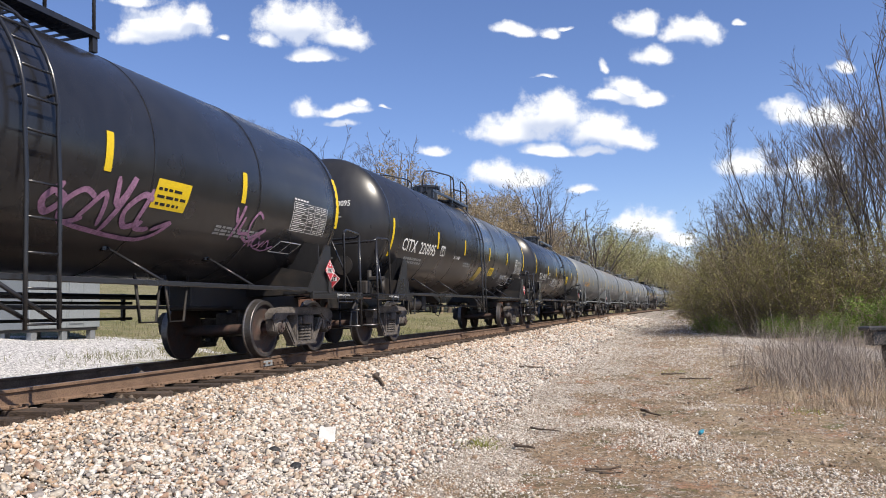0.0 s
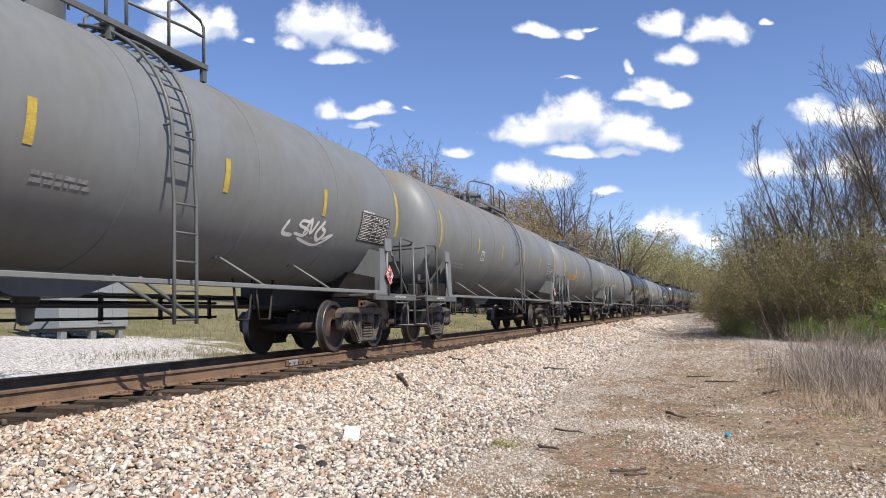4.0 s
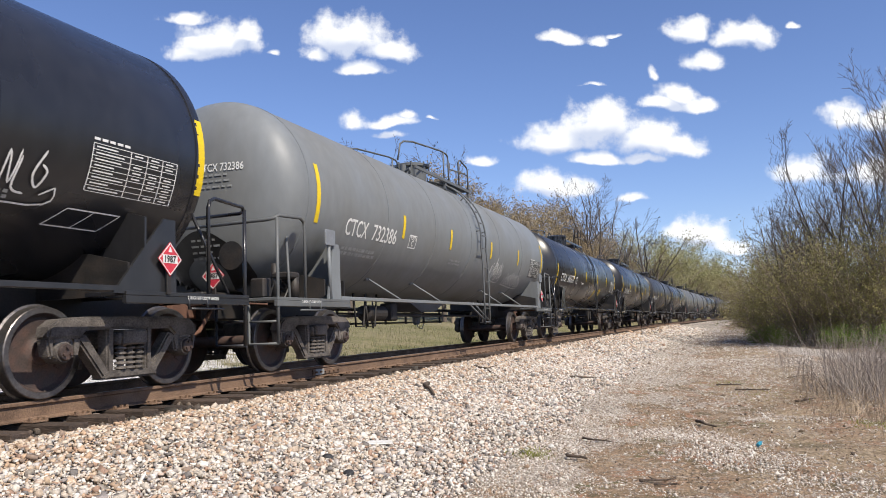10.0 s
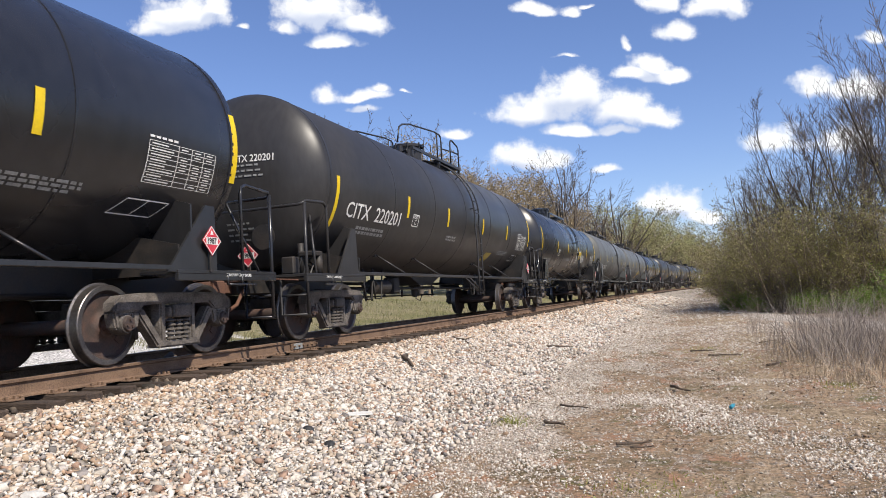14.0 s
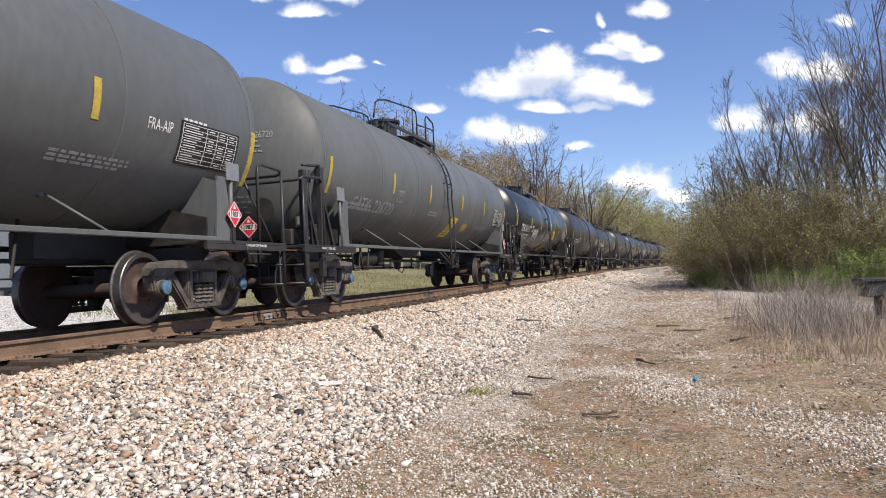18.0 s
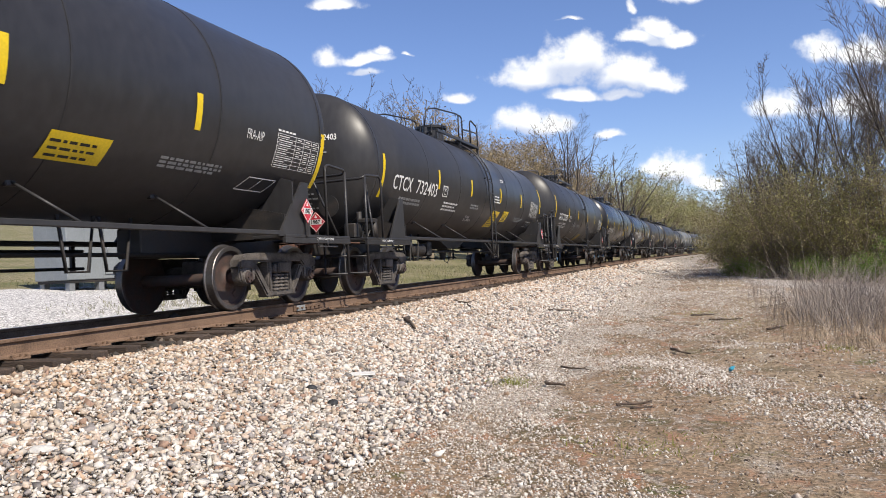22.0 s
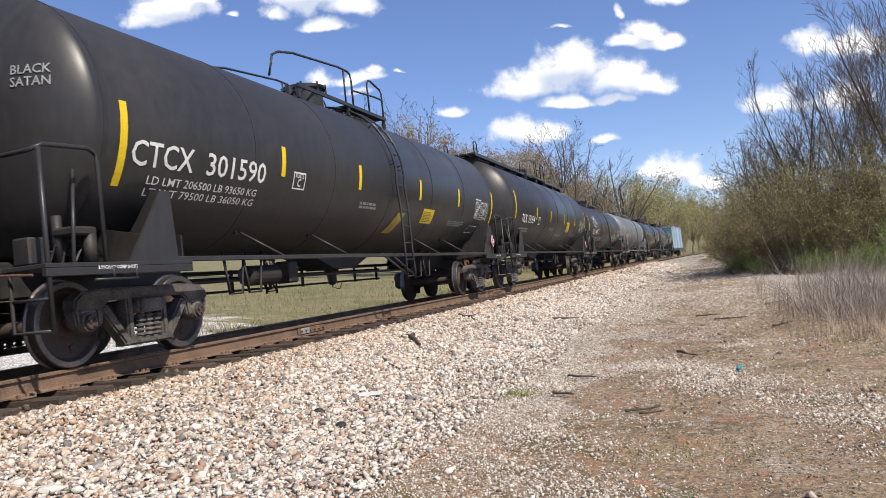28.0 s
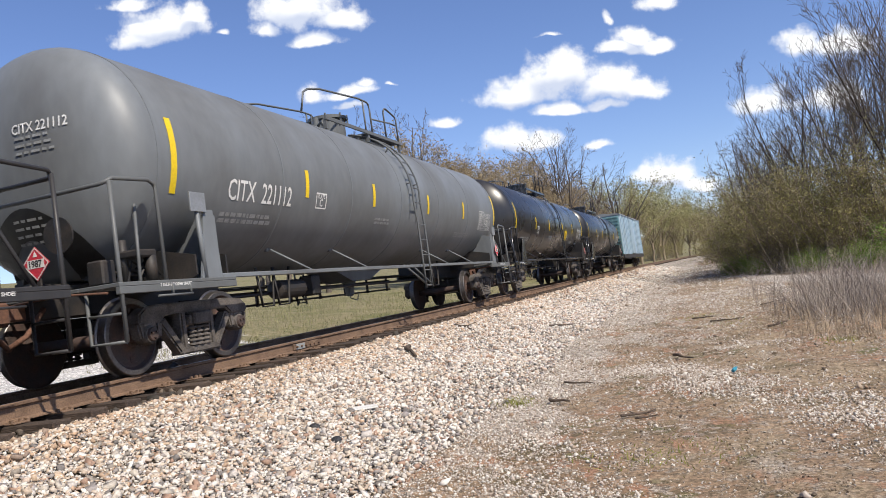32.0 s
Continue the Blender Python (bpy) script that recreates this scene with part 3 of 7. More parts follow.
def build_track():
    y0, y1 = -60.0, 425.0
    line = tagged(new("railway_track"), "single railway track with rusty steel rails on wooden ties", "railway track", kind="structure")
    prof = [(-0.07, -0.185), (0.07, -0.185), (0.07, -0.172), (0.012, -0.155), (0.010, -0.045), (0.036, -0.034), (0.037, -0.008), (0.028, 0.0), (-0.028, 0.0), (-0.037, -0.008), (-0.036, -0.034), (-0.010, -0.045), (-0.012, -0.155), (-0.07, -0.172)]
    for side in (1, -1):
        bm = bmesh.new()
        ys = [y0] + list(np.arange(-20, 40, 4.0)) + list(np.arange(40, 421, 5.0)) + [y1]
        rings = [[bm.verts.new((TRACK_X + float(bend(y)) + side * 0.7545 + px, y, RAIL_Z + pz)) for px, pz in prof] for y in ys]
        for a, b in zip(rings, rings[1:]):
            for k in range(len(prof)):
                fc = bm.faces.new((a[k], a[(k + 1) % len(prof)], b[(k + 1) % len(prof)], b[k]))
                fc.material_index = 1 if k == 7 else 0
        bmesh.ops.recalc_face_normals(bm, faces=bm.faces[:])
        rail = part("rail", bm, M_RAIL, line, "rusty steel rail with a bright worn head")
        rail.data.materials.append(M_RAILTOP)
    # ties, spikes and plates near the camera are pieces of their own
    rnd = random.Random(4)
    tie = bpy.data.meshes.new("tie")
    bm = box(bmesh.new(), (-1.36, -0.115, -0.17), (1.36, 0.115, 0.0), 0.012)
    bm.to_mesh(tie)
    bm.free()
    tie.materials.append(M_TIE)
    tp = bpy.data.meshes.new("tie_plate")
    bm = box(bmesh.new(), (-0.18, -0.09, 0), (0.18, 0.09, 0.016), 0.004)
    for sx in (-0.11, 0.11):
        for sy in (-0.05, 0.05):
            box(bm, (sx - 0.014, sy - 0.014, 0.0), (sx + 0.014, sy + 0.014, 0.045))
    bm.to_mesh(tp)
    bm.free()
    tp.materials.append(M_RAIL)
    y, ties = -4.0, []
    while y < 130:
        ties.append(y)
        y += 0.535 + rnd.uniform(-0.02, 0.02)
    for y in ties:
        if y < 62:
            t = put("tie", tie, line)
            t.matrix_basis = pose(TRACK_X + float(bend(y)) + rnd.uniform(-0.05, 0.07), y, RAIL_Z - 0.201 + rnd.uniform(-0.01, 0.008), rnd.uniform(-2, 2), rnd.uniform(-0.4, 0.4), rnd.uniform(-1.2, 1.2))
        if y < 30:
            p = put("tie_plate", tp, line)
            p.matrix_basis = pose(TRACK_X + 0.7545, y, RAIL_Z - 0.199)
    bm = bmesh.new()
    for y in ties:
        if y >= 62:
            box(bm, (TRACK_X + float(bend(y)) - 1.3, y - 0.11, RAIL_Z - 0.36), (TRACK_X + float(bend(y)) + 1.3, y + 0.11, RAIL_Z - 0.2))
    for k in range(40):
        y = 130 + k * 6.0
        box(bm, (TRACK_X + float(bend(y)) - 1.3, y - 0.11, RAIL_Z - 0.36), (TRACK_X + float(bend(y)) + 1.3, y + 0.11, RAIL_Z - 0.2))
    tagged(part("far_ties", bm, M_TIE, line), kind="stuff")
    # bolted joint on the near rail
    for y in (11.4, 23.4):
        bm = box(bmesh.new(), (TRACK_X + 0.7545 + 0.014, y - 0.45, RAIL_Z - 0.15), (TRACK_X + 0.7545 + 0.04, y + 0.45, RAIL_Z - 0.05), 0.006)
        for k in range(6):
            lathe(bm, [(0, 0.018), (0.03, 0.018)], "x", (TRACK_X + 0.7545 + 0.04, y - 0.37 + 0.148 * k, RAIL_Z - 0.1), 6)
        part("joint_bar", bm, M_RAIL, line)
    part("paint_mark", box(bmesh.new(), (TRACK_X + 0.7965, 11.02, RAIL_Z - 0.145), (TRACK_X + 0.799, 11.3, RAIL_Z - 0.055)), M_FADED, line, "pale paint mark on the rail joint")
    # rail anchors clipped under the near rail
    for y in ties:
        if 3 < y < 24:
            bm = box(bmesh.new(), (TRACK_X + 0.67, y + 0.13, RAIL_Z - 0.215), (TRACK_X + 0.86, y + 0.17, RAIL_Z - 0.16), 0.006)
            part("rail_anchor", bm, M_RAIL, line)


build_track()

M_STONE = stone_mat("crushed_limestone", [(0.50, 0.45, 0.39), (0.40, 0.355, 0.30), (0.58, 0.54, 0.49), (0.23, 0.20, 0.17), (0.15, 0.135, 0.125), (0.46, 0.39, 0.32), (0.62, 0.585, 0.53), (0.40, 0.32, 0.245), (0.27, 0.24, 0.225), (0.54, 0.50, 0.44), (0.44, 0.40, 0.365), (0.47, 0.37, 0.295), (0.58, 0.54, 0.485), (0.30, 0.195, 0.14)])
M_BROWNSTONE = stone_mat("rust_stained_stone", [(0.44, 0.33, 0.235), (0.34, 0.24, 0.165), (0.50, 0.41, 0.32), (0.23, 0.17, 0.13), (0.42, 0.29, 0.195), (0.52, 0.44, 0.36)])
# oily stones, their colours lowered to stand in for shade under the train
M_SHADED_OILSTONE = stone_mat("oily_stone", [(0.0994, 0.0781, 0.0604), (0.0639, 0.0497, 0.0391), (0.128, 0.0994, 0.0781), (0.0426, 0.0355, 0.0284)])
M_GRIT = stone_mat("grit", [(0.50, 0.455, 0.395), (0.41, 0.35, 0.295), (0.60, 0.56, 0.505), (0.54, 0.495, 0.435), (0.22, 0.17, 0.13), (0.33, 0.275, 0.225), (0.38, 0.30, 0.225)])
M_CRUMB = stone_mat("earth_crumb", [(0.142, 0.0994, 0.0639), (0.241, 0.163, 0.106), (0.0852, 0.0639, 0.0461), (0.298, 0.22, 0.149), (0.192, 0.128, 0.0781), (0.355, 0.298, 0.227)])
RNG = np.random.default_rng(7)
CUBE_V = np.array([[x, y, z] for x in (-1, 1) for y in (-1, 1) for z in (-1, 1)], float)
CUBE_F = np.array([[0, 1, 3], [0, 3, 2], [4, 6, 7], [4, 7, 5], [0, 4, 5], [0, 5, 1], [2, 3, 7], [2, 7, 6], [0, 2, 6], [0, 6, 4], [1, 5, 7], [1, 7, 3]])


OCT_V = np.array([[1, 0, 0], [0, 1, 0], [-1, 0, 0], [0, -1, 0], [0.2, 0.1, 1], [-0.1, 0, -1]], float) * 1.35
OCT_F = np.array([[0, 1, 4], [1, 2, 4], [2, 3, 4], [3, 0, 4], [1, 0, 5], [2, 1, 5], [3, 2, 5], [0, 3, 5]])


def stones(name, xy, z, size, material, label, flat=0.75, sink=0.25, cv=CUBE_V, cf=CUBE_F, wide=0.32):
    """Crushed stones: uneven blocks, turned at random, one joined mesh."""
    n = len(xy)
    s = size * np.exp(RNG.normal(0, wide, n))
    v = cv[None] * (1 + RNG.uniform(-0.5, 0.25, (n, len(cv), 3)))
    v = v * np.stack([np.ones(n) * RNG.uniform(0.75, 1.35, n), RNG.uniform(0.6, 1.0, n), RNG.uniform(0.45, 0.9, n) * flat / 0.75], -1)[:, None]
    q = RNG.normal(size=(n, 4)) * np.array([1, 0.27, 0.27, 1.0])
    q /= np.linalg.norm(q, axis=1, keepdims=True)
    w, a, b, c = q.T
    R = np.stack([1 - 2 * (b * b + c * c), 2 * (a * b - c * w), 2 * (a * c + b * w), 2 * (a * b + c * w), 1 - 2 * (a * a + c * c), 2 * (b * c - a * w), 2 * (a * c - b * w), 2 * (b * c + a * w), 1 - 2 * (a * a + b * b)], -1).reshape(n, 3, 3)
    v = np.einsum("nij,nkj->nki", R, v) * s[:, None, None] * 0.62
    v = v + np.concatenate([xy, (z + s * (0.45 - sink))[:, None]], 1)[:, None]
    f = (cf[None] + len(cv) * np.arange(n)[:, None, None]).reshape(-1, 3)
    return tagged(new(name, from_arrays(name, v.reshape(-1, 3), f, material)), label, "gravel", kind="stuff")


def scatter(n, x0, x1, y0, y1):
    return np.stack([RNG.uniform(x0, x1, n), RNG.uniform(y0, y1, n)], -1)


def build_stones():
    a = np.concatenate([scatter(56000, -5.75, -2.4, 2.8, 13), scatter(34000, -5.75, -2.6, 13, 26), scatter(11000, -5.75, -3.0, 26, 46), scatter(5000, -5.75, -2.6, 46, 80)])
    size = np.interp(a[:, 1], [3, 13, 26, 46, 80], [0.024, 0.027, 0.037, 0.060, 0.11])
    keep = RNG.uniform(size=len(a)) < np.interp(a[:, 0] + 0.5 * np.sin(a[:, 1] * 0.8), [-3.6, -2.7], [1.0, 0.3])
    a, size = a[keep], size[keep]
    a[:, 0] += bend(a[:, 1])
    z = ground_z(a[:, 0], a[:, 1]) + RNG.uniform(0, 0.02, len(a))
    rusty = RNG.uniform(size=len(a)) < np.interp(a[:, 0] - bend(a[:, 1]), [-5.7, -4.9, -3.6], [0.85, 0.24, 0.03])
    stones("ballast", a[~rusty], z[~rusty], size[~rusty], M_STONE, "pale crushed limestone ballast on the track bank", 0.58, sink=0.08)
    stones("rusty_ballast", a[rusty], z[rusty], size[rusty], M_BROWNSTONE, "rust-stained ballast beside the ties", 0.58, sink=0.08)
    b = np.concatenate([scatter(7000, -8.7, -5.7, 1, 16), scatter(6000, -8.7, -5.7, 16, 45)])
    stones("track_ballast", b, ground_z(b[:, 0], b[:, 1]), np.interp(b[:, 1], [1, 45], [0.035, 0.055]), M_SHADED_OILSTONE, "oily ballast between the ties, darkened for the train's shade", sink=0.1)
    c = np.concatenate([scatter(150000, -3.4, 2.8, 3.4, 13), scatter(60000, -3.4, 2.6, 13, 30), scatter(26000, -3.4, 2.4, 30, 80)])
    c = c[gravel_at(c) > RNG.uniform(0.0, 1.0, len(c))]
    stones("loose_gravel", c, ground_z(c[:, 0], c[:, 1]), np.interp(c[:, 1], [4, 12, 34, 70], [0.012, 0.015, 0.030, 0.055]), M_GRIT, "small pale gravel pressed into the dirt track", sink=0.25, cv=OCT_V, cf=OCT_F, wide=0.4)
    d = scatter(46000, -2.6, 3.2, 3.4, 16)
    d = d[(noise_at(d * 3.1) > RNG.uniform(0.1, 1.0, len(d))) & (gravel_at(d) < RNG.uniform(0.1, 1.0, len(d)))]
    stones("earth_crumbs", d, ground_z(d[:, 0], d[:, 1]), np.interp(d[:, 1], [4, 16], [0.006, 0.011]), M_CRUMB, "brown crumbs of earth and bark on the dirt", sink=0.2, cv=OCT_V, cf=OCT_F, wide=0.5)


def near_line(p, a, b, wide):
    a, b = np.array(a), np.array(b)
    t = np.clip(((p - a) @ (b - a)) / ((b - a) @ (b - a)), 0, 1)
    return np.exp(-(np.linalg.norm(p - a - t[:, None] * (b - a), axis=1) / wide) ** 2)


def gravel_at(p):
    """How thickly the gravel lies: spilled from the bank, in a pale streak across the dirt, and in a patch before it."""
    w = p + 0.22 * np.stack([np.sin(p[:, 1] * 2.3) + np.sin(p[:, 1] * 5.1 + p[:, 0] * 3), np.sin(p[:, 0] * 2.9) + np.sin(p[:, 0] * 6.3 - p[:, 1] * 4)], -1)
    g = np.interp(w[:, 0], [-3.2, -2.6, -1.9, -1.2], [0.95, 0.85, 0.45, 0.0])
    g = np.maximum(g, 0.95 * near_line(w, (-1.13, 11.3), (1.6, 6.6), 0.5))
    g = np.maximum(g, 0.9 * near_line(w, (-1.95, 6.9), (-1.0, 4.4), 0.75))
    g = np.maximum(g, 0.6 * near_line(w, (0.4, 13.0), (-0.6, 17.0), 0.5))
    g = np.maximum(g, np.interp(p[:, 1], [11, 16, 30], [0.0, 0.28, 0.5]) * (0.4 + noise_at(p * 1.7)))
    return np.maximum(g, 0.02 + 0.09 * noise_at(p * 2.7 + 1.0) ** 2 + np.interp(p[:, 1], [24, 34], [0, 0.4]))


def noise_at(p):
    return 0.5 + 0.25 * np.sin(p[:, 0] * 2.1 + np.sin(p[:, 1] * 0.7)) + 0.25 * np.sin(p[:, 0] * 1.1 - p[:, 1] * 0.45 + 1.0)


build_stones()

# ---- plants ----
M_BARK = mat("grey_bark", (0.105, 0.086, 0.070), 0.9, second=(0.0781, 0.0639, 0.0497), scale=3.0, amount=0.6, fine=20, fine_amount=0.3, vary=0.2)
M_TWIG = mat("brown_twigs", (0.23, 0.185, 0.125), 0.9, second=(0.185, 0.142, 0.0994), scale=2.0, amount=0.6, fine=12, fine_amount=0.3, vary=0.2)
M_BUD = leaf_mat("yellow_green_buds", (0.32, 0.295, 0.115), (0.22, 0.195, 0.07))
M_LEAF = leaf_mat("fresh_leaves", (0.156, 0.234, 0.0426), (0.0923, 0.142, 0.0284))
M_WEED = mat("grey_dead_weeds", (0.284, 0.241, 0.206), 0.85, second=(0.177, 0.149, 0.128), scale=3.0, amount=0.7, fine=30, fine_amount=0.3, vary=0.3, per="island")
M_MOSS = leaf_mat("yellow_green_weeds", (0.241, 0.248, 0.0568), (0.156, 0.17, 0.0426))
M_STRAW = mat("dead_grass", (0.369, 0.284, 0.199), 0.85, second=(0.241, 0.185, 0.128), scale=3.0, amount=0.7, fine=30, fine_amount=0.3, vary=0.3, per="island")
M_BROWNBUD = leaf_mat("brown_buds", (0.36, 0.285, 0.175), (0.27, 0.21, 0.12))
M_HAZE = leaf_mat("far_buds", (0.36, 0.355, 0.165), (0.27, 0.245, 0.115))


class Wood:
    """Collects tapered limbs and small leaves as plain arrays."""

    def __init__(self, seed):
        self.rnd, self.v, self.f, self.tips, self.least = random.Random(seed), ([], []), ([], []), [], 0.009

    def limb(self, pts, r0, r1, sides, fine):
        out_v, out_f = self.v[fine], self.f[fine]
        base, n = len(out_v), len(pts)
        for i, p in enumerate(pts):
            a, b = pts[max(i - 1, 0)], pts[min(i + 1, n - 1)]
            d = (b - a).normalized()
            s = d.cross(Vector((0.3, 0.2, 1)) if abs(d.z) < 0.95 else Vector((1, 0, 0))).normalized()
            t = s.cross(d)
            r = r0 + (r1 - r0) * i / (n - 1)
            for j in range(sides):
                k = 2 * math.pi * j / sides
                out_v.append(p + (s * math.cos(k) + t * math.sin(k)) * r)
        for i in range(n - 1):
            for j in range(sides):
                k = (j + 1) % sides
                out_f.append((base + i * sides + j, base + i * sides + k, base + (i + 1) * sides + k, base + (i + 1) * sides + j))

    def grow(self, p, d, length, r, level, kids, lift, wild, fork=(0.28, 0.80)):
        rnd, n = self.rnd, (7, 5, 4, 3, 3)[min(level, 4)]
        pts, way = [p], d.normalized()
        for i in range(n):
            way = (way + Vector((rnd.gauss(0, wild), rnd.gauss(0, wild), rnd.gauss(0, wild) + lift))).normalized()
            pts.append(pts[-1] + way * (length / n))
        self.limb(pts, r, max(r * (0.30 if level else 0.18), self.least * 0.7), 6 if level == 0 else 4 if level == 1 else 3, int(level > 1))
        if level >= len(kids):
            self.tips.append((pts[-1], way))
            self.tips.append((pts[n // 2], way))
            return
        for k in range(kids[level]):
            t = rnd.uniform(0.28 if level == 0 else 0.15, 1.0)
            x = t * n
            i = min(int(x), n - 1)
            q = pts[i].lerp(pts[i + 1], x - i)
            ax = (pts[i + 1] - pts[i]).normalized()
            side = ax.cross(Vector((rnd.gauss(0, 1), rnd.gauss(0, 1), rnd.gauss(0, 1)))).normalized()
            spread = rnd.uniform(*fork) if level < 2 else rnd.uniform(0.4, 1.0)
            self.grow(q, ax * math.cos(spread) + side * math.sin(spread), length * (1.05 - 0.55 * t) * rnd.uniform(0.40, 0.62), max(r * (1 - 0.75 * t) * 0.6, self.least), level + 1, kids, lift, wild, fork)

    def mesh(self, name, material, fine=0):
        return from_arrays(name, [tuple(p) for p in self.v[fine]], self.f[fine], material, 4)

    def leaves(self, name, material, per_tip, size, spread):
        rnd, v, f = self.rnd, [], []
        for p, way in self.tips:
            for _ in range(per_tip):
                if rnd.random() < 0.12:
                    continue
                c = p + Vector((rnd.gauss(0, spread), rnd.gauss(0, spread), rnd.gauss(0, spread)))
                a = Vector((rnd.gauss(0, 1), rnd.gauss(0, 1), rnd.gauss(0, 1))).normalized()
                b = a.cross(Vector((rnd.gauss(0, 1), rnd.gauss(0, 1), rnd.gauss(0, 1)))).normalized()
                s = size * rnd.uniform(0.5, 1.3)
                n = len(v)
                v += [c - a * s, c - b * s * 0.45 + a * s * 0.1, c + a * s, c + b * s * 0.45 + a * s * 0.1]
                f.append((n, n + 1, n + 2, n + 3))
        return from_arrays(name, [tuple(p) for p in v], f, material, 4)


def tall_tree(seed, high, stems=1, kids=(10, 7, 5, 3), leaf=None, per_tip=1, size=0.05, spread=0.12, lift=0.14, wild=0.10, fork=(0.28, 0.80), lean=0.05):
    w = Wood(seed)
    for s in range(stems):
        a = w.rnd.uniform(0, 6.28)
        w.grow(Vector((math.cos(a) * 0.15 * stems, math.sin(a) * 0.15 * stems, -0.2)), Vector((math.cos(a) * lean, math.sin(a) * lean, 1)), high * w.rnd.uniform(0.8, 1.0), high * 0.010 / stems ** 0.3, 0, kids, lift, wild, fork)
    return w.mesh("trunk", M_BARK), w.mesh("crown", M_BARK, 1), w.leaves("foliage", leaf, per_tip, size, spread) if leaf else None


def round_tree(seed, high, limbs=7, kids=(0, 6, 5, 3), leaf=None, per_tip=1, size=0.06, spread=0.25, wide=0.55, bark=None, least=0.014):
    """A broad tree: a short trunk that parts into rising limbs, with a domed crown of fine twigs."""
    w = Wood(seed)
    w.least = least
    rnd = w.rnd
    stem = high * rnd.uniform(0.16, 0.26)
    pts = [Vector((rnd.gauss(0, 0.06) * k, rnd.gauss(0, 0.06) * k, -0.2 + (stem + 0.2) * k / 4)) for k in range(5)]
    w.limb(pts, high * 0.017, high * 0.012, 7, 0)
    for k in range(limbs):
        a = 2 * math.pi * (k + rnd.uniform(-0.3, 0.3)) / limbs
        out = wide * rnd.uniform(0.25, 1.15)
        q = pts[3].lerp(pts[4], rnd.random()) if k else pts[4]
        d = Vector((math.cos(a) * out, math.sin(a) * out, 1.0)) if k else Vector((0.05, 0.04, 1))
        w.grow(q, d, (high - stem) * rnd.uniform(0.72, 1.0) * (1.0 - 0.22 * out), high * 0.0085, 1, kids, 0.035, 0.13, (0.35, 0.85))
    return w.mesh("trunk", bark or M_BARK), w.mesh("crown", bark or M_BARK, 1), w.leaves("foliage", leaf, per_tip, size, spread) if leaf else None


def shrub_meshes(seed, high, wide, stems=22, leaf=None, per_tip=6, size=0.05, least=0.009):
    w = Wood(seed)
    w.least = least
    for s in range(stems):
        a, r = w.rnd.uniform(0, 6.28), wide * math.sqrt(w.rnd.random()) * 0.75
        out = w.rnd.uniform(0.05, 0.55)
        d = Vector((math.cos(a) * out, math.sin(a) * out, 1))
        w.grow(Vector((math.cos(a) * r, math.sin(a) * r, -0.1)), d, high * w.rnd.uniform(0.5, 1.08), 0.034, 1, (0, 7, 4), 0.0, 0.17, (0.35, 0.95))
    return w.mesh("trunk", M_TWIG), w.mesh("branchwork", M_TWIG, 1), w.leaves("foliage", leaf or M_BUD, per_tip, size, 0.20)


def plant(kind, meshes, m, label, category, group=""):
    ob = tagged(new(kind), label, category, group)
    ob.matrix_basis = m
    for me in meshes:
        if me:
            put(me.name.split(".")[0], me, ob)
    return ob


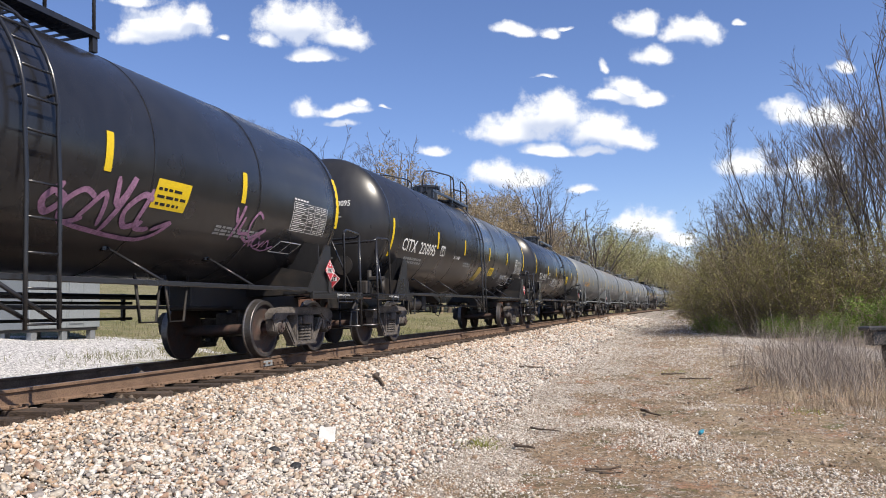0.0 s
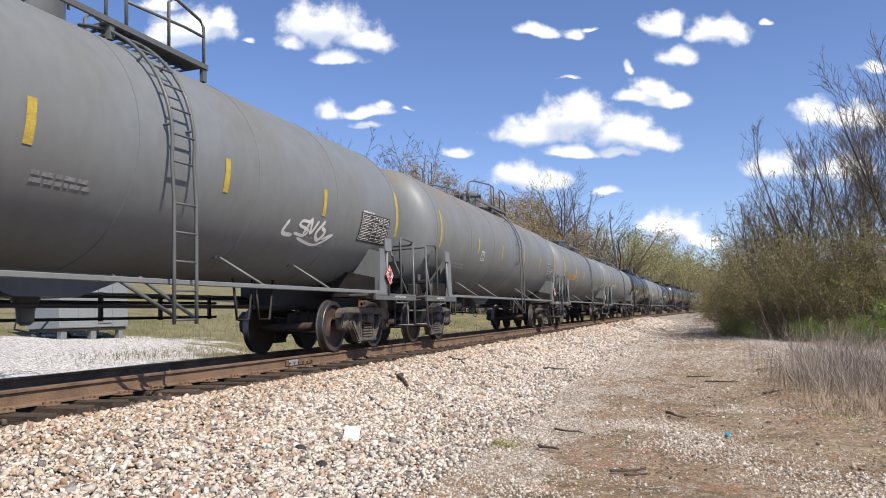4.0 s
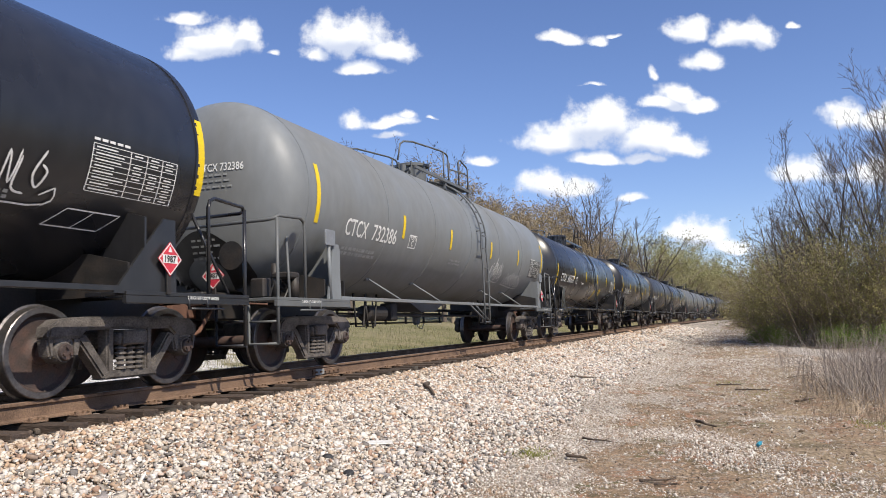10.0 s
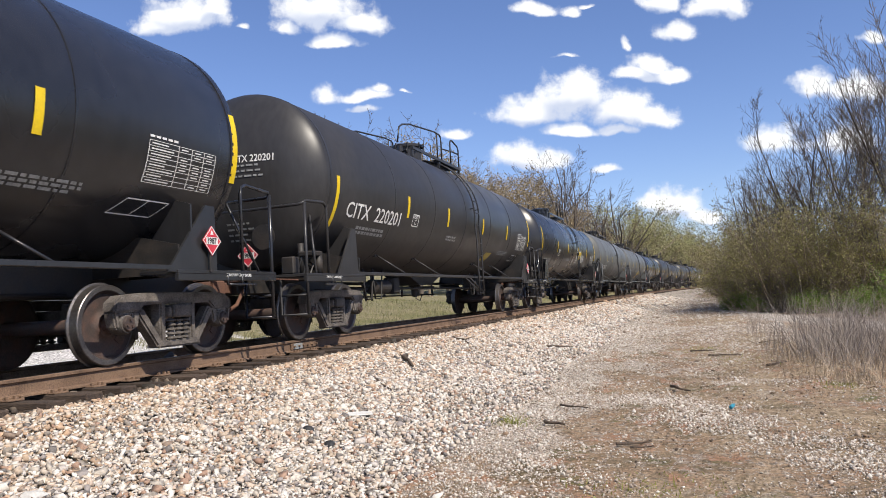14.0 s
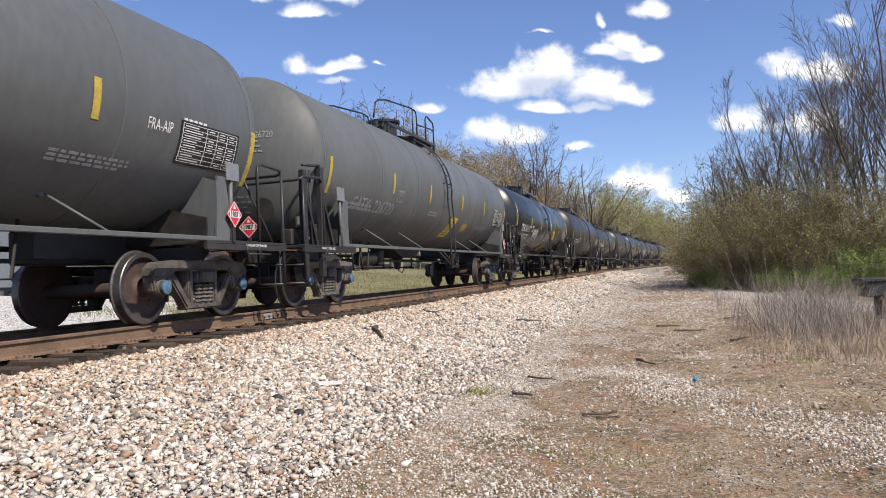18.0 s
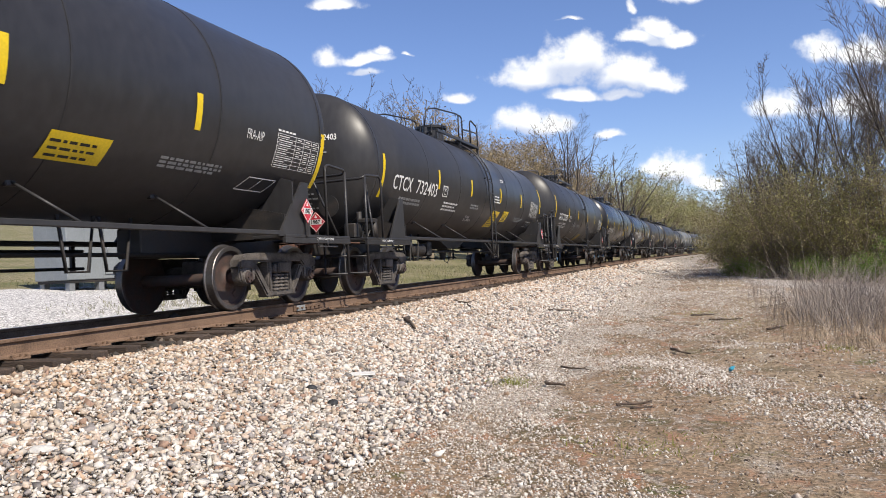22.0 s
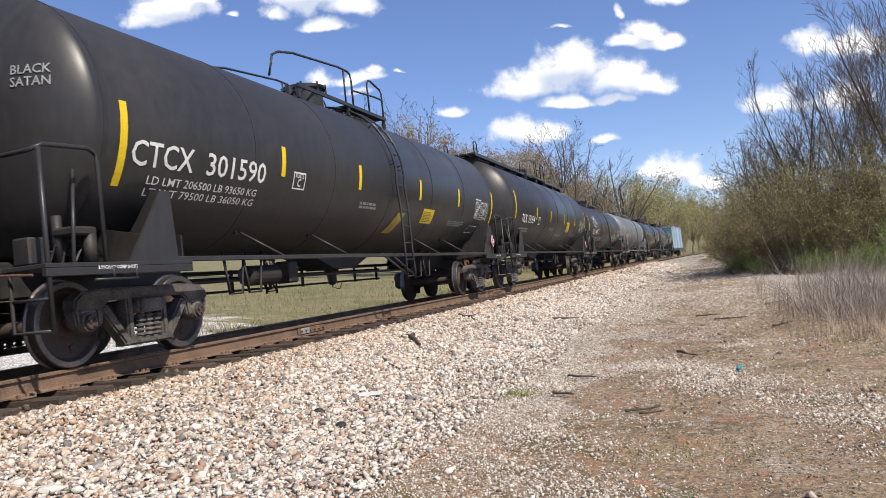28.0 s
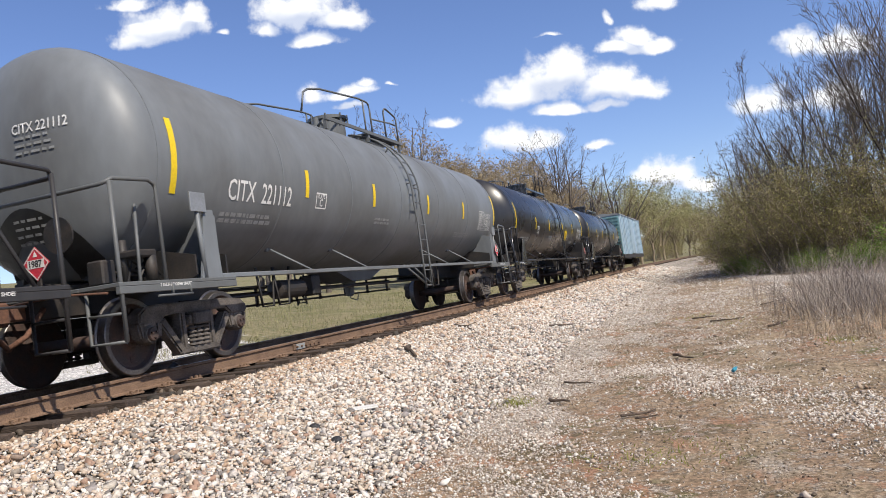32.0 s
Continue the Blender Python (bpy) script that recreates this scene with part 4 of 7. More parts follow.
def build_plants():
    rnd = random.Random(21)
    thin = dict(kids=(9, 6, 4), lift=0.10, wild=0.065, fork=(0.30, 0.70))
    bare = [tall_tree(31, 12.2, 3, lean=0.20, **thin), tall_tree(32, 12.0, 4, lean=0.24, **thin), tall_tree(33, 12.6, 2, lean=0.16, **thin), tall_tree(34, 11.0, 3, lean=0.28, **thin), tall_tree(35, 10.5, 2, lean=0.2, **thin)]
    bare_round = [round_tree(71, 15.0, 7, wide=0.5), round_tree(72, 15.0, 6, wide=0.62), round_tree(73, 14.0, 8, wide=0.55)]
    brown = [round_tree(74, 13.0, 9, (0, 6, 5, 3), M_BROWNBUD, 5, 0.11, 0.35, 0.6, M_TWIG), round_tree(75, 12.0, 9, (0, 6, 5, 3), M_BROWNBUD, 5, 0.11, 0.35, 0.7, M_TWIG)]
    fresh = [round_tree(76, 14.0, 8, (0, 6, 5, 3), M_HAZE, 5, 0.11, 0.45, 0.6, M_TWIG), round_tree(77, 13.0, 9, (0, 6, 5, 3), M_HAZE, 5, 0.11, 0.45, 0.7, M_TWIG)]
    thick = [shrub_meshes(51, 5.2, 2.0), shrub_meshes(52, 4.4, 2.2), shrub_meshes(53, 6.0, 1.8), shrub_meshes(54, 3.4, 1.8)]
    green = [shrub_meshes(61, 1.9, 1.2, 26, M_LEAF, 7, 0.045), shrub_meshes(62, 1.4, 1.0, 22, M_LEAF, 7, 0.04)]

    def spot(x, y, rz=None, s=1.0):
        x = x + float(bend(y))
        m = pose(x, y, float(ground_z(x, y)), 0, 0, rnd.uniform(0, 360) if rz is None else rz)
        return m @ Matrix.Diagonal((s, s, s * rnd.uniform(0.94, 1.06), 1))

    # tall bare trees of the wood beside the dirt track
    for x, y, k, s in ((4.2, 46, 0, 0.72), (6.2, 44.5, 2, 0.95), (8.0, 43, 1, 1.06), (9.9, 41.5, 0, 1.16), (11.9, 40.5, 2, 1.18), (14.2, 40, 3, 1.2), (5.4, 53, 1, 0.86), (8.6, 51, 4, 1.15), (12.6, 48, 0, 1.25), (5.6, 68, 0, 0.75), (3.8, 80, 1, 0.75), (5.0, 98, 2, 0.8), (17.0, 42, 1, 1.08),
                       (7.2, 46.5, 3, 1.0), (10.8, 45, 1, 1.2), (13.0, 43, 4, 1.22), (15.4, 44.5, 0, 1.22), (6.9, 41.5, 1, 0.62), (9.0, 40, 3, 0.7), (11.0, 39, 4, 0.66), (13.2, 38.5, 2, 0.66), (15.6, 38, 3, 0.7), (18.6, 44, 0, 0.95), (16.0, 50, 2, 1.1), (10.4, 55, 3, 1.0)):
        plant("tree", bare[k], spot(x + rnd.uniform(-0.4, 0.4), y + rnd.uniform(-1, 1), None, s * 0.93), "tall leafless tree with thin upright branches", "tree", "bare trees of the wood")
    # a broad bare tree at the wood's corner
    for x, y, k, s in ((3.2, 50.5, 2, 0.60), (4.8, 56, 0, 0.68), (6.0, 48.5, 1, 0.62)):
        plant("tree", bare_round[k], spot(x, y, None, s), "leafless tree with a domed crown of fine twigs", "tree", "bare trees of the wood")
    # budding thicket along its edge
    for x, y, k, s in ((2.2, 47.5, 3, 1.05), (2.9, 44.5, 1, 1.0), (3.9, 42.5, 0, 1.0), (4.9, 41, 1, 1.05), (6.0, 40, 2, 0.95), (7.3, 39, 0, 1.0), (8.7, 38, 1, 1.1), (10.1, 37.5, 0, 1.0), (11.6, 37, 1, 1.1), (13.2, 36, 3, 1.2), (3.6, 49, 0, 1.0), (4.6, 46, 2, 0.95), (6.2, 43.5, 2, 1.0), (8.4, 42, 2, 1.0),
                       (10.8, 40.5, 2, 1.0), (2.9, 54, 1, 1.0), (2.8, 61, 0, 1.0), (2.7, 69, 1, 1.05), (2.6, 79, 2, 1.0), (2.6, 90, 0, 1.2), (2.8, 102, 2, 1.2), (15.0, 36, 1, 1.0), (12.8, 39.5, 0, 1.1), (4.8, 56, 2, 1.1)):
        plant("shrub", thick[k], spot(x, y, None, s), "dense budding shrub with yellow-green buds and thin twigs", "shrub", "thicket beside the track")
    for x, y, k, s in ((7.6, 31.5, 0, 1.0), (8.9, 30.6, 1, 1.1), (10.2, 31.5, 0, 1.1), (6.0, 34.0, 1, 0.8), (12.0, 30.0, 0, 1.0), (1.7, 44.5, 1, 0.7), (2.5, 41.6, 1, 0.6), (4.6, 37.5, 1, 0.7)):
        plant("green_shrub", green[k], spot(x, y, None, s), "low shrub with fresh green leaves", "shrub", "green undergrowth")
    # trees across the line: brown crowns, two bare domed trees, then fresh green ones, and more behind
    BARE, BROWN, GREEN = "tall leafless tree with a domed crown of fine twigs", "broad tree with a brown crown of swelling buds", "broad tree with a hazy crown of fresh spring leaves"

    def across(meshes, x, y, s, label):
        plant("tree", meshes, spot(x - float(bend(y)), y, None, s), label, "tree", "trees across the line")

    for x, y, k, s in ((-21.5, 60, 0, 1.0), (-20.2, 66, 1, 1.02), (-19.0, 71, 0, 0.98), (-17.0, 72, 1, 0.98), (-22.5, 68, 1, 1.1), (-17.5, 80, 0, 1.0), (-15.2, 78, 1, 0.8), (-19.0, 84, 0, 1.1), (-14.8, 86, 1, 0.85), (-14.2, 92, 0, 0.8), (-17.0, 92, 1, 1.0)):
        across(brown[k], x, y, s, BROWN)
    for x, y, k, s in ((-12.9, 82, 0, 1.05), (-10.4, 104, 1, 1.12), (-23.0, 62, 2, 1.02), (-20.6, 70, 0, 0.95), (-13.8, 100, 2, 1.1)):
        across(bare_round[k], x, y, s, BARE)
    for x, y, k, s in ((-12.0, 112, 0, 1.05), (-10.2, 120, 1, 1.15), (-9.8, 132, 0, 1.15), (-8.6, 146, 1, 1.2), (-7.4, 162, 0, 1.25), (-5.6, 182, 1, 1.25), (-3.0, 205, 0, 1.3), (0.5, 232, 1, 1.3)):
        across(fresh[k], x, y, s, GREEN)
    for i in range(22):
        y = 75 + 190 * (i / 21) ** 1.2 + rnd.uniform(-4, 4)
        k = rnd.randrange(3)
        across((brown[i % 2], bare_round[i % 3], fresh[i % 2])[k], -16.0 - rnd.uniform(0, 14) + float(bend(y)), y, rnd.uniform(0.85, 1.1), (BROWN, BARE, GREEN)[k])
    # the bare crowns that stand over the tanks
    for x, y, k, s in ((-31.2, 54, 0, 0.98), (-34, 55.5, 2, 1.02), (-29.0, 56, 1, 0.95), (-36.5, 58, 1, 1.0)):
        across(bare_round[k], x, y, s, BARE)
    for i in range(14):
        y = 150 + i * 20
        plant("tree", fresh[i % 2], spot(-13 - rnd.uniform(0, 3) if i % 2 else 0.5 + rnd.uniform(0, 4), y, None, 1.05), GREEN, "tree", "trees along the far line")
    for i in range(16):
        plant("shrub", thick[i % 3], spot(-13.0 - rnd.uniform(0, 3), 70 + i * 9 + rnd.uniform(-3, 3), None, 1.0), "dense budding shrub with yellow-green buds and thin twigs", "shrub", "shrubs across the line")
    for i in range(9):
        plant("tree", fresh[i % 2], spot(-16 + i * 4.2, 430 + (i % 3) * 8, None, 1.2), GREEN, "tree", "trees along the far line")


build_plants()


def blades(name, places, high, lean, wide, material, label, category="grass"):
    """Thin upright blades, bent at the middle, one joined mesh."""
    n = len(places)
    z = ground_z(places[:, 0], places[:, 1])
    h = high * np.exp(RNG.normal(0, 0.3, n))
    a = RNG.uniform(0, 2 * np.pi, n)
    l = np.abs(RNG.normal(0, lean, n)) * h
    dx, dy = np.cos(a), np.sin(a)
    b = RNG.uniform(0, np.pi, n)
    sx, sy = np.cos(b) * wide, np.sin(b) * wide
    base = np.stack([places[:, 0], places[:, 1], z - 0.02], -1)
    mid = base + np.stack([dx * l * 0.35, dy * l * 0.35, h * 0.55], -1)
    tip = base + np.stack([dx * l, dy * l, h], -1)
    s = np.stack([sx, sy, 0 * sx], -1)
    v = np.stack([base - s, base + s, mid - s * 0.8, mid + s * 0.8, tip - s * 0.15, tip + s * 0.15], 1).reshape(-1, 3)
    o = 6 * np.arange(n)[:, None]
    f = np.concatenate([o + [0, 1, 3, 2], o + [2, 3, 5, 4]])
    return tagged(new(name, from_arrays(name, v, f, material, 4)), label, category, kind="stuff")


def build_grass():
    c = np.concatenate([RNG.normal((2.5, 17.0), (0.6, 1.7), (1500, 2)), RNG.normal((3.0, 19.5), (0.5, 1.6), (550, 2)), RNG.normal((1.4, 24.0), (0.3, 2.0), (90, 2)), RNG.normal((3.7, 15.6), (0.8, 1.2), (260, 2)), RNG.normal((5.6, 23.0), (1.0, 1.6), (260, 2))])
    c = c[(c[:, 0] > 1.0) & (c[:, 0] > 4.9 - 0.22 * c[:, 1])]
    blades("dry_weeds", c, 0.78, 0.75, 0.0042, M_WEED, "tall dead grey weeds beside the dirt track")
    d = np.concatenate([RNG.normal((3.0, 12.8), (0.7, 0.6), (1300, 2)), RNG.normal((1.7, 16.5), (0.4, 2.0), (600, 2)), RNG.normal((4.4, 12.6), (0.9, 0.9), (1100, 2)), RNG.normal((3.5, 16.5), (1.2, 2.0), (1500, 2))])
    blades("dry_grass", d, 0.20, 0.9, 0.004, M_STRAW, "short matted dead grass")
    g = np.stack([RNG.uniform(-24, -10.6, 9000), RNG.uniform(8, 50, 9000)], -1)
    away = (((g[:, 0] + 14.9) / 4.6) ** 2 + ((g[:, 1] - 10.6) / 9.5) ** 2 > RNG.uniform(0.75, 1.2, len(g))) & (np.abs(0.93 * g[:, 0] + 0.36 * g[:, 1] + 13.9) > 1.5)
    blades("field_grass", g[away], 0.16, 0.6, 0.008, M_FIELD, "rough green and straw-coloured field grass")
    e = np.concatenate([RNG.normal((-12.4, 14.6), (0.5, 1.0), (500, 2)), RNG.normal((-12.2, 17.0), (0.6, 0.8), (500, 2)), RNG.normal((-15.4, 19.6), (1.2, 0.8), (700, 2))])
    blades("yard_grass", e, 0.11, 0.8, 0.006, M_FIELD, "rough grass tufts at the edge of the gravel yard")
    t = np.concatenate([RNG.normal((-2.35, 9.0), (0.16, 0.18), (420, 2)), RNG.normal((1.7, 12.1), (0.15, 0.2), (200, 2)), RNG.normal((-0.3, 19.0), (0.4, 0.5), (200, 2)), RNG.normal((-0.42, 6.15), (0.3, 0.25), (160, 2)), RNG.normal((0.6, 16.5), (0.4, 0.6), (200, 2))])
    blades("green_tufts", t, 0.045, 1.0, 0.006, M_MOSS, "small green weed tufts in the gravel")
    s = np.stack([RNG.uniform(-1.9, 3.6, 76000), RNG.uniform(3.4, 20, 76000)], -1)
    s = s[(noise_at(s * 1.3 + 3.0) > RNG.uniform(0.15, 0.85, len(s))) & (gravel_at(s) < RNG.uniform(0.2, 0.9, len(s)))]
    blades("straw_litter", s, 0.024, 7.0, 0.0036, M_STRAW, "flat dead grass stems on the dirt", "straw")


M_FIELD = mat("field_grass", (0.149, 0.149, 0.0639), 0.8, second=(0.27, 0.234, 0.142), scale=0.6, amount=0.8, fine=8, fine_amount=0.3, vary=0.3, per="island")
build_grass()

# ---- the train ----
R_TANK, Z_TANK, HALF = 1.53, 2.72, 7.6        # tank radius, height of its axis over the rail, half its straight length
PLAIN = False                                 # a plain tank, without a jacket
CACHE = {}
FIXED = ("truck", "side_frame", "spring", "bearing", "wheelset", "coupler", "stub_sill", "body_bolster", "end_deck", "end_handrail", "end_post", "grab_step", "brake", "far_side", "side_rail", "rung", "placard", "number", "shoe", "card_plate")


def shared(key, make, material):
    """One mesh for all alike parts of one colour and one size of tank."""
    key = (key, material.name) if key.startswith(FIXED) else (key, material.name, R_TANK, PLAIN)
    if key not in CACHE:
        bm = make()
        me = bpy.data.meshes.new(key[0])
        bm.to_mesh(me)
        bm.free()
        me.materials.append(material)
        CACHE[key] = me
    return CACHE[key]


def set_radius(r, plain):
    """Tanks differ in girth: all stand on the same underframe, so a slim one's axis is lower."""
    global R_TANK, Z_TANK, PLAIN
    R_TANK, Z_TANK, PLAIN = r, 1.19 + r, plain


def head_dish(r):
    """How far a head stands out at a share r of its radius: plain tanks have round heads, jacketed ones a tight edge."""
    r = min(r, 1.0)
    return 0.60 * math.sqrt(max(1 - r ** 2.5, 0)) if PLAIN else 0.56 * max(1 - r * r, 0) ** 0.72


def on_tank(y, deg, lift=0.005):
    """A place on the tank's side; up to 20 degrees the angle stands for the height that it has on the widest tank."""
    low = math.degrees(math.asin(max(-0.97, min(0.97, (2.72 + 1.53 * math.sin(radians(min(deg, 20.0))) - Z_TANK) / R_TANK))))
    if deg > 20:
        low += (82.0 - low) * (deg - 20.0) / 62.0
    a = radians(low)
    return Vector(((R_TANK + lift) * math.cos(a), y, Z_TANK + (R_TANK + lift) * math.sin(a)))


def decal(bm, y0, y1, a0, a1, lift=0.006, lean=0.0, steps=6):
    """A sticker on the tank's side between two places along it and two angles; lean: how far its top shifts along the tank."""
    rows = []
    for k in range(steps + 1):
        t = k / steps
        a = a0 + (a1 - a0) * t
        rows.append((bm.verts.new(on_tank(y0 + lean * t, a, lift)), bm.verts.new(on_tank(y1 + lean * t, a, lift))))
    for p, q in zip(rows, rows[1:]):
        bm.faces.new((p[0], p[1], q[1], q[0]))
    return bm


def text_mesh(words, size, bold=0.0):
    cu = bpy.data.curves.new("lettering", "FONT")
    cu.body, cu.size, cu.resolution_u, cu.offset = words, size, 2, bold
    ob = bpy.data.objects.new("lettering", cu)
    scene.collection.objects.link(ob)
    dg = bpy.context.evaluated_depsgraph_get()
    me = bpy.data.meshes.new_from_object(ob.evaluated_get(dg), depsgraph=dg)
    bpy.data.objects.remove(ob)
    bpy.data.curves.remove(cu)
    bm = bmesh.new()
    bm.from_mesh(me)
    bpy.data.meshes.remove(me)
    return bm


def text_on_tank(words, y0, y1, a_mid, high, bold=0.0):
    """Lettering from y0 to y1 along the tank, wrapped round it."""
    bm = text_mesh(words, 1.0, bold)
    xs = [v.co.x for v in bm.verts]
    ys = [v.co.y for v in bm.verts]
    if not xs:
        return bm
    lo, hi, b, t = min(xs), max(xs), min(ys), max(ys)
    for k in range(1, 5):
        z = b + (t - b) * k / 5
        bmesh.ops.bisect_plane(bm, geom=bm.verts[:] + bm.edges[:] + bm.faces[:], plane_co=(0, z, 0), plane_no=(0, 1, 0))
    for v in bm.verts:
        y = y0 + (y1 - y0) * (v.co.x - lo) / (hi - lo)
        deg = a_mid + math.degrees(((v.co.y - b) / (t - b) - 0.5) * high / R_TANK)
        v.co = on_tank(y, deg, 0.007)
    return bm


def text_on_head(words, x0, x1, z_mid, high):
    """Lettering on the near head of the tank, laid over its dish."""
    bm = text_mesh(words, 1.0, 0.012)
    xs = [v.co.x for v in bm.verts]
    ys = [v.co.y for v in bm.verts]
    lo, hi, b, t = min(xs), max(xs), min(ys), max(ys)
    for v in bm.verts:
        x = x0 + (x1 - x0) * (v.co.x - lo) / (hi - lo)
        z = z_mid + ((v.co.y - b) / (t - b) - 0.5) * high
        r = min(math.hypot(x, z - Z_TANK) / R_TANK, 1.0)
        v.co = Vector((x, -HALF - head_dish(r) - 0.012, z))
    return bm


def bars_on_head(x0, x1, z0, z1, rows, seed):
    rnd, bm = random.Random(seed), bmesh.new()
    for i in range(rows):
        x, end, h = x0, x0 + (x1 - x0) * rnd.uniform(0.6, 1.0), abs(z1 - z0) / rows
        while x < end - 0.03:
            w = min(rnd.uniform(0.05, 0.14), end - x)
            vs = []
            for px, pz in ((x, 0), (x + w, 0), (x + w, 1), (x, 1)):
                z = z0 - h * i - h * 0.34 * (1 - pz)
                r = min(math.hypot(px, z - Z_TANK) / R_TANK, 1.0)
                vs.append(bm.verts.new((px, -HALF - head_dish(r) - 0.012, z)))
            bm.faces.new(vs)
            x += w + 0.03
    return bm


def bars(y0, y1, a0, a1, rows, seed, gap=0.35):
    """Lines of writing too small to read: short bars."""
    rnd, bm = random.Random(seed), bmesh.new()
    step = (a1 - a0) / rows
    for i in range(rows):
        y = y0
        end = y0 + (y1 - y0) * rnd.uniform(0.7, 1.0)
        while y < end - 0.03:
            w = min(rnd.uniform(0.05, 0.16), end - y)
            decal(bm, y, y + w, a0 + step * i, a0 + step * (i + 1 - gap), 0.006, steps=1)
            y += w + 0.03
    return bm


def ribbon(bm, pts, wide, lift=0.008):
    """A sprayed line over places (along the tank, angle): even in width, thin at its ends."""
    fine = []
    for k in range(len(pts) - 1):
        p0, p1, p2, p3 = pts[max(k - 1, 0)], pts[k], pts[k + 1], pts[min(k + 2, len(pts) - 1)]
        for m in range(5):
            t = m / 5
            fine.append(tuple(0.5 * (2 * p1[c] + (p2[c] - p0[c]) * t + (2 * p0[c] - 5 * p1[c] + 4 * p2[c] - p3[c]) * t * t + (3 * p1[c] - p0[c] - 3 * p2[c] + p3[c]) * t ** 3) for c in (0, 1)))
    fine.append(pts[-1])
    prev, n = None, len(fine) - 1
    for k, (y, a) in enumerate(fine):
        (ya, aa), (yb, ab) = fine[max(k - 1, 0)], fine[min(k + 1, n)]
        dy, da = yb - ya, radians(ab - aa) * R_TANK
        ln = math.hypot(dy, da) or 1
        w = wide * (0.45 if k in (0, n) else 1.0) / 2
        ny, na = -da / ln * w, math.degrees(dy / ln * w / R_TANK)
        pair = (bm.verts.new(on_tank(y + ny, a + na, lift)), bm.verts.new(on_tank(y - ny, a - na, lift)))
        if prev:
            bm.faces.new((prev[0], prev[1], pair[1], pair[0]))
        prev = pair


FLICKS = (((0, 0), (0.15, 1), (0.5, 0.15), (0.75, 1.05)), ((0, 0.1), (0.4, 1), (0.85, -0.05)), ((0.8, 0.85), (0.35, 1), (0, 0.5), (0.3, 0), (0.85, 0.2)), ((0.05, 1), (0, 0.1), (0.7, 0)),
          ((0, 1), (0.35, 0.45), (0.7, 1.1), (0.3, -0.3)), ((0.75, 0.95), (0.2, 0.9), (0.15, 0.6), (0.7, 0.4), (0.6, 0.05), (0, 0.05)), ((0.5, 1.2), (0.1, 0.5), (0.5, 0.1), (0.8, 0.6), (0.4, 0.8)))


def squiggle(y0, y1, a0, a1, seed, strokes=9, wide=0.028):
    """Spray-paint scrawl: overlapping quick flicks on one line, with a tail and runs of paint."""
    rnd, bm = random.Random(seed), bmesh.new()
    step, slant = (y1 - y0) / (strokes + 0.5), rnd.uniform(0.05, 0.25)
    for s in range(strokes):
        flick = FLICKS[rnd.randrange(len(FLICKS))]
        w, h, low = step * rnd.uniform(1.1, 1.7), (a1 - a0) * rnd.uniform(0.55, 0.95), a0 + (a1 - a0) * rnd.uniform(0.0, 0.2)
        pts = [(y0 + step * s + w * (u + slant * v) + rnd.gauss(0, 0.03) * step, low + h * v + rnd.gauss(0, 0.03) * h) for u, v in flick]
        ribbon(bm, pts, wide * rnd.uniform(0.8, 1.15), 0.007 + 0.0006 * s)
    m = a0 + (a1 - a0) * 0.15
    ribbon(bm, [(y1 - step * 0.5, m), (y1 + step * 0.5, m + (a1 - a0) * 0.25), (y1 - step, m - (a1 - a0) * 0.3), (y0 + step * 1.5, m - (a1 - a0) * 0.12)], wide * 0.8, 0.014)
    return bm


def sprayed(words_strokes, wide):
    """Hand-sprayed letters, each a few strokes of (along the tank, angle)."""
    def add(car):
        bm = bmesh.new()
        for k, pts in enumerate(words_strokes):
            ribbon(bm, pts, wide, 0.0085 + 0.0004 * k)
        part("spray_lettering", bm, M_WHITE, car, "white hand-sprayed lettering")
    return add


def make_tank():
    rings = [math.sin(math.pi / 2 * k / 14) for k in range(15)]
    prof = [(-HALF - head_dish(r), max(R_TANK * r, 0.02)) for r in rings]
    prof += [(HALF + head_dish(r), max(R_TANK * r, 0.02)) for r in reversed(rings)]
    return smooth(lathe(bmesh.new(), prof, "y", (0, 0, Z_TANK), 80), 40)


def make_sill_ring():
    """Dark ring round the draft sill, low on the near head."""
    bm = bmesh.new()
    rows = []
    for k in range(33):
        a = radians(-25 + 230 * k / 32)
        row = []
        for q in (0.34, 0.43, 0.52, 0.61, 0.70):
            q *= 1 + 0.03 * math.sin(5 * a)
            x, z = q * math.cos(a), 1.36 + q * math.sin(a)
            r = min(math.hypot(x, z - Z_TANK) / R_TANK, 0.985)
            row.append(bm.verts.new((x, -HALF - head_dish(r) - 0.008, z)))
        rows.append(row)
    for p, q in zip(rows, rows[1:]):
        for k in range(4):
            bm.faces.new((p[k], p[k + 1], q[k + 1], q[k]))
    return bm


def make_band(half):
    def make():
        e = 0.006
        bm = lathe(bmesh.new(), [(-half, R_TANK - 0.01), (-half, R_TANK + e), (half, R_TANK + e), (half, R_TANK - 0.01)], "y", (0, 0, Z_TANK), 72, True)
        return smooth(bm, 30)
    return make


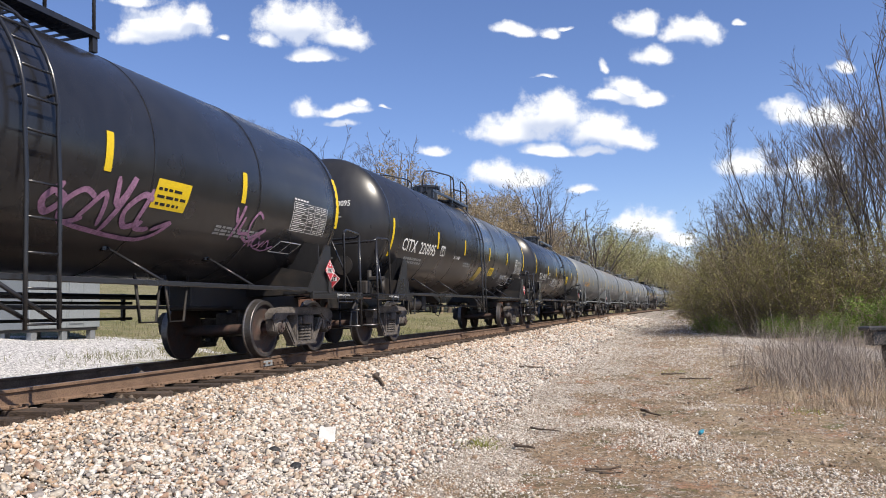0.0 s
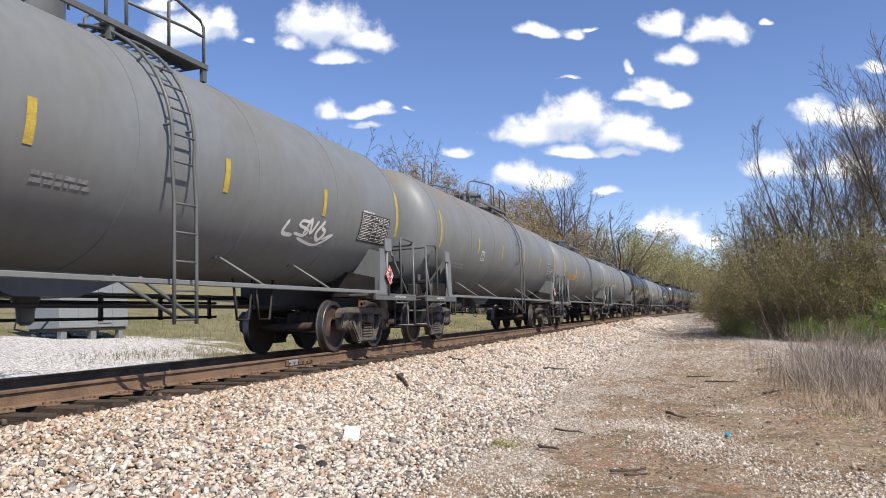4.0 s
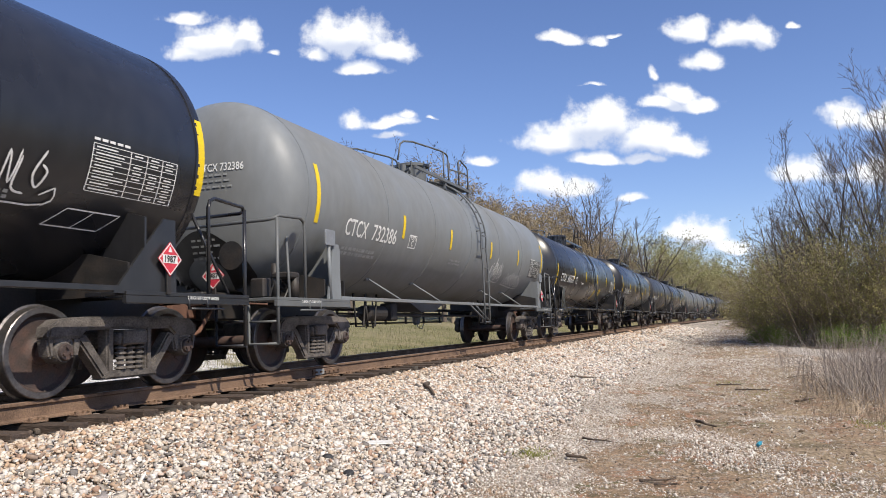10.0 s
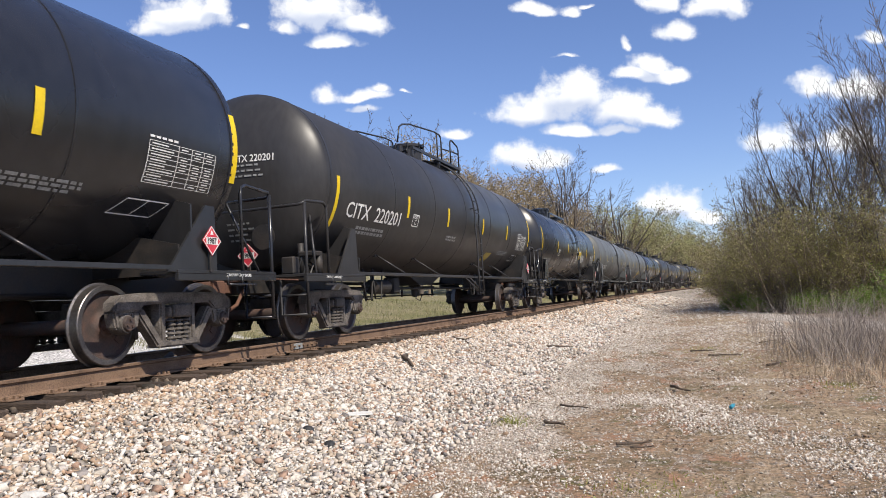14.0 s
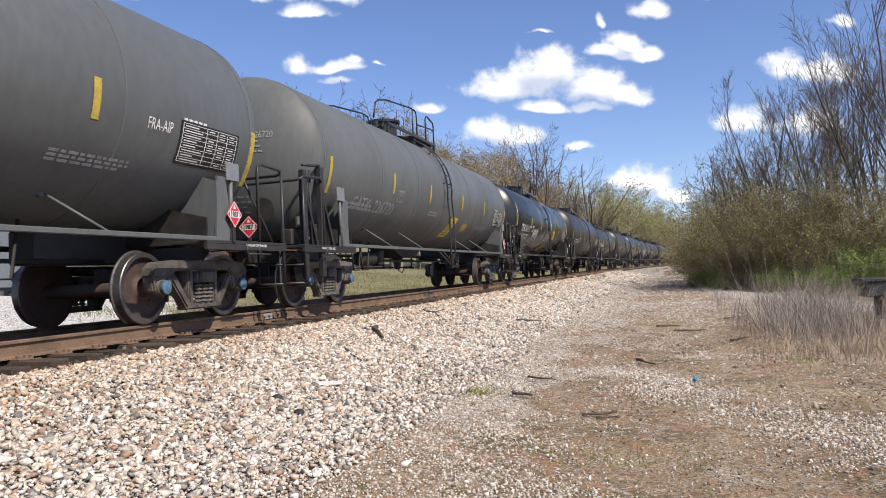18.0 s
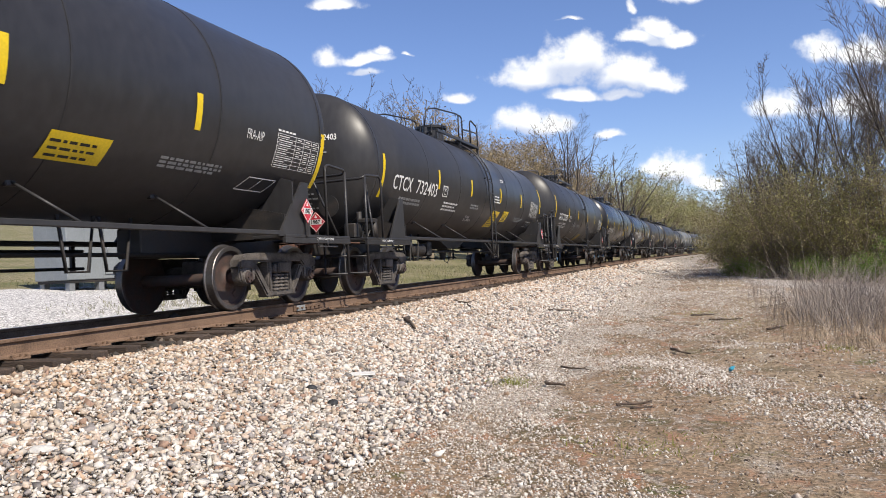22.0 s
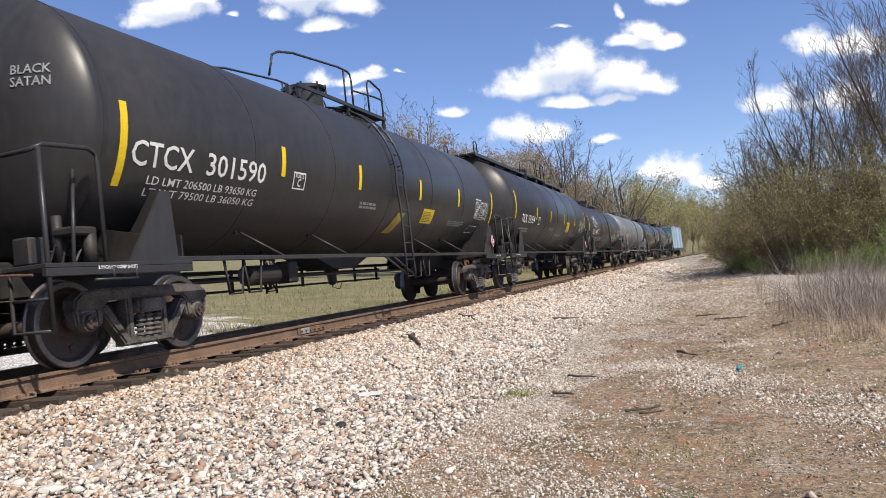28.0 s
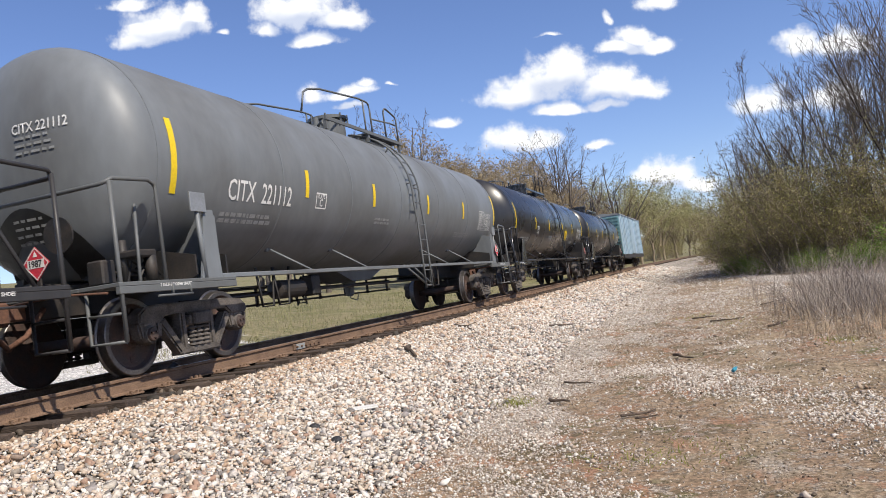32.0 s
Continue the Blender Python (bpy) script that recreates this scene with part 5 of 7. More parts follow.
def make_wheelset():
    bm = bmesh.new()
    for side in (1, -1):
        prof = [(0.678, 0.10), (0.690, 0.14), (0.688, 0.36), (0.680, 0.40), (0.680, 0.470), (0.690, 0.482), (0.704, 0.482), (0.716, 0.462), (0.740, 0.458), (0.812, 0.452), (0.820, 0.444), (0.820, 0.392), (0.808, 0.384), (0.768, 0.350), (0.756, 0.200), (0.770, 0.150), (0.800, 0.125), (0.800, 0.095)]
        lathe(bm, [(side * a, b) for a, b in prof], "x", seg=40)
        lathe(bm, [(side * 0.80, 0.085), (side * 1.10, 0.085), (side * 1.12, 0.075)], "x", seg=16)
        for k in range(3):
            a = 2 * math.pi * k / 3
            lathe(bm, [(side * 1.12, 0.017), (side * 1.14, 0.017)], "x", (0, 0.045 * math.cos(a), 0.045 * math.sin(a)), 6)
    lathe(bm, [(-0.70, 0.085), (0.70, 0.085)], "x", seg=16)
    for fc in bm.faces:
        c = fc.calc_center_median()
        r = math.hypot(c.y, c.z)
        if (abs(c.x) < 0.818 and r > 0.448) or (abs(c.x) > 0.812 and r > 0.385):
            fc.material_index = 1
    # a darker weight mark on the plate lets the turning show
    box(bm, (0.757, 0.22, -0.05), (0.772, 0.30, 0.05), 0.004)
    box(bm, (-0.772, 0.22, -0.05), (-0.757, 0.30, 0.05), 0.004)
    return smooth(bm, 40)


def make_side_frame():
    bm = bmesh.new()
    top = [(-1.09, 0.585), (-1.07, 0.70), (-0.96, 0.775), (-0.62, 0.80), (0.62, 0.80), (0.96, 0.775), (1.07, 0.70), (1.09, 0.585), (0.70, 0.585), (0.60, 0.665), (-0.60, 0.665), (-0.70, 0.585)]
    plate(bm, top, 0.19, "x")
    for s in (1, -1):
        for pts in ([(1.09, 0.60), (0.995, 0.60), (0.995, 0.40), (1.05, 0.40)], [(0.785, 0.60), (0.66, 0.60), (0.70, 0.40), (0.785, 0.40)],
                    [(0.74, 0.60), (0.60, 0.62), (0.24, 0.165), (0.38, 0.165)], [(0.33, 0.70), (0.23, 0.70), (0.23, 0.20), (0.33, 0.20)]):
            plate(bm, [(a * s, b) for a, b in pts], 0.155, "x")
    plate(bm, [(-0.40, 0.15), (0.40, 0.15), (0.34, 0.235), (-0.34, 0.235)], 0.22, "x")
    box(bm, (-0.06, -0.20, 0.50), (0.11, 0.20, 0.63), 0.02)
    bmesh.ops.recalc_face_normals(bm, faces=bm.faces[:])
    es = [e for e in bm.edges if len(e.link_faces) == 2 and e.calc_face_angle(0) > 1.2]
    bmesh.ops.bevel(bm, geom=es, offset=0.022, segments=2, affect="EDGES")
    return smooth(bm, 45)


def make_spring():
    prof = [(0.235, 0.02)]
    for k in range(5):
        z = 0.24 + 0.052 * k
        prof += [(z, 0.038), (z + 0.008, 0.062), (z + 0.026, 0.062), (z + 0.034, 0.038)]
    prof.append((0.50, 0.02))
    return smooth(lathe(bmesh.new(), prof, "z", (0, 0, 0), 12), 60)


def make_bolster():
    bm = bmesh.new()
    box(bm, (-1.16, -0.17, 0.50), (1.16, 0.17, 0.66), 0.02)
    box(bm, (-0.55, -0.22, 0.46), (0.55, 0.22, 0.74), 0.03)
    lathe(bm, [(0.74, 0.2), (0.82, 0.2)], "z", seg=20)
    for s in (1, -1):          # brake beams, hangers and shoes
        tube(bm, [(-0.74, s * 0.36, 0.36), (0.74, s * 0.36, 0.36)], 0.035, 6)
        for x in (-0.75, 0.75):
            box(bm, (x - 0.04, s * 0.40 - 0.03, 0.26), (x + 0.04, s * 0.40 + 0.03, 0.50), 0.01)
        tube(bm, [(0, s * 0.36, 0.36), (0.08, s * 0.5, 0.86)], 0.025, 6)
    return bm


def make_bearing():
    bm = lathe(bmesh.new(), [(0.90, 0.10), (0.92, 0.115), (1.06, 0.115), (1.09, 0.10)], "x", seg=20)
    box(bm, (0.93, -0.10, 0.09), (1.07, 0.10, 0.135), 0.012)
    return smooth(bm, 40)


def add_truck(car, y, wheels):
    """A freight truck: bolster with brake gear, side frames, springs, bearings and two wheelsets that turn."""
    truck = put("truck", shared("truck", make_bolster, M_TRUCK), car, "two-axle freight truck of dusty cast steel")
    truck.matrix_basis = pose(0, y, 0)
    for s in (1, -1):
        f = put("side_frame", shared("side_frame", make_side_frame, M_TRUCK), truck)
        f.matrix_basis = pose(s * 1.0, 0, 0, 0, 0, 0 if s > 0 else 180)
        for sy in (-0.13, 0.0, 0.13):
            f = put("spring", shared("spring", make_spring, M_TRUCK), truck)
            f.matrix_basis = pose(s * 1.055, sy, 0)
        for ay in (-0.889, 0.889):
            f = put("bearing", shared("bearing", make_bearing, M_TRUCK), truck)
            f.matrix_basis = pose(0, ay, 0.457, 0, 0, 0 if s > 0 else 180)
    for ay in (-0.889, 0.889):
        me = shared("wheelset", make_wheelset, M_WHEEL)
        if len(me.materials) == 1:
            me.materials.append(M_TREAD)
        w = put("wheelset", me, truck, "two steel wheels on an axle with bright treads")
        w.matrix_basis = pose(0, ay, 0.457)
        wheels.append((w, ay))
    return truck


def make_manway():
    bm = bmesh.new()
    z = Z_TANK + R_TANK
    lathe(bm, [(z - 0.10, 0.37), (z + 0.36, 0.37), (z + 0.36, 0.43), (z + 0.42, 0.43), (z + 0.44, 0.38), (z + 0.47, 0.18), (z + 0.475, 0.02)], "z", seg=28)
    for k in range(8):
        a = 2 * math.pi * (k + 0.5) / 8
        tube(bm, [(0.43 * math.cos(a), 0.43 * math.sin(a), z + 0.26), (0.43 * math.cos(a), 0.43 * math.sin(a), z + 0.46)], 0.02, 6)
        box(bm, (0.39 * math.cos(a) - 0.03, 0.39 * math.sin(a) - 0.03, z + 0.34), (0.39 * math.cos(a) + 0.03, 0.39 * math.sin(a) + 0.03, z + 0.41))
    return smooth(bm, 40)


def make_relief_valve():
    z = Z_TANK + R_TANK
    bm = lathe(bmesh.new(), [(z - 0.05, 0.11), (z + 0.16, 0.11), (z + 0.17, 0.07), (z + 0.30, 0.06)], "z", (0.1, -0.75, 0), 14)
    tube(bm, [(0.1, -0.75, z + 0.1), (0.35, -0.95, z + 0.16), (0.35, -0.95, z + 0.05)], 0.03, 6)
    return smooth(bm, 40)


def make_vent():
    z = Z_TANK + R_TANK
    return smooth(lathe(bmesh.new(), [(z - 0.05, 0.08), (z + 0.12, 0.08), (z + 0.13, 0.03)], "z", (-0.15, 0.62, 0), 12), 40)


def make_platform():
    bm = bmesh.new()
    z = Z_TANK + R_TANK + 0.06
    for x in (-0.72, 0.72):
        box(bm, (x - 0.02, -1.55, z - 0.04), (x + 0.02, 2.35, z + 0.03))
    for y in (-1.5, 0.5, 2.3):
        for s in (1, -1):
            box(bm, (s * 0.66, y - 0.04, z - 0.22), (s * 0.72, y + 0.04, z))
    return bm


def make_grating():
    bm = bmesh.new()
    z = Z_TANK + R_TANK + 0.06
    for k in range(14):
        x = 0.40 + 0.024 * k
        for s in (1, -1):
            box(bm, (s * x - 0.004, 0.5, z - 0.02), (s * x + 0.004, 2.3, z + 0.01))
    for y in np.arange(0.5, 2.35, 0.15):
        box(bm, (-0.70, y - 0.012, z - 0.02), (0.70, y + 0.012, z + 0.008))
    return bm


def make_top_rail(side):
    def make():
        z = Z_TANK + R_TANK + 0.05
        x = side * 0.70
        bm = bmesh.new()
        tube(bm, [(x, -2.45, z - 0.02), (x, -2.3, z + 0.36), (x, -2.1, z + 0.46), (x, -1.6, z + 0.56), (x, 0.2, z + 0.72), (x, 0.62, z + 0.72), (x, 0.72, z + 0.68), (x, 0.76, z + 0.55), (x, 0.76, z - 0.05)], 0.022)
        tube(bm, [(x, 0.42, z + 0.72), (x, 0.42, z - 0.05)], 0.020)
        tube(bm, [(x, 0.76, z + 0.36), (x, 1.9, z + 0.44), (x, 2.3, z + 0.44)], 0.020)
        tube(bm, [(x, 1.55, z), (x, 1.55, z + 0.66), (x, 1.62, z + 0.74), (x, 1.72, z + 0.76), (x, 2.22, z + 0.66), (x, 2.3, z + 0.58), (x, 2.3, z - 0.05)], 0.022)
        return bm
    return make


def make_ladder(side):
    def make():
        bm = bmesh.new()
        for y in (0.50, 0.90):
            pts = []
            for d in range(82, -16, -7):
                p = on_tank(y, d, 0.11)
                pts.append((side * p.x, p.y, p.z))
            x = R_TANK + 0.13
            pts += [(side * x, y, z) for z in (2.0, 1.2, 0.58)]
            tube(bm, pts, 0.022, 6)
            for d in (40, 5):
                p, q = on_tank(y, d, -0.02), on_tank(y, d, 0.11)
                tube(bm, [(side * p.x, p.y, p.z), (side * q.x, q.y, q.z)], 0.016, 6)
        tube(bm, [(side * (R_TANK + 0.12), 0.55, 0.66), (side * 1.42, -0.25, 1.10)], 0.022, 6)
        tube(bm, [(side * (R_TANK + 0.12), 0.86, 0.66), (side * 1.42, 0.15, 1.10)], 0.022, 6)
        return bm
    return make


def add_ladder(car, side, paint):
    ladder = put("ladder", shared(f"ladder{side}", make_ladder(side), paint), car)
    spots = [on_tank(0.7, d, 0.11) for d in range(78, -18, -11)] + [Vector((R_TANK + 0.13, 0.7, z)) for z in (1.95, 1.62, 1.29, 0.96, 0.63)]
    for p in spots:
        rung = put("rung", shared("rung", lambda: tube(bmesh.new(), [(0, -0.2, 0), (0, 0.2, 0)], 0.014, 6), paint), ladder)
        rung.matrix_basis = pose(side * p.x, p.y, p.z)
    return ladder


def make_side_rail(side):
    def make():
        x = side * 1.44
        bm = bmesh.new()
        box(bm, (x - 0.035, -6.6, 1.035), (x + 0.035, 6.6, 1.095), 0.008)
        return bm
    return make


def make_strut():
    """Brace from the tank's flank to the side rail, at its own zero along the tank."""
    bm = bmesh.new()
    p = on_tank(-0.30, -53, -0.01)
    box(bm, (p.x - 0.06, p.y - 0.06, p.z - 0.05), (p.x + 0.02, p.y + 0.06, p.z + 0.05), 0.01)
    tube(bm, [p, (1.44, 0.06, 1.07)], 0.018, 6)
    return bm


def make_far_rail():
    bm = bmesh.new()
    x = -1.44
    tube(bm, [(x, -5.6, 0.95), (x, 5.6, 0.95)], 0.026, 6)
    tube(bm, [(x, -5.6, 0.70), (x, 5.6, 0.70)], 0.026, 6)
    for y in np.arange(-5.4, 5.5, 1.35):
        box(bm, (x - 0.02, y - 0.035, 0.66), (x + 0.02, y + 0.035, 1.10))
    return bm


def make_skid():
    bm = plate(bmesh.new(), [(-1.5, 1.26), (-0.45, 0.93), (0.45, 0.93), (1.5, 1.26)], 0.62, "x")
    lathe(bm, [(0.62, 0.05), (0.66, 0.09), (0.80, 0.10), (0.93, 0.16)], "z", seg=16)
    tube(bm, [(0.12, -0.2, 0.75), (0.12, -0.25, 0.58), (0.12, 0.05, 0.52), (0.12, 0.2, 0.66)], 0.012, 5)
    return bm


def make_brake_gear():
    bm = bmesh.new()
    lathe(bm, [(-3.6, 0.02), (-3.55, 0.16), (-2.75, 0.16), (-2.7, 0.02)], "y", (0.35, 0, 0.88), 16)
    box(bm, (0.10, -2.3, 0.72), (0.40, -2.0, 1.10), 0.03)
    tube(bm, [(0.3, -6.0, 0.82), (0.25, -2.2, 0.84), (0.2, 6.0, 0.82)], 0.03, 6)
    tube(bm, [(-0.45, -8.2, 0.98), (-0.45, 8.2, 0.98)], 0.022, 6)
    for y in (-4.4, -3.9, 3.2, 3.8):
        tube(bm, [(0.55, y, 1.25), (0.55, y + 0.1, 0.62), (0.55, y + 0.42, 0.62), (0.55, y + 0.52, 1.25)], 0.022, 6)
    return bm


def make_stub_sill(end):
    def make():
        a, b = sorted((end * 4.9, end * 8.35))
        return box(bmesh.new(), (-0.20, a, 0.78), (0.20, b, 1.18), 0.02)
    return make


def make_body_bolster(end, y):
    def make():
        out = [(-1.44, 1.10), (-1.30, 1.0), (1.30, 1.0), (1.44, 1.10), (1.44, 1.34), (0.9, 1.46), (-0.9, 1.46), (-1.44, 1.34)]
        return plate(bmesh.new(), out, 0.03, "y", end * y)
    return make


def make_saddle(end, side, slim=False):
    """The web that carries the tank on the bolster, at one side: a sloping side plate and a cross plate behind it."""
    def make():
        bm = bmesh.new()
        o = [(6.92, 1.84), (7.10, 1.84), (7.12, 1.02), (6.20, 1.02)] if end > 0 else [(-6.62, 1.84), (-6.76, 1.84), (-7.36, 1.02), (-6.56, 1.02)]
        if slim:
            o = [(end * 6.66, 1.90), (end * 6.84, 1.90), (end * 7.02, 1.02), (end * 6.60, 1.02)]
            tube(bm, [(side * 1.47, end * 6.94, 1.02), (side * 1.47, end * 6.98, 1.95)], 0.03, 8)
        plate(bm, o, 0.03, "x", side * 1.46)
        p = on_tank(0, -33, -0.02)
        plate(bm, [(side * 1.475, 1.83), (side * 1.475, 1.02), (side * 0.7, 1.02), (side * 0.7, 1.36), (side * 1.0, 1.55), (side * p.x, p.z)], 0.03, "y", end * 6.64)
        return bm
    return make


def make_end_deck(end):
    def make():
        bm = bmesh.new()
        a, b = sorted((end * 6.35, end * 8.45))
        for s in (1, -1):
            lo, hi = sorted((s * 0.95, s * 1.50))
            box(bm, (lo, a, 1.0), (hi, b, 1.045), 0.006)
            lo, hi = sorted((s * 1.44, s * 1.50))
            box(bm, (lo, a, 0.92), (hi, b, 1.0), 0.006)
        a, b = sorted((end * 8.15, end * 8.45))
        box(bm, (-0.95, a, 1.0), (0.95, b, 1.045), 0.006)
        return bm
    return make


def make_end_rail(end, side):
    def make():
        bm = bmesh.new()
        x = side * 1.47
        y0, y1 = end * 7.68, end * 8.75
        tube(bm, [(x, y0, 1.0), (x, y0, 2.06), (x, y0 + end * 0.03, 2.15), (x, y0 + end * 0.12, 2.19), (x, end * 8.36, 2.16), (x - side * 0.03, end * 8.42, 2.12), (x - side * 0.1, end * 8.45, 2.1), (0, end * 8.45, 2.08)], 0.024)
        tube(bm, [(x, end * 8.40, 2.13), (x, end * 8.40, 0.42)], 0.024)
        tube(bm, [(x - side * 0.45, end * 8.42, 1.0), (x - side * 0.45, end * 8.42, 0.42), (x, end * 8.40, 0.42)], 0.020)
        tube(bm, [(x - side * 0.45, end * 8.42, 0.72), (x, end * 8.40, 0.72)], 0.016)
        tube(bm, [(x, end * 8.1, 1.0), (x - side * 0.3, end * 7.7, 2.1)], 0.020)
        return bm
    return make


def make_side_sill_step(end):
    def make():
        bm = bmesh.new()
        x = 1.50
        for y in (end * 7.3, end * 7.62):
            tube(bm, [(x, y, 1.0), (x, y, 0.86)], 0.014, 6)
        tube(bm, [(x + 0.02, end * 7.3, 0.87), (x + 0.02, end * 7.9, 0.87)], 0.014, 6)
        return bm
    return make


def make_coupler(end):
    def make():
        bm = bmesh.new()
        a, b = sorted((end * 8.2, end * 8.62))
        box(bm, (-0.09, a, 0.80), (0.09, b, 0.98), 0.02)
        a, b = sorted((end * 8.58, end * 8.86))
        box(bm, (-0.17, a, 0.75), (0.15, b, 1.03), 0.04)
        tube(bm, [(0.3, end * 8.3, 0.9), (0.34, end * 8.6, 0.62), (0.25, end * 8.8, 0.5)], 0.03, 6)
        tube(bm, [(0.05, end * 8.45, 0.98), (0.7, end * 8.47, 1.0), (1.35, end * 8.47, 0.95)], 0.014, 6)
        return bm
    return make


def make_end_post(side):
    """A pair of uprights with slanting braces at the car's corner."""
    def make():
        bm = bmesh.new()
        x = side * 1.42
        for y in (-8.30, -7.66):
            box(bm, (x - 0.05, y - 0.06, 0.5), (x + 0.05, y + 0.06, 2.28 if y < -8 else 2.4), 0.012)
        for y in (-8.30, -7.66):
            plate(bm, [(y + 0.05, 2.0), (y + 0.05, 1.9), (y + 0.42, 1.04), (y + 0.50, 1.04)], 0.05, "x", x)
        tube(bm, [(x, -8.3, 2.36), (x, -7.66, 2.42)], 0.025, 6)
        tube(bm, [(x, -8.05, 1.05), (x, -8.05, 2.3)], 0.02, 6)
        return bm
    return make


def make_stencil_frame():
    """A slanted two-part frame under the date table."""
    bm = bmesh.new()
    y0, y1, a0, a1, lean = 5.66, 6.34, -43.0, -35.0, 0.2
    for y in (y0, y0 + 0.34, y1):
        decal(bm, y - 0.008, y + 0.008, a0, a1, lean=lean)
    decal(bm, y0, y1, a0 - 0.3, a0 + 0.3, steps=1)
    decal(bm, y0 + lean, y1 + lean, a1 - 0.3, a1 + 0.3, steps=1)
    return bm


def make_brake_stand():
    bm = bmesh.new()
    box(bm, (1.0, -8.36, 1.05), (1.22, -8.16, 1.32), 0.02)
    lathe(bm, [(-8.45, 0.02), (-8.44, 0.20), (-8.42, 0.20), (-8.40, 0.02)], "y", (0.75, 0, 1.65), 20)
    tube(bm, [(1.1, -7.9, 1.05), (1.1, -7.9, 1.55)], 0.05, 8)
    tube(bm, [(1.3, -7.7, 1.05), (1.3, -7.7, 1.35)], 0.07, 8)
    box(bm, (1.08, -7.96, 1.33), (1.36, -7.64, 1.42), 0.02)
    for k in range(5):
        tube(bm, [(1.0 + 0.07 * k, -8.1 + 0.09 * k, 1.05), (1.05 + 0.06 * k, -8.05 + 0.1 * k, 1.2 + 0.05 * (k % 3)), (1.2, -7.6 + 0.05 * k, 1.12)], 0.016, 5)
    return bm


def make_walkway():
    """Running board along the whole of the tank's top."""
    bm = bmesh.new()
    z = Z_TANK + R_TANK + 0.12
    for x in (-0.42, -0.14, 0.14, 0.42):
        box(bm, (x - 0.12, -8.0, z), (x + 0.12, 8.0, z + 0.04))
    box(bm, (-0.56, -8.0, z - 0.06), (-0.53, 8.0, z + 0.04))
    box(bm, (0.53, -8.0, z - 0.06), (0.56, 8.0, z + 0.04))
    for y in np.arange(-7.4, 7.5, 2.1):
        box(bm, (-0.5, y - 0.04, z - 0.15), (0.5, y + 0.04, z))
    for y, x in ((-7.9, 0.5), (-7.9, -0.5), (7.9, 0.5), (7.9, -0.5)):
        s = 1 if y > 0 else -1
        tube(bm, [(x, y, z), (x, y, z + 0.36), (x, y - s * 0.06, z + 0.42), (x, y - s * 0.3, z + 0.42), (x, y - s * 0.36, z + 0.36), (x, y - s * 0.36, z)], 0.02, 6)
    return bm


def make_table():
    """The painted table of dates near the far end: a frame, rules and short bars."""
    bm = bmesh.new()
    y0, y1, a0, a1 = 5.95, 7.15, -27.0, -9.0
    t, ta = 0.012, 0.5
    for y in (y0, y1, y0 + 0.5, y0 + 0.74, y0 + 0.97):
        decal(bm, y - t / 2, y + t / 2, a0, a1)
    for k in range(9):
        a = a0 + (a1 - a0) * k / 8
        decal(bm, y0, y1, a - ta / 4, a + ta / 4, steps=1)
        if k < 8:
            da = (a1 - a0) / 8
            rnd = random.Random(k)
            decal(bm, y0 + 0.04, y0 + rnd.uniform(0.25, 0.46), a + da * 0.38, a + da * 0.62, steps=1)
            for c in (0.53, 0.77, 1.0):
                if rnd.random() < 0.75:
                    decal(bm, y0 + c + 0.02, y0 + c + 0.14, a + da * 0.38, a + da * 0.62, steps=1)
    for k in range(5):
        decal(bm, y0 + 0.1 * k, y0 + 0.1 * k + 0.075, a1 + 1.2, a1 + 2.2, steps=1)
    return bm


def make_plate_c():
    bm = bmesh.new()
    y0, y1, a0, a1, t, ta = -3.66, -3.30, -23.5, -13.5, 0.022, 0.8
    for y in (y0, y1 - t):
        decal(bm, y, y + t, a0, a1)
    for a in (a0, a1 - ta):
        decal(bm, y0, y1, a, a + ta, steps=1)
    return bm


def deck_text(words):
    bm = text_mesh(words, 0.05, 0.001)
    xs = [v.co.x for v in bm.verts]
    mid = (min(xs) + max(xs)) / 2
    for v in bm.verts:
        v.co = Vector((0, v.co.x - mid, v.co.y))
    return bm


def make_placard(kind):
    """Hazard diamond; kind 'red', 'white' (the number field and top mark) or 'text'."""
    def make():
        h = 0.185
        if kind == "red":
            bm = plate(bmesh.new(), [(0, h), (h, 0), (0, -h), (-h, 0)], 0.008, "x")
            return bm
        if kind == "white":
            bm = bmesh.new()
            box(bm, (0.005, -0.115, -0.045), (0.0075, 0.115, 0.045))
            plate(bm, [(-0.03, 0.075), (0.03, 0.075), (0.0, 0.135)], 0.0025, "x", 0.006)
            e = 0.172
            for a, b in (((0, e), (e, 0)), ((e, 0), (0, -e)), ((0, -e), (-e, 0)), ((-e, 0), (0, e))):
                dy, dz = b[0] - a[0], b[1] - a[1]
                ln = math.hypot(dy, dz)
                ny, nz = -dz / ln * 0.005, dy / ln * 0.005
                plate(bm, [(a[0] + ny, a[1] + nz), (b[0] + ny, b[1] + nz), (b[0] - ny, b[1] - nz), (a[0] - ny, a[1] - nz)], 0.002, "x", 0.0055)
            return bm
        bm = text_mesh("1987", 0.10, 0.004)
        xs = [v.co.x for v in bm.verts]
        ys = [v.co.y for v in bm.verts]
        cx, cy = (min(xs) + max(xs)) / 2, (min(ys) + max(ys)) / 2
        for v in bm.verts:
            v.co = Vector((0.009, (v.co.x - cx) * 0.95, v.co.y - cy))
        return bm
    return make


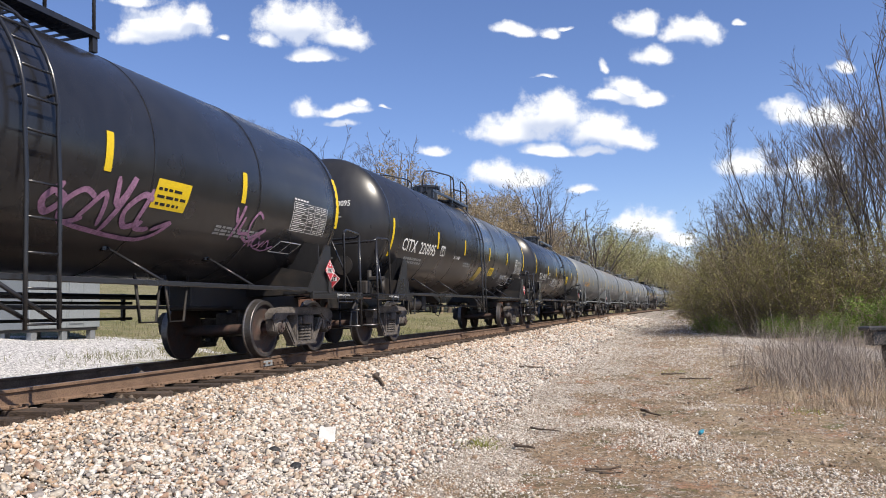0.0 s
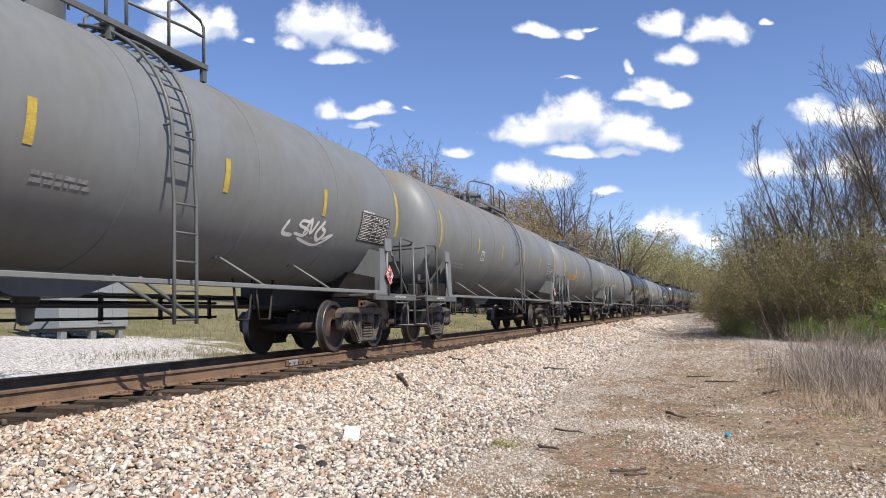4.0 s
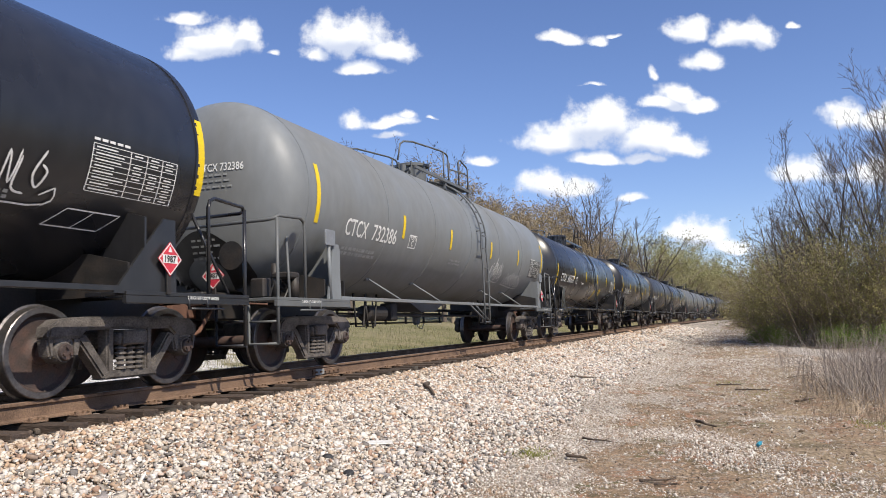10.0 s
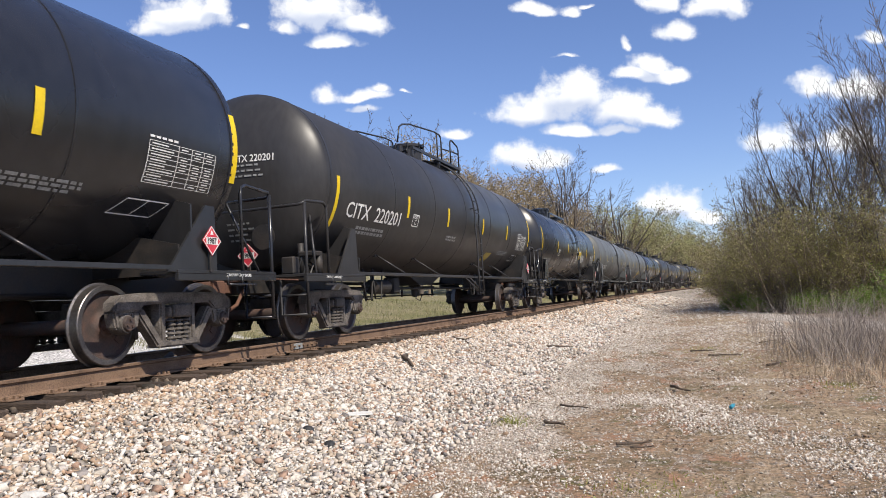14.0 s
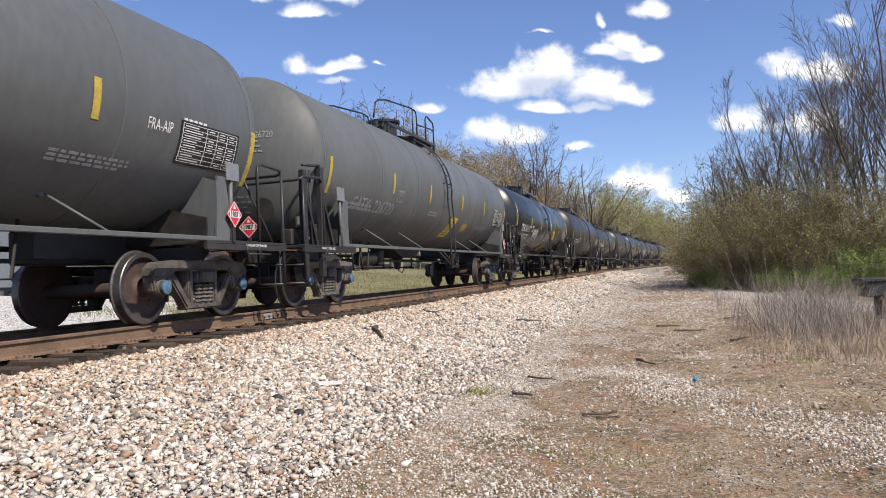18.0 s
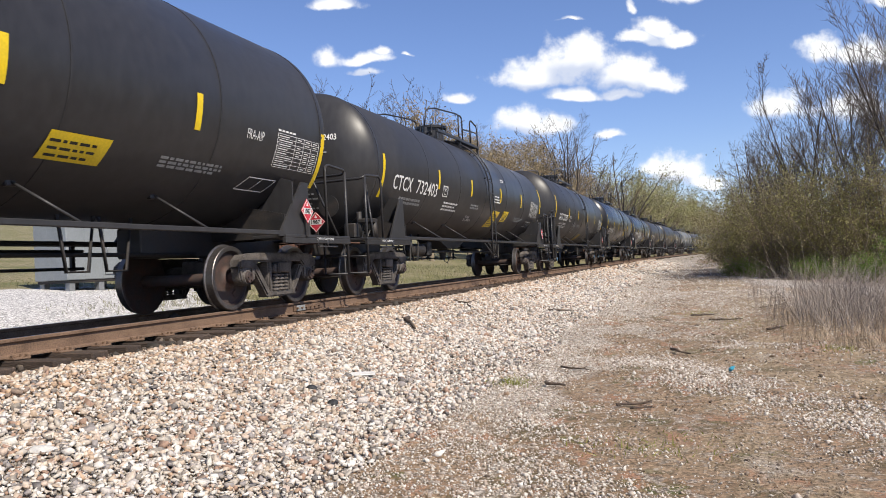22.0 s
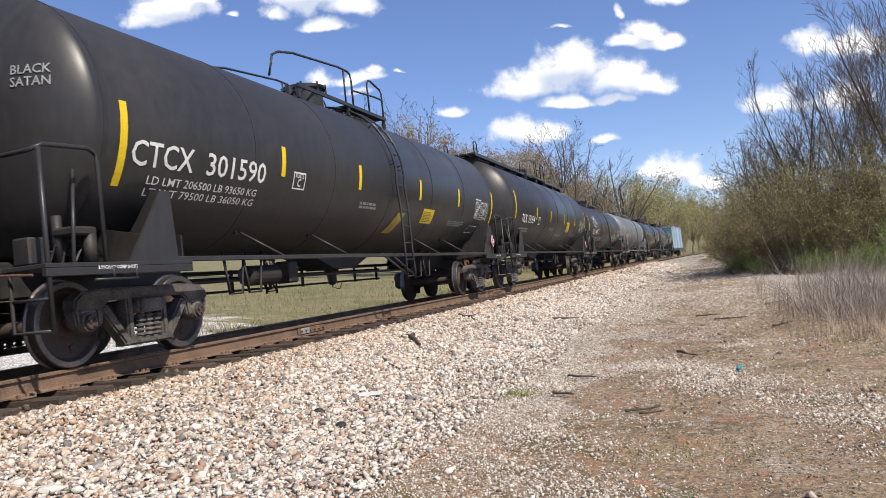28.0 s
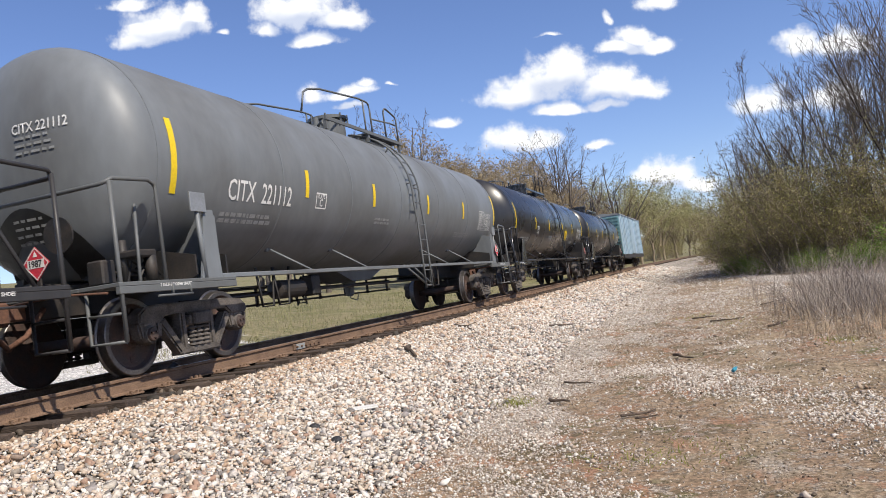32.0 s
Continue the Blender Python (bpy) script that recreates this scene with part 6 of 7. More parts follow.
def add_placard(car, m):
    p = put("placard", shared("placard", make_placard("red"), M_RED), car, "red and white hazard diamond")
    p.matrix_basis = m
    put("number_field", shared("number_field", make_placard("white"), M_WHITE), p)
    put("number", shared("number", make_placard("text"), M_PANEL), p)
    bm_holder = shared("placard_holder", lambda: box(bmesh.new(), (-0.03, -0.03, -0.38), (-0.006, 0.03, 0.10), 0.004), M_IRON)
    put("placard_holder", bm_holder, p)


WHEELS, CARS = [], []
# where some cars carry their marks: start and end along the tank, and the angle
MARKS = {-1: (-6.55, -4.1, -20), 0: (-6.2, -4.15, -22), 1: (-6.1, -4.05, -18), 3: (-6.25, -4.0, -17.5), 4: (-6.05, -4.2, -19.5), 5: (-6.15, -4.1, -18.5), 7: (-6.55, -4.0, -18.5), 9: (-6.8, -4.33, -20.4), 11: (-5.97, -3.7, -30), 12: (-5.97, -3.7, -31),
         13: (-6.13, -4.2, -20), 14: (-6.2, -4.1, -23), 15: (-6.7, -4.05, -19.6), 16: (-6.28, -4.22, -17.5), 17: (-6.2, -3.97, -23), 19: (-7.1, -4.43, -17.7), 21: (-5.87, -3.9, -20.5), 22: (-6.11, -4.45, -18.5)}
# end strips that hang lower than most, as angles: near end, far end
HUNG = {9: ((-34, -1), None), 11: ((-28, -3), (-34, -4)), 12: ((-28, -3), (-34, -4)), 14: ((-34, -2), (-36, -3)), 15: ((-34, -1), None), 19: ((-33, 2), (-30, 4)), 22: ((-24, 11), None), 16: (None, (-26, 8)), 7: ((-33, -1), None), -1: ((-33, -1), None)}
GREYS = (M_GREY, M_STAINED, M_MIDGREY)
GIRTH = {-2: 1.41, -1: 1.44, 0: 1.44, 1: 1.47, 2: 1.47, 3: 1.44, 4: 1.47, 5: 1.47, 6: 1.47, 7: 1.41, 8: 1.5, 9: 1.5, 10: 1.47, 11: 1.5, 12: 1.47, 13: 1.44, 14: 1.53, 15: 1.38, 16: 1.5, 17: 1.53, 18: 1.47, 19: 1.47, 20: 1.53, 21: 1.38, 22: 1.44, 23: 1.44, 24: 1.44}


def tank_car(k, paint, label, frame_paint=None, mark="", mark_color=None, tape=None, extras=(), loads=(), fittings=0.0, table=0.0, ladders=True, letters=(-6.28, -5.42, -5.16, -4.26), caps=False):
    """Tank car number k from the first one seen; extras: graffiti and stickers as functions of the car."""
    set_radius(GIRTH.get(k, 1.47), paint in GREYS)
    frame_paint = frame_paint or (M_SLATE if paint in GREYS else M_MATTE if paint is M_SLATE else paint)
    tape = tape or M_YELLOW
    mark_color = mark_color or M_WHITE
    car = tagged(new("tank_car"), label, "tank car", "tank cars of the train")
    CARS.append((car, k))
    put("tank", shared("tank", make_tank, paint), car)
    for y, h in ((-7.5, 0.03), (-4.7, 0.014), (-2.3, 0.014), (0.1, 0.014), (2.5, 0.014), (4.9, 0.014), (7.5, 0.03)):
        b = put("jacket_band", shared(f"jacket_band{h}", make_band(h), paint), car)
        b.matrix_basis = pose(0, y, 0)
    top = [put("manway", shared("manway", make_manway, frame_paint), car)]
    top.append(put("relief_valve", shared("relief_valve", make_relief_valve, frame_paint), car))
    top.append(put("vent", shared("vent", make_vent, frame_paint), car))
    top.append(put("platform", shared("platform", make_platform, frame_paint), car, "steel grating platform"))
    tagged(put("grating", shared("grating", make_grating, frame_paint), top[-1]), kind="stuff")
    for s in (1, -1):
        top.append(put("top_handrail", shared(f"top_handrail{s}", make_top_rail(s), frame_paint), car))
        if ladders:
            top.append(add_ladder(car, s, frame_paint))
        put("side_rail", shared(f"side_rail{s}", make_side_rail(s), paint), car)
    for ob in top:
        ob.matrix_basis = pose(0, fittings, 0)
    for y in (-4.2, -2.1, 2.6, 4.6):
        st = put("strut", shared("strut", make_strut, paint), car)
        st.matrix_basis = pose(0, y, 0)
    put("far_side_rail", shared("far_side_rail", make_far_rail, M_IRON), car)
    put("outlet_skid", shared("outlet_skid", make_skid, frame_paint), car)
    put("brake_gear", shared("brake_gear", make_brake_gear, M_IRON), car)
    for e in (-1, 1):
        put("stub_sill", shared(f"stub_sill{e}", make_stub_sill(e), M_IRON), car)
        for y in (6.44, 7.06):
            put("body_bolster", shared(f"body_bolster{e}{y}", make_body_bolster(e, y), M_IRON), car)
        put("end_deck", shared(f"end_deck{e}", make_end_deck(e), frame_paint), car)
        put("coupler", shared(f"coupler{e}", make_coupler(e), M_RUST), car, "rusty knuckle coupler")
        put("grab_step", shared(f"grab_step{e}", make_side_sill_step(e), frame_paint), car)
        for s in (1, -1):
            slim = paint in GREYS or paint is M_SLATE
            put("saddle", shared(f"saddle{e}{s}{slim}", make_saddle(e, s, slim), paint), car)
            if slim:
                put("card_plate", shared(f"card_plate{e}{s}", lambda e=e, s=s: box(bmesh.new(), (s * 1.50 - 0.012, e * 6.98 - 0.15, 1.86), (s * 1.50 + 0.012, e * 6.98 + 0.15, 2.1), 0.004), M_SILVER), car, "plain steel card plate")
            put("end_handrail", shared(f"end_handrail{e}{s}", make_end_rail(e, s), frame_paint), car)
        truck = add_truck(car, 6.87 if e > 0 else -6.67, WHEELS)
        for ay in (-0.889, 0.889) if caps else ():
            cap = put("bearing_cap", shared("bearing_cap", lambda: lathe(bmesh.new(), [(1.13, 0.088), (1.152, 0.086), (1.16, 0.06), (1.162, 0.01)], "x", seg=16), M_CAPBLUE), truck, "blue painted bearing cap")
            cap.matrix_basis = pose(0, ay, 0.457)
    put("brake_stand", shared("brake_stand", make_brake_stand, M_IRON), car, "black hand brake and valves")
    if mark.startswith("GATX"):
        for s in (1, -1):
            put("end_post", shared(f"end_post{s}", make_end_post(s), frame_paint), car, "braced upright steel post")
    if paint in (M_BLACK, M_MATTE):
        put("stencil_frame", shared("stencil_frame", make_stencil_frame, M_WHITE), car, "white stencilled frame")
    # markings on the side that the camera sees
    lab = "yellow reflective strip"
    near, far = HUNG.get(k, (None, None))
    near, far = near or (-20, 14), far or (-20, 14)
    for y, a0, a1 in ((-7.24, *near), (-3.97, -17.5, -1), (-1.33, -17.5, -1), (1.74, -17.5, -1), (4.46, -17.5, -1), (7.56 if k != 6 else 7.4, *far)):
        me = shared(f"reflective_strip{a0}{a1}", lambda a0=a0, a1=a1: decal(bmesh.new(), -0.055, 0.055, a0, a1, 0.007), tape)
        st = put("reflective_strip", me, car, lab)
        st.matrix_basis = pose(0, y, 0)
    put("date_table", shared("date_table", make_table, M_WHITE if paint is not M_SLATE else M_WHITE), car, "white stencilled table").matrix_basis = pose(0, table, 0)
    if PLAIN:
        put("sill_pad", shared("sill_pad", make_sill_ring, M_PANEL), car, "black ring round the draft sill")
    if paint in (M_GREY, M_STAINED, M_SLATE):
        put("stencil_panel", shared("stencil_panel", lambda: decal(bmesh.new(), 5.90, 7.20, -28.5, -8.0, 0.004), M_PANEL), car).matrix_basis = pose(0, table, 0)
    put("plate_mark", shared("plate_mark", make_plate_c, mark_color), car)
    for word, y0, y1, ang, high in (("PLATE", -3.60, -3.36, -15.6, 0.07), ("C", -3.53, -3.43, -19.6, 0.12)):
        put("plate_letter", shared("plate_" + word, lambda w=word, a=y0, b=y1, c=ang, d=high: text_on_tank(w, a, b, c, d, 0.01), mark_color), car)
    if mark:
        a, b = mark.split(" ")
        y0, y1, low = MARKS.get(k, (letters[0], letters[3], -21.5 if a == "GATX" else -18.0))
        part("lettering", text_on_tank(a, y0, y0 + 0.40 * (y1 - y0), low, 0.28, 0.008), mark_color, car, "stencilled reporting mark")
        part("lettering", text_on_tank(b, y0 + 0.50 * (y1 - y0), y1, low, 0.28, 0.008), mark_color, car, "stencilled car number")
        hc = mark_color if mark_color is not M_ORANGE else M_OCHRE
        if k != 19:
            part("head_lettering", text_on_head(mark, 0.02, 0.76, 2.98, 0.12), hc, car, "stencilled car number on the tank's end")
    put("head_print", shared("head_print", lambda: bars_on_head(0.05, 0.78, 2.88, 2.62, 3, 8), M_FADED), car)
    put("head_print", shared("head_print_b", lambda: bars_on_head(-0.15, 0.45, 1.95, 1.6, 4, 9), M_FADED), car)
    if loads:
        y0, y1, low = MARKS.get(k, (-6.35, -4.5, -18.0))
        for words, down in zip(loads, (11.0, 16.5)):
            part("weight_line", text_on_tank(words, y0 + 0.12 * (y1 - y0), y1 - 0.05 * (y1 - y0), low - down, 0.10, 0.003), M_WHITE, car, "small stencilled weights")
    else:
        put("weight_print", shared("weight_print", lambda: bars(-6.2, -4.6, -30.5, -37.5, 2, 3), M_FADED), car, "small stencilled lines of figures")
    for y in (-7.55, 7.55):
        m = shared("shoe_lettering", lambda: deck_text("2 INCH HF COMP SHOES"), M_WHITE)
        put("shoe_lettering", m, car, "small white stencil on the end deck").matrix_basis = pose(1.504, y, 0.975)
    put("small_print", shared("small_print", lambda: bars(4.0, 5.2, -37, -31, 3, 5), M_FADED), car)
    put("small_print", shared("small_print_b", lambda: bars(-1.2, -0.4, -30, -24.5, 2, 6), M_FADED), car)
    add_placard(car, pose(1.53, 6.95, 1.40))
    add_placard(car, pose(0.56, -8.58, 1.37, 0, 0, -90))
    for fn in extras:
        fn(car)
    return car


def sticker(y0, y1, a0, a1, lean=0.0, color=None, lines=7, seed=1):
    """A yellow notice with plain bars for its writing."""
    def add(car):
        st = part("notice", decal(bmesh.new(), y0, y1, a0, a1, 0.007, lean), color or M_YELLOW, car, "yellow notice sticker")
        if lines and color is None:
            d = (a1 - a0) * 0.12
            part("notice_print", bars(y0 + 0.05, y1 - 0.03, a0 + d, a1 - d, lines, seed, 0.62), M_PANEL, st)
            for v in st.children[0].data.vertices:
                v.co.x += 0.004
                v.co.y += lean * 0.5
    return add


def graffiti(y0, y1, a0, a1, seed, color, strokes=9, wide=0.03):
    def add(car):
        part("graffiti", squiggle(y0, y1, a0, a1, seed, strokes, wide), color, car, "spray-painted scrawl")
    return add

M_PINK = mat("pink_spray", (0.298, 0.156, 0.256), 0.7, second=(0.156, 0.0852, 0.142), scale=14, amount=0.6)
GLOSS = "glossy black tank car with yellow reflective strips"
MATT = "matt black tank car with yellow reflective strips"
GREY = "light grey tank car with weathered paint"
SLATE = "dark grey tank car with streaked paint"


def build_train():
    g, w = graffiti, M_WHITE
    tank_car(-2, M_BLACK, GLOSS + " and pink graffiti", extras=(sticker(2.55, 3.2, -29, -15, 0.05, None, 3, 4), g(0.95, 2.9, -43, -22, 2, M_PINK, 6, 0.07), g(4.35, 5.15, -36, -20, 3, M_PINK, 3, 0.055), g(4.9, 5.6, -42, -35, 4, M_PINK, 4, 0.03)))
    tank_car(-1, M_BLACK, GLOSS, mark="CITX 220095", extras=(part_text("0.5 IN CERAMIC FIBER", -2.4, -1.75, -22, 0.09), sticker(0.45, 0.95, -46, -27, 0.2, M_OCHRE), sticker(2.1, 2.7, -36, -25), g(2.8, 3.6, -37, -28, 5, M_FADED, 6), g(4.0, 5.6, -46, -32, 6, w, 8)), fittings=-0.5)
    tank_car(0, M_BLACK, GLOSS, mark="TILX 316057", extras=(sticker(2.3, 2.95, -29, -12), g(-2.6, -0.9, -35, -20, 8, w, 11), g(1.2, 2.5, -44, -30, 9, M_FADED, 7)), fittings=-0.15, table=-0.25)
    tank_car(1, M_GREY, GREY, mark="UTLX 206735", mark_color=M_ORANGE, tape=M_OCHRE, extras=(g(3.4, 4.8, -34, -18, 10, w, 4, 0.06),))
    tank_car(2, M_STAINED, "light grey tank car with rusty brown stains on its top", tape=M_OCHRE)
    tank_car(3, M_GREY, GREY + " and scrawled graffiti", mark="UTLX 208360", mark_color=M_ORANGE, extras=(g(1.4, 2.6, -30, -16, 11, M_FADED, 8), g(2.9, 4.05, -39, -21, 12, w, 13, 0.018), g(4.3, 5.0, -37, -26, 31, w, 7, 0.016)), table=0.15)
    tank_car(4, M_GREY, GREY, mark="CTCX 732273", table=0.15)
    tank_car(5, M_BLACK, GLOSS + " and white graffiti", mark="CTCX 302562", loads=("LD LMT 206500 LB 93650 KG", "LT WT 79500 LB 36050 KG"), extras=(part_text("VENT TANK WHEN UNLOADING", 0.75, 1.6, -27, 0.07), part_text("REMOVE ALL RESIDUAL", -1.5, -0.7, -41, 0.06), part_text("COMMODITY BEFORE", -1.5, -0.8, -44.5, 0.06), sticker(2.3, 2.9, -33, -18), sticker(0.2, 0.6, -62, -38, 0.5, M_OCHRE), g(1.0, 2.2, -42, -28, 13, w, 7), g(3.2, 5.55, -34, -20, 14, w, 15, 0.022)), fittings=-0.55)
    tank_car(6, M_GREY, GREY + " and white graffiti", mark="CTCX 732386", extras=(g(2.0, 3.1, -38, -18, 15, w, 13, 0.02), g(3.6, 5.3, -43, -27, 16, w, 16, 0.02)))
    tank_car(7, M_BLACK, GLOSS, mark="CTCX 303327", extras=(part_text("0.5 IN CERAMIC FIBER", -2.4, -1.75, -22, 0.09), sticker(1.15, 1.5, -49, -29, 0.25, M_OCHRE), sticker(2.5, 3.05, -38, -26)), fittings=-0.5)
    tank_car(8, M_BLACK, GLOSS, mark="TILX 316143", loads=("LD LMT 207400LB 94050KG", "LT WT 78600LB 35650KG"), extras=(sticker(2.4, 3.05, -31, -14),), fittings=-0.15)
    tank_car(9, M_MATTE, MATT, mark="CITX 220201", extras=(sticker(2.6, 3.2, -47, -36, 0.2, M_OCHRE),))
    tank_car(10, M_BLACK, GLOSS + " and white spray lettering", extras=(sticker(1.9, 2.6, -24, -9), sprayed((((1.35, -2), (1.3, -32)), ((1.62, -4), (1.36, -18), (1.66, -33)), ((1.74, -19), (1.95, -19)), ((2.0, -8), (2.42, -10)), ((2.22, -9), (2.2, -32)), ((2.62, -13), (2.46, -22), (2.55, -31), (2.74, -24), (2.66, -13)), ((2.82, -13), (2.86, -31), (2.97, -20), (3.06, -31), (3.16, -13)), ((3.24, -31), (3.26, -14), (3.46, -31), (3.5, -12))), 0.06)))
    tank_car(11, M_SLATE, SLATE, tape=M_OCHRE, mark="GATX 226693", mark_color=M_WHITE, extras=(part_text("FRA-AIP", 5.3, 5.75, -13, 0.13),), caps=True)
    tank_car(12, M_SLATE, SLATE, tape=M_OCHRE, mark="GATX 226720", mark_color=M_FADED, extras=(sticker(0.8, 1.42, -53, -27, 0.22), sticker(2.3, 2.85, -42, -32, 0.08, M_OCHRE)), fittings=-0.7, caps=True)
    tank_car(13, M_BLACK, GLOSS + " and white graffiti", mark="TILX 316113", loads=("LD LMT 207300 LB 94000KG", "LT WT 78700 LB 35700KG"), extras=(sticker(2.5, 3.1, -31, -14), sticker(0.4, 1.1, -62, -44, 0.5, M_OCHRE), g(-3.2, -2.1, -36, -18, 17, w, 12)), fittings=-0.45)
    tank_car(14, M_MATTE, MATT, mark="GATX 228136", extras=(sticker(2.35, 3.15, -41, -29, 0.06, None, 3), part_text("FRA-AIP", 5.5, 5.9, -13, 0.13)), table=0.3)
    tank_car(15, M_MATTE, MATT, mark="CTCX 732403", extras=(sticker(0.95, 1.7, -50, -28, 0.25), sticker(2.3, 2.9, -40, -26, 0.1), part_text("VENT TANK", -1.2, -0.85, -40, 0.07), part_text("WHEN UNLOADING", -1.25, -0.6, -43.5, 0.07), small_lines(1.0, 1.8, -20, -11, 3), small_lines(-3.4, -2.2, -38, -28, 3), small_lines(1.9, 2.4, 6, 10, 2)), fittings=-0.5)
    tank_car(16, M_MATTE, MATT + " and grey scrawls", mark="GATX 220805", loads=("LD LMT 195100 LB 88450 KG", "LT WT 90900 LB 41250 KG"), extras=(sticker(0.4, 1.1, -62, -44, 0.4, M_OCHRE), g(-2.6, -1.4, -40, -22, 18, M_FADED, 8), g(2.2, 3.6, -38, -22, 19, M_FADED, 8)), fittings=-0.45, table=0.25, caps=True)
    tank_car(17, M_BLACK, GLOSS, mark="CITX 224250", extras=(sticker(2.3, 2.95, -31, -14),), caps=True)
    tank_car(18, M_BLACK, GLOSS + " and white graffiti", mark="CTCX 301254", extras=(g(-3.2, -1.0, -46, -6, 20, w, 9, 0.07), sticker(2.2, 2.8, -42, -28)))
    tank_car(19, M_MATTE, "matt black tank car with a pale scrawl on its end", mark="CTCX 301590", loads=("LD LMT 206500 LB 93650 KG", "LT WT 79500 LB 36050 KG"), extras=(sticker(0.4, 0.8, -49, -30, 0.3, M_OCHRE), sticker(2.1, 2.8, -37, -24), lambda car: (part("scrawl", text_on_head("BLACK", 0.80, 1.16, 3.06, 0.10), M_FADED, car, "scratched pale lettering"), part("scrawl", text_on_head("SATAN", 0.80, 1.16, 2.93, 0.10), M_FADED, car, "scratched pale lettering"))), fittings=-0.4, letters=(-7.05, -6.1, -5.86, -4.44))
    tank_car(20, M_MATTE, "matt black tank car with a walkway along its top", mark="TILX 351624", extras=(part_text("VENT TANK WHEN UNLOADING", 0.1, 1.6, -37, 0.10), sticker(2.4, 3.1, -30, -13), lambda car: put("walkway", shared("walkway", make_walkway, M_MATTE), car, "steel grating walkway")), ladders=False)
    tank_car(21, M_MATTE, MATT + " and white graffiti", mark="CLBX 194099", tape=M_YELLOW, extras=(g(-5.9, -4.4, -6, 16, 21, w, 9), g(-5.0, -3.6, -46, -30, 22, w, 9), g(2.0, 3.4, -33, -22, 23, w, 9), g(4.0, 5.6, -38, -20, 24, w, 10), sticker(-3.4, -2.9, -41, -31, 0, M_FADED), sticker(-2.75, -2.2, -41, -30, 0, M_FADED)), fittings=-0.55)
    tank_car(22, M_MIDGREY, "mid-grey tank car with weathered paint", mark="CITX 221112")
    tank_car(23, M_BLACK, GLOSS, extras=(sticker(2.4, 3.0, -31, -14),))
    tank_car(24, M_BLACK, GLOSS)


def small_lines(y0, y1, a0, a1, rows):
    def add(car):
        part("small_print", bars(y0, y1, a1, a0, rows, int(y0 * 7) + 50, 0.5), M_WHITE, car, "small white painted lines")
    return add


def part_text(words, y0, y1, a, high):
    def add(car):
        part("lettering", text_on_tank(words, y0, y1, a, high), M_WHITE, car, "white painted lettering")
    return add


def box_car(k):
    car = tagged(new("box_car"), "pale blue steel box car at the end of the train", "box car")
    CARS.append((car, k))
    bm = bmesh.new()
    box(bm, (-1.48, -7.9, 1.15), (1.48, 7.9, 4.25), 0.03)
    part("body", bm, M_BOXBLUE, car)
    bm = bmesh.new()
    box(bm, (-1.42, -7.97, 1.2), (1.42, -7.903, 4.15), 0.01)
    panel = part("end_panel", bm, M_BOXTEAL, car, "corrugated teal end")
    for z in np.arange(1.5, 4.1, 0.28):
        part("corrugation", box(bmesh.new(), (-1.38, -8.02, z), (1.38, -7.965, z + 0.12), 0.02), M_BOXTEAL, panel)
    bm = plate(bmesh.new(), [(-1.55, 4.25), (1.55, 4.25), (1.5, 4.33), (0, 4.48), (-1.5, 4.33)], 16.0, "y")
    part("roof", bm, M_SILVER, car)
    for s in (1, -1):
        for y in np.arange(-7.4, 7.5, 1.05):
            if abs(y) < 1.6:
                continue
            part("side_post", box(bmesh.new(), (s * 1.48 - 0.04, y - 0.06, 1.15), (s * 1.48 + 0.05, y + 0.06, 4.25), 0.01), M_BOXBLUE, car)
        part("door", box(bmesh.new(), (s * 1.5 - 0.03, -1.5, 1.2), (s * 1.5 + 0.04, 1.5, 4.1), 0.02), M_BOXBLUE, car)
        part("side_sill", box(bmesh.new(), (s * 1.45 - 0.05, -7.9, 0.85), (s * 1.45 + 0.05, 7.9, 1.15), 0.02), M_IRON, car)
    part("underframe", box(bmesh.new(), (-0.3, -8.1, 0.8), (0.3, 8.1, 1.15), 0.03), M_IRON, car)
    for e in (-1, 1):
        put("coupler", shared(f"coupler{e}", make_coupler(e), M_RUST), car)
        add_truck(car, e * 6.2, WHEELS)
    bm = bmesh.new()
    for z in np.arange(1.4, 4.2, 0.38):
        tube(bm, [(0.95, -8.1, z), (1.38, -8.1, z)], 0.015, 6)
    for x in (0.95, 1.38):
        tube(bm, [(x, -8.1, 1.3), (x, -8.1, 4.2)], 0.012, 6)
    part("end_ladder", bm, M_BOXTEAL, car)


build_train()
box_car(25)

# ---- things across the line and beside the dirt track ----
M_WOOD = mat("grey_dead_wood", (0.0923, 0.0674, 0.0497), 0.9, second=(0.0426, 0.0319, 0.0249), scale=9, amount=0.8, fine=60, fine_amount=0.4, bump=0.5)
M_COAL = mat("dark_stone", (0.0213, 0.0213, 0.0227), 0.7, scale=20, amount=0.5, bump=0.4)
M_PALESTONE = mat("pale_stone", (0.497, 0.483, 0.454), 0.85, second=(0.391, 0.369, 0.341), scale=9, amount=0.6, fine=50, fine_amount=0.15, bump=0.3)
M_BLUEPLASTIC = mat("blue_plastic", (0.0213, 0.213, 0.298), 0.35, second=(0.0142, 0.142, 0.213), scale=14, amount=0.4)
M_BLACKPLASTIC = mat("black_plastic", (0.0142, 0.0142, 0.0156), 0.45, second=(0.0355, 0.0355, 0.0355), scale=5, amount=0.5)
M_CASE = mat("aluminium_case", (0.23, 0.25, 0.26), 0.55, metal=0.1, second=(0.18, 0.20, 0.21), scale=1.5, amount=0.6, fine=20, fine_amount=0.08)


def over(x, y, dz=0.0):
    return Vector((x, y, float(ground_z(x, y)) + dz))


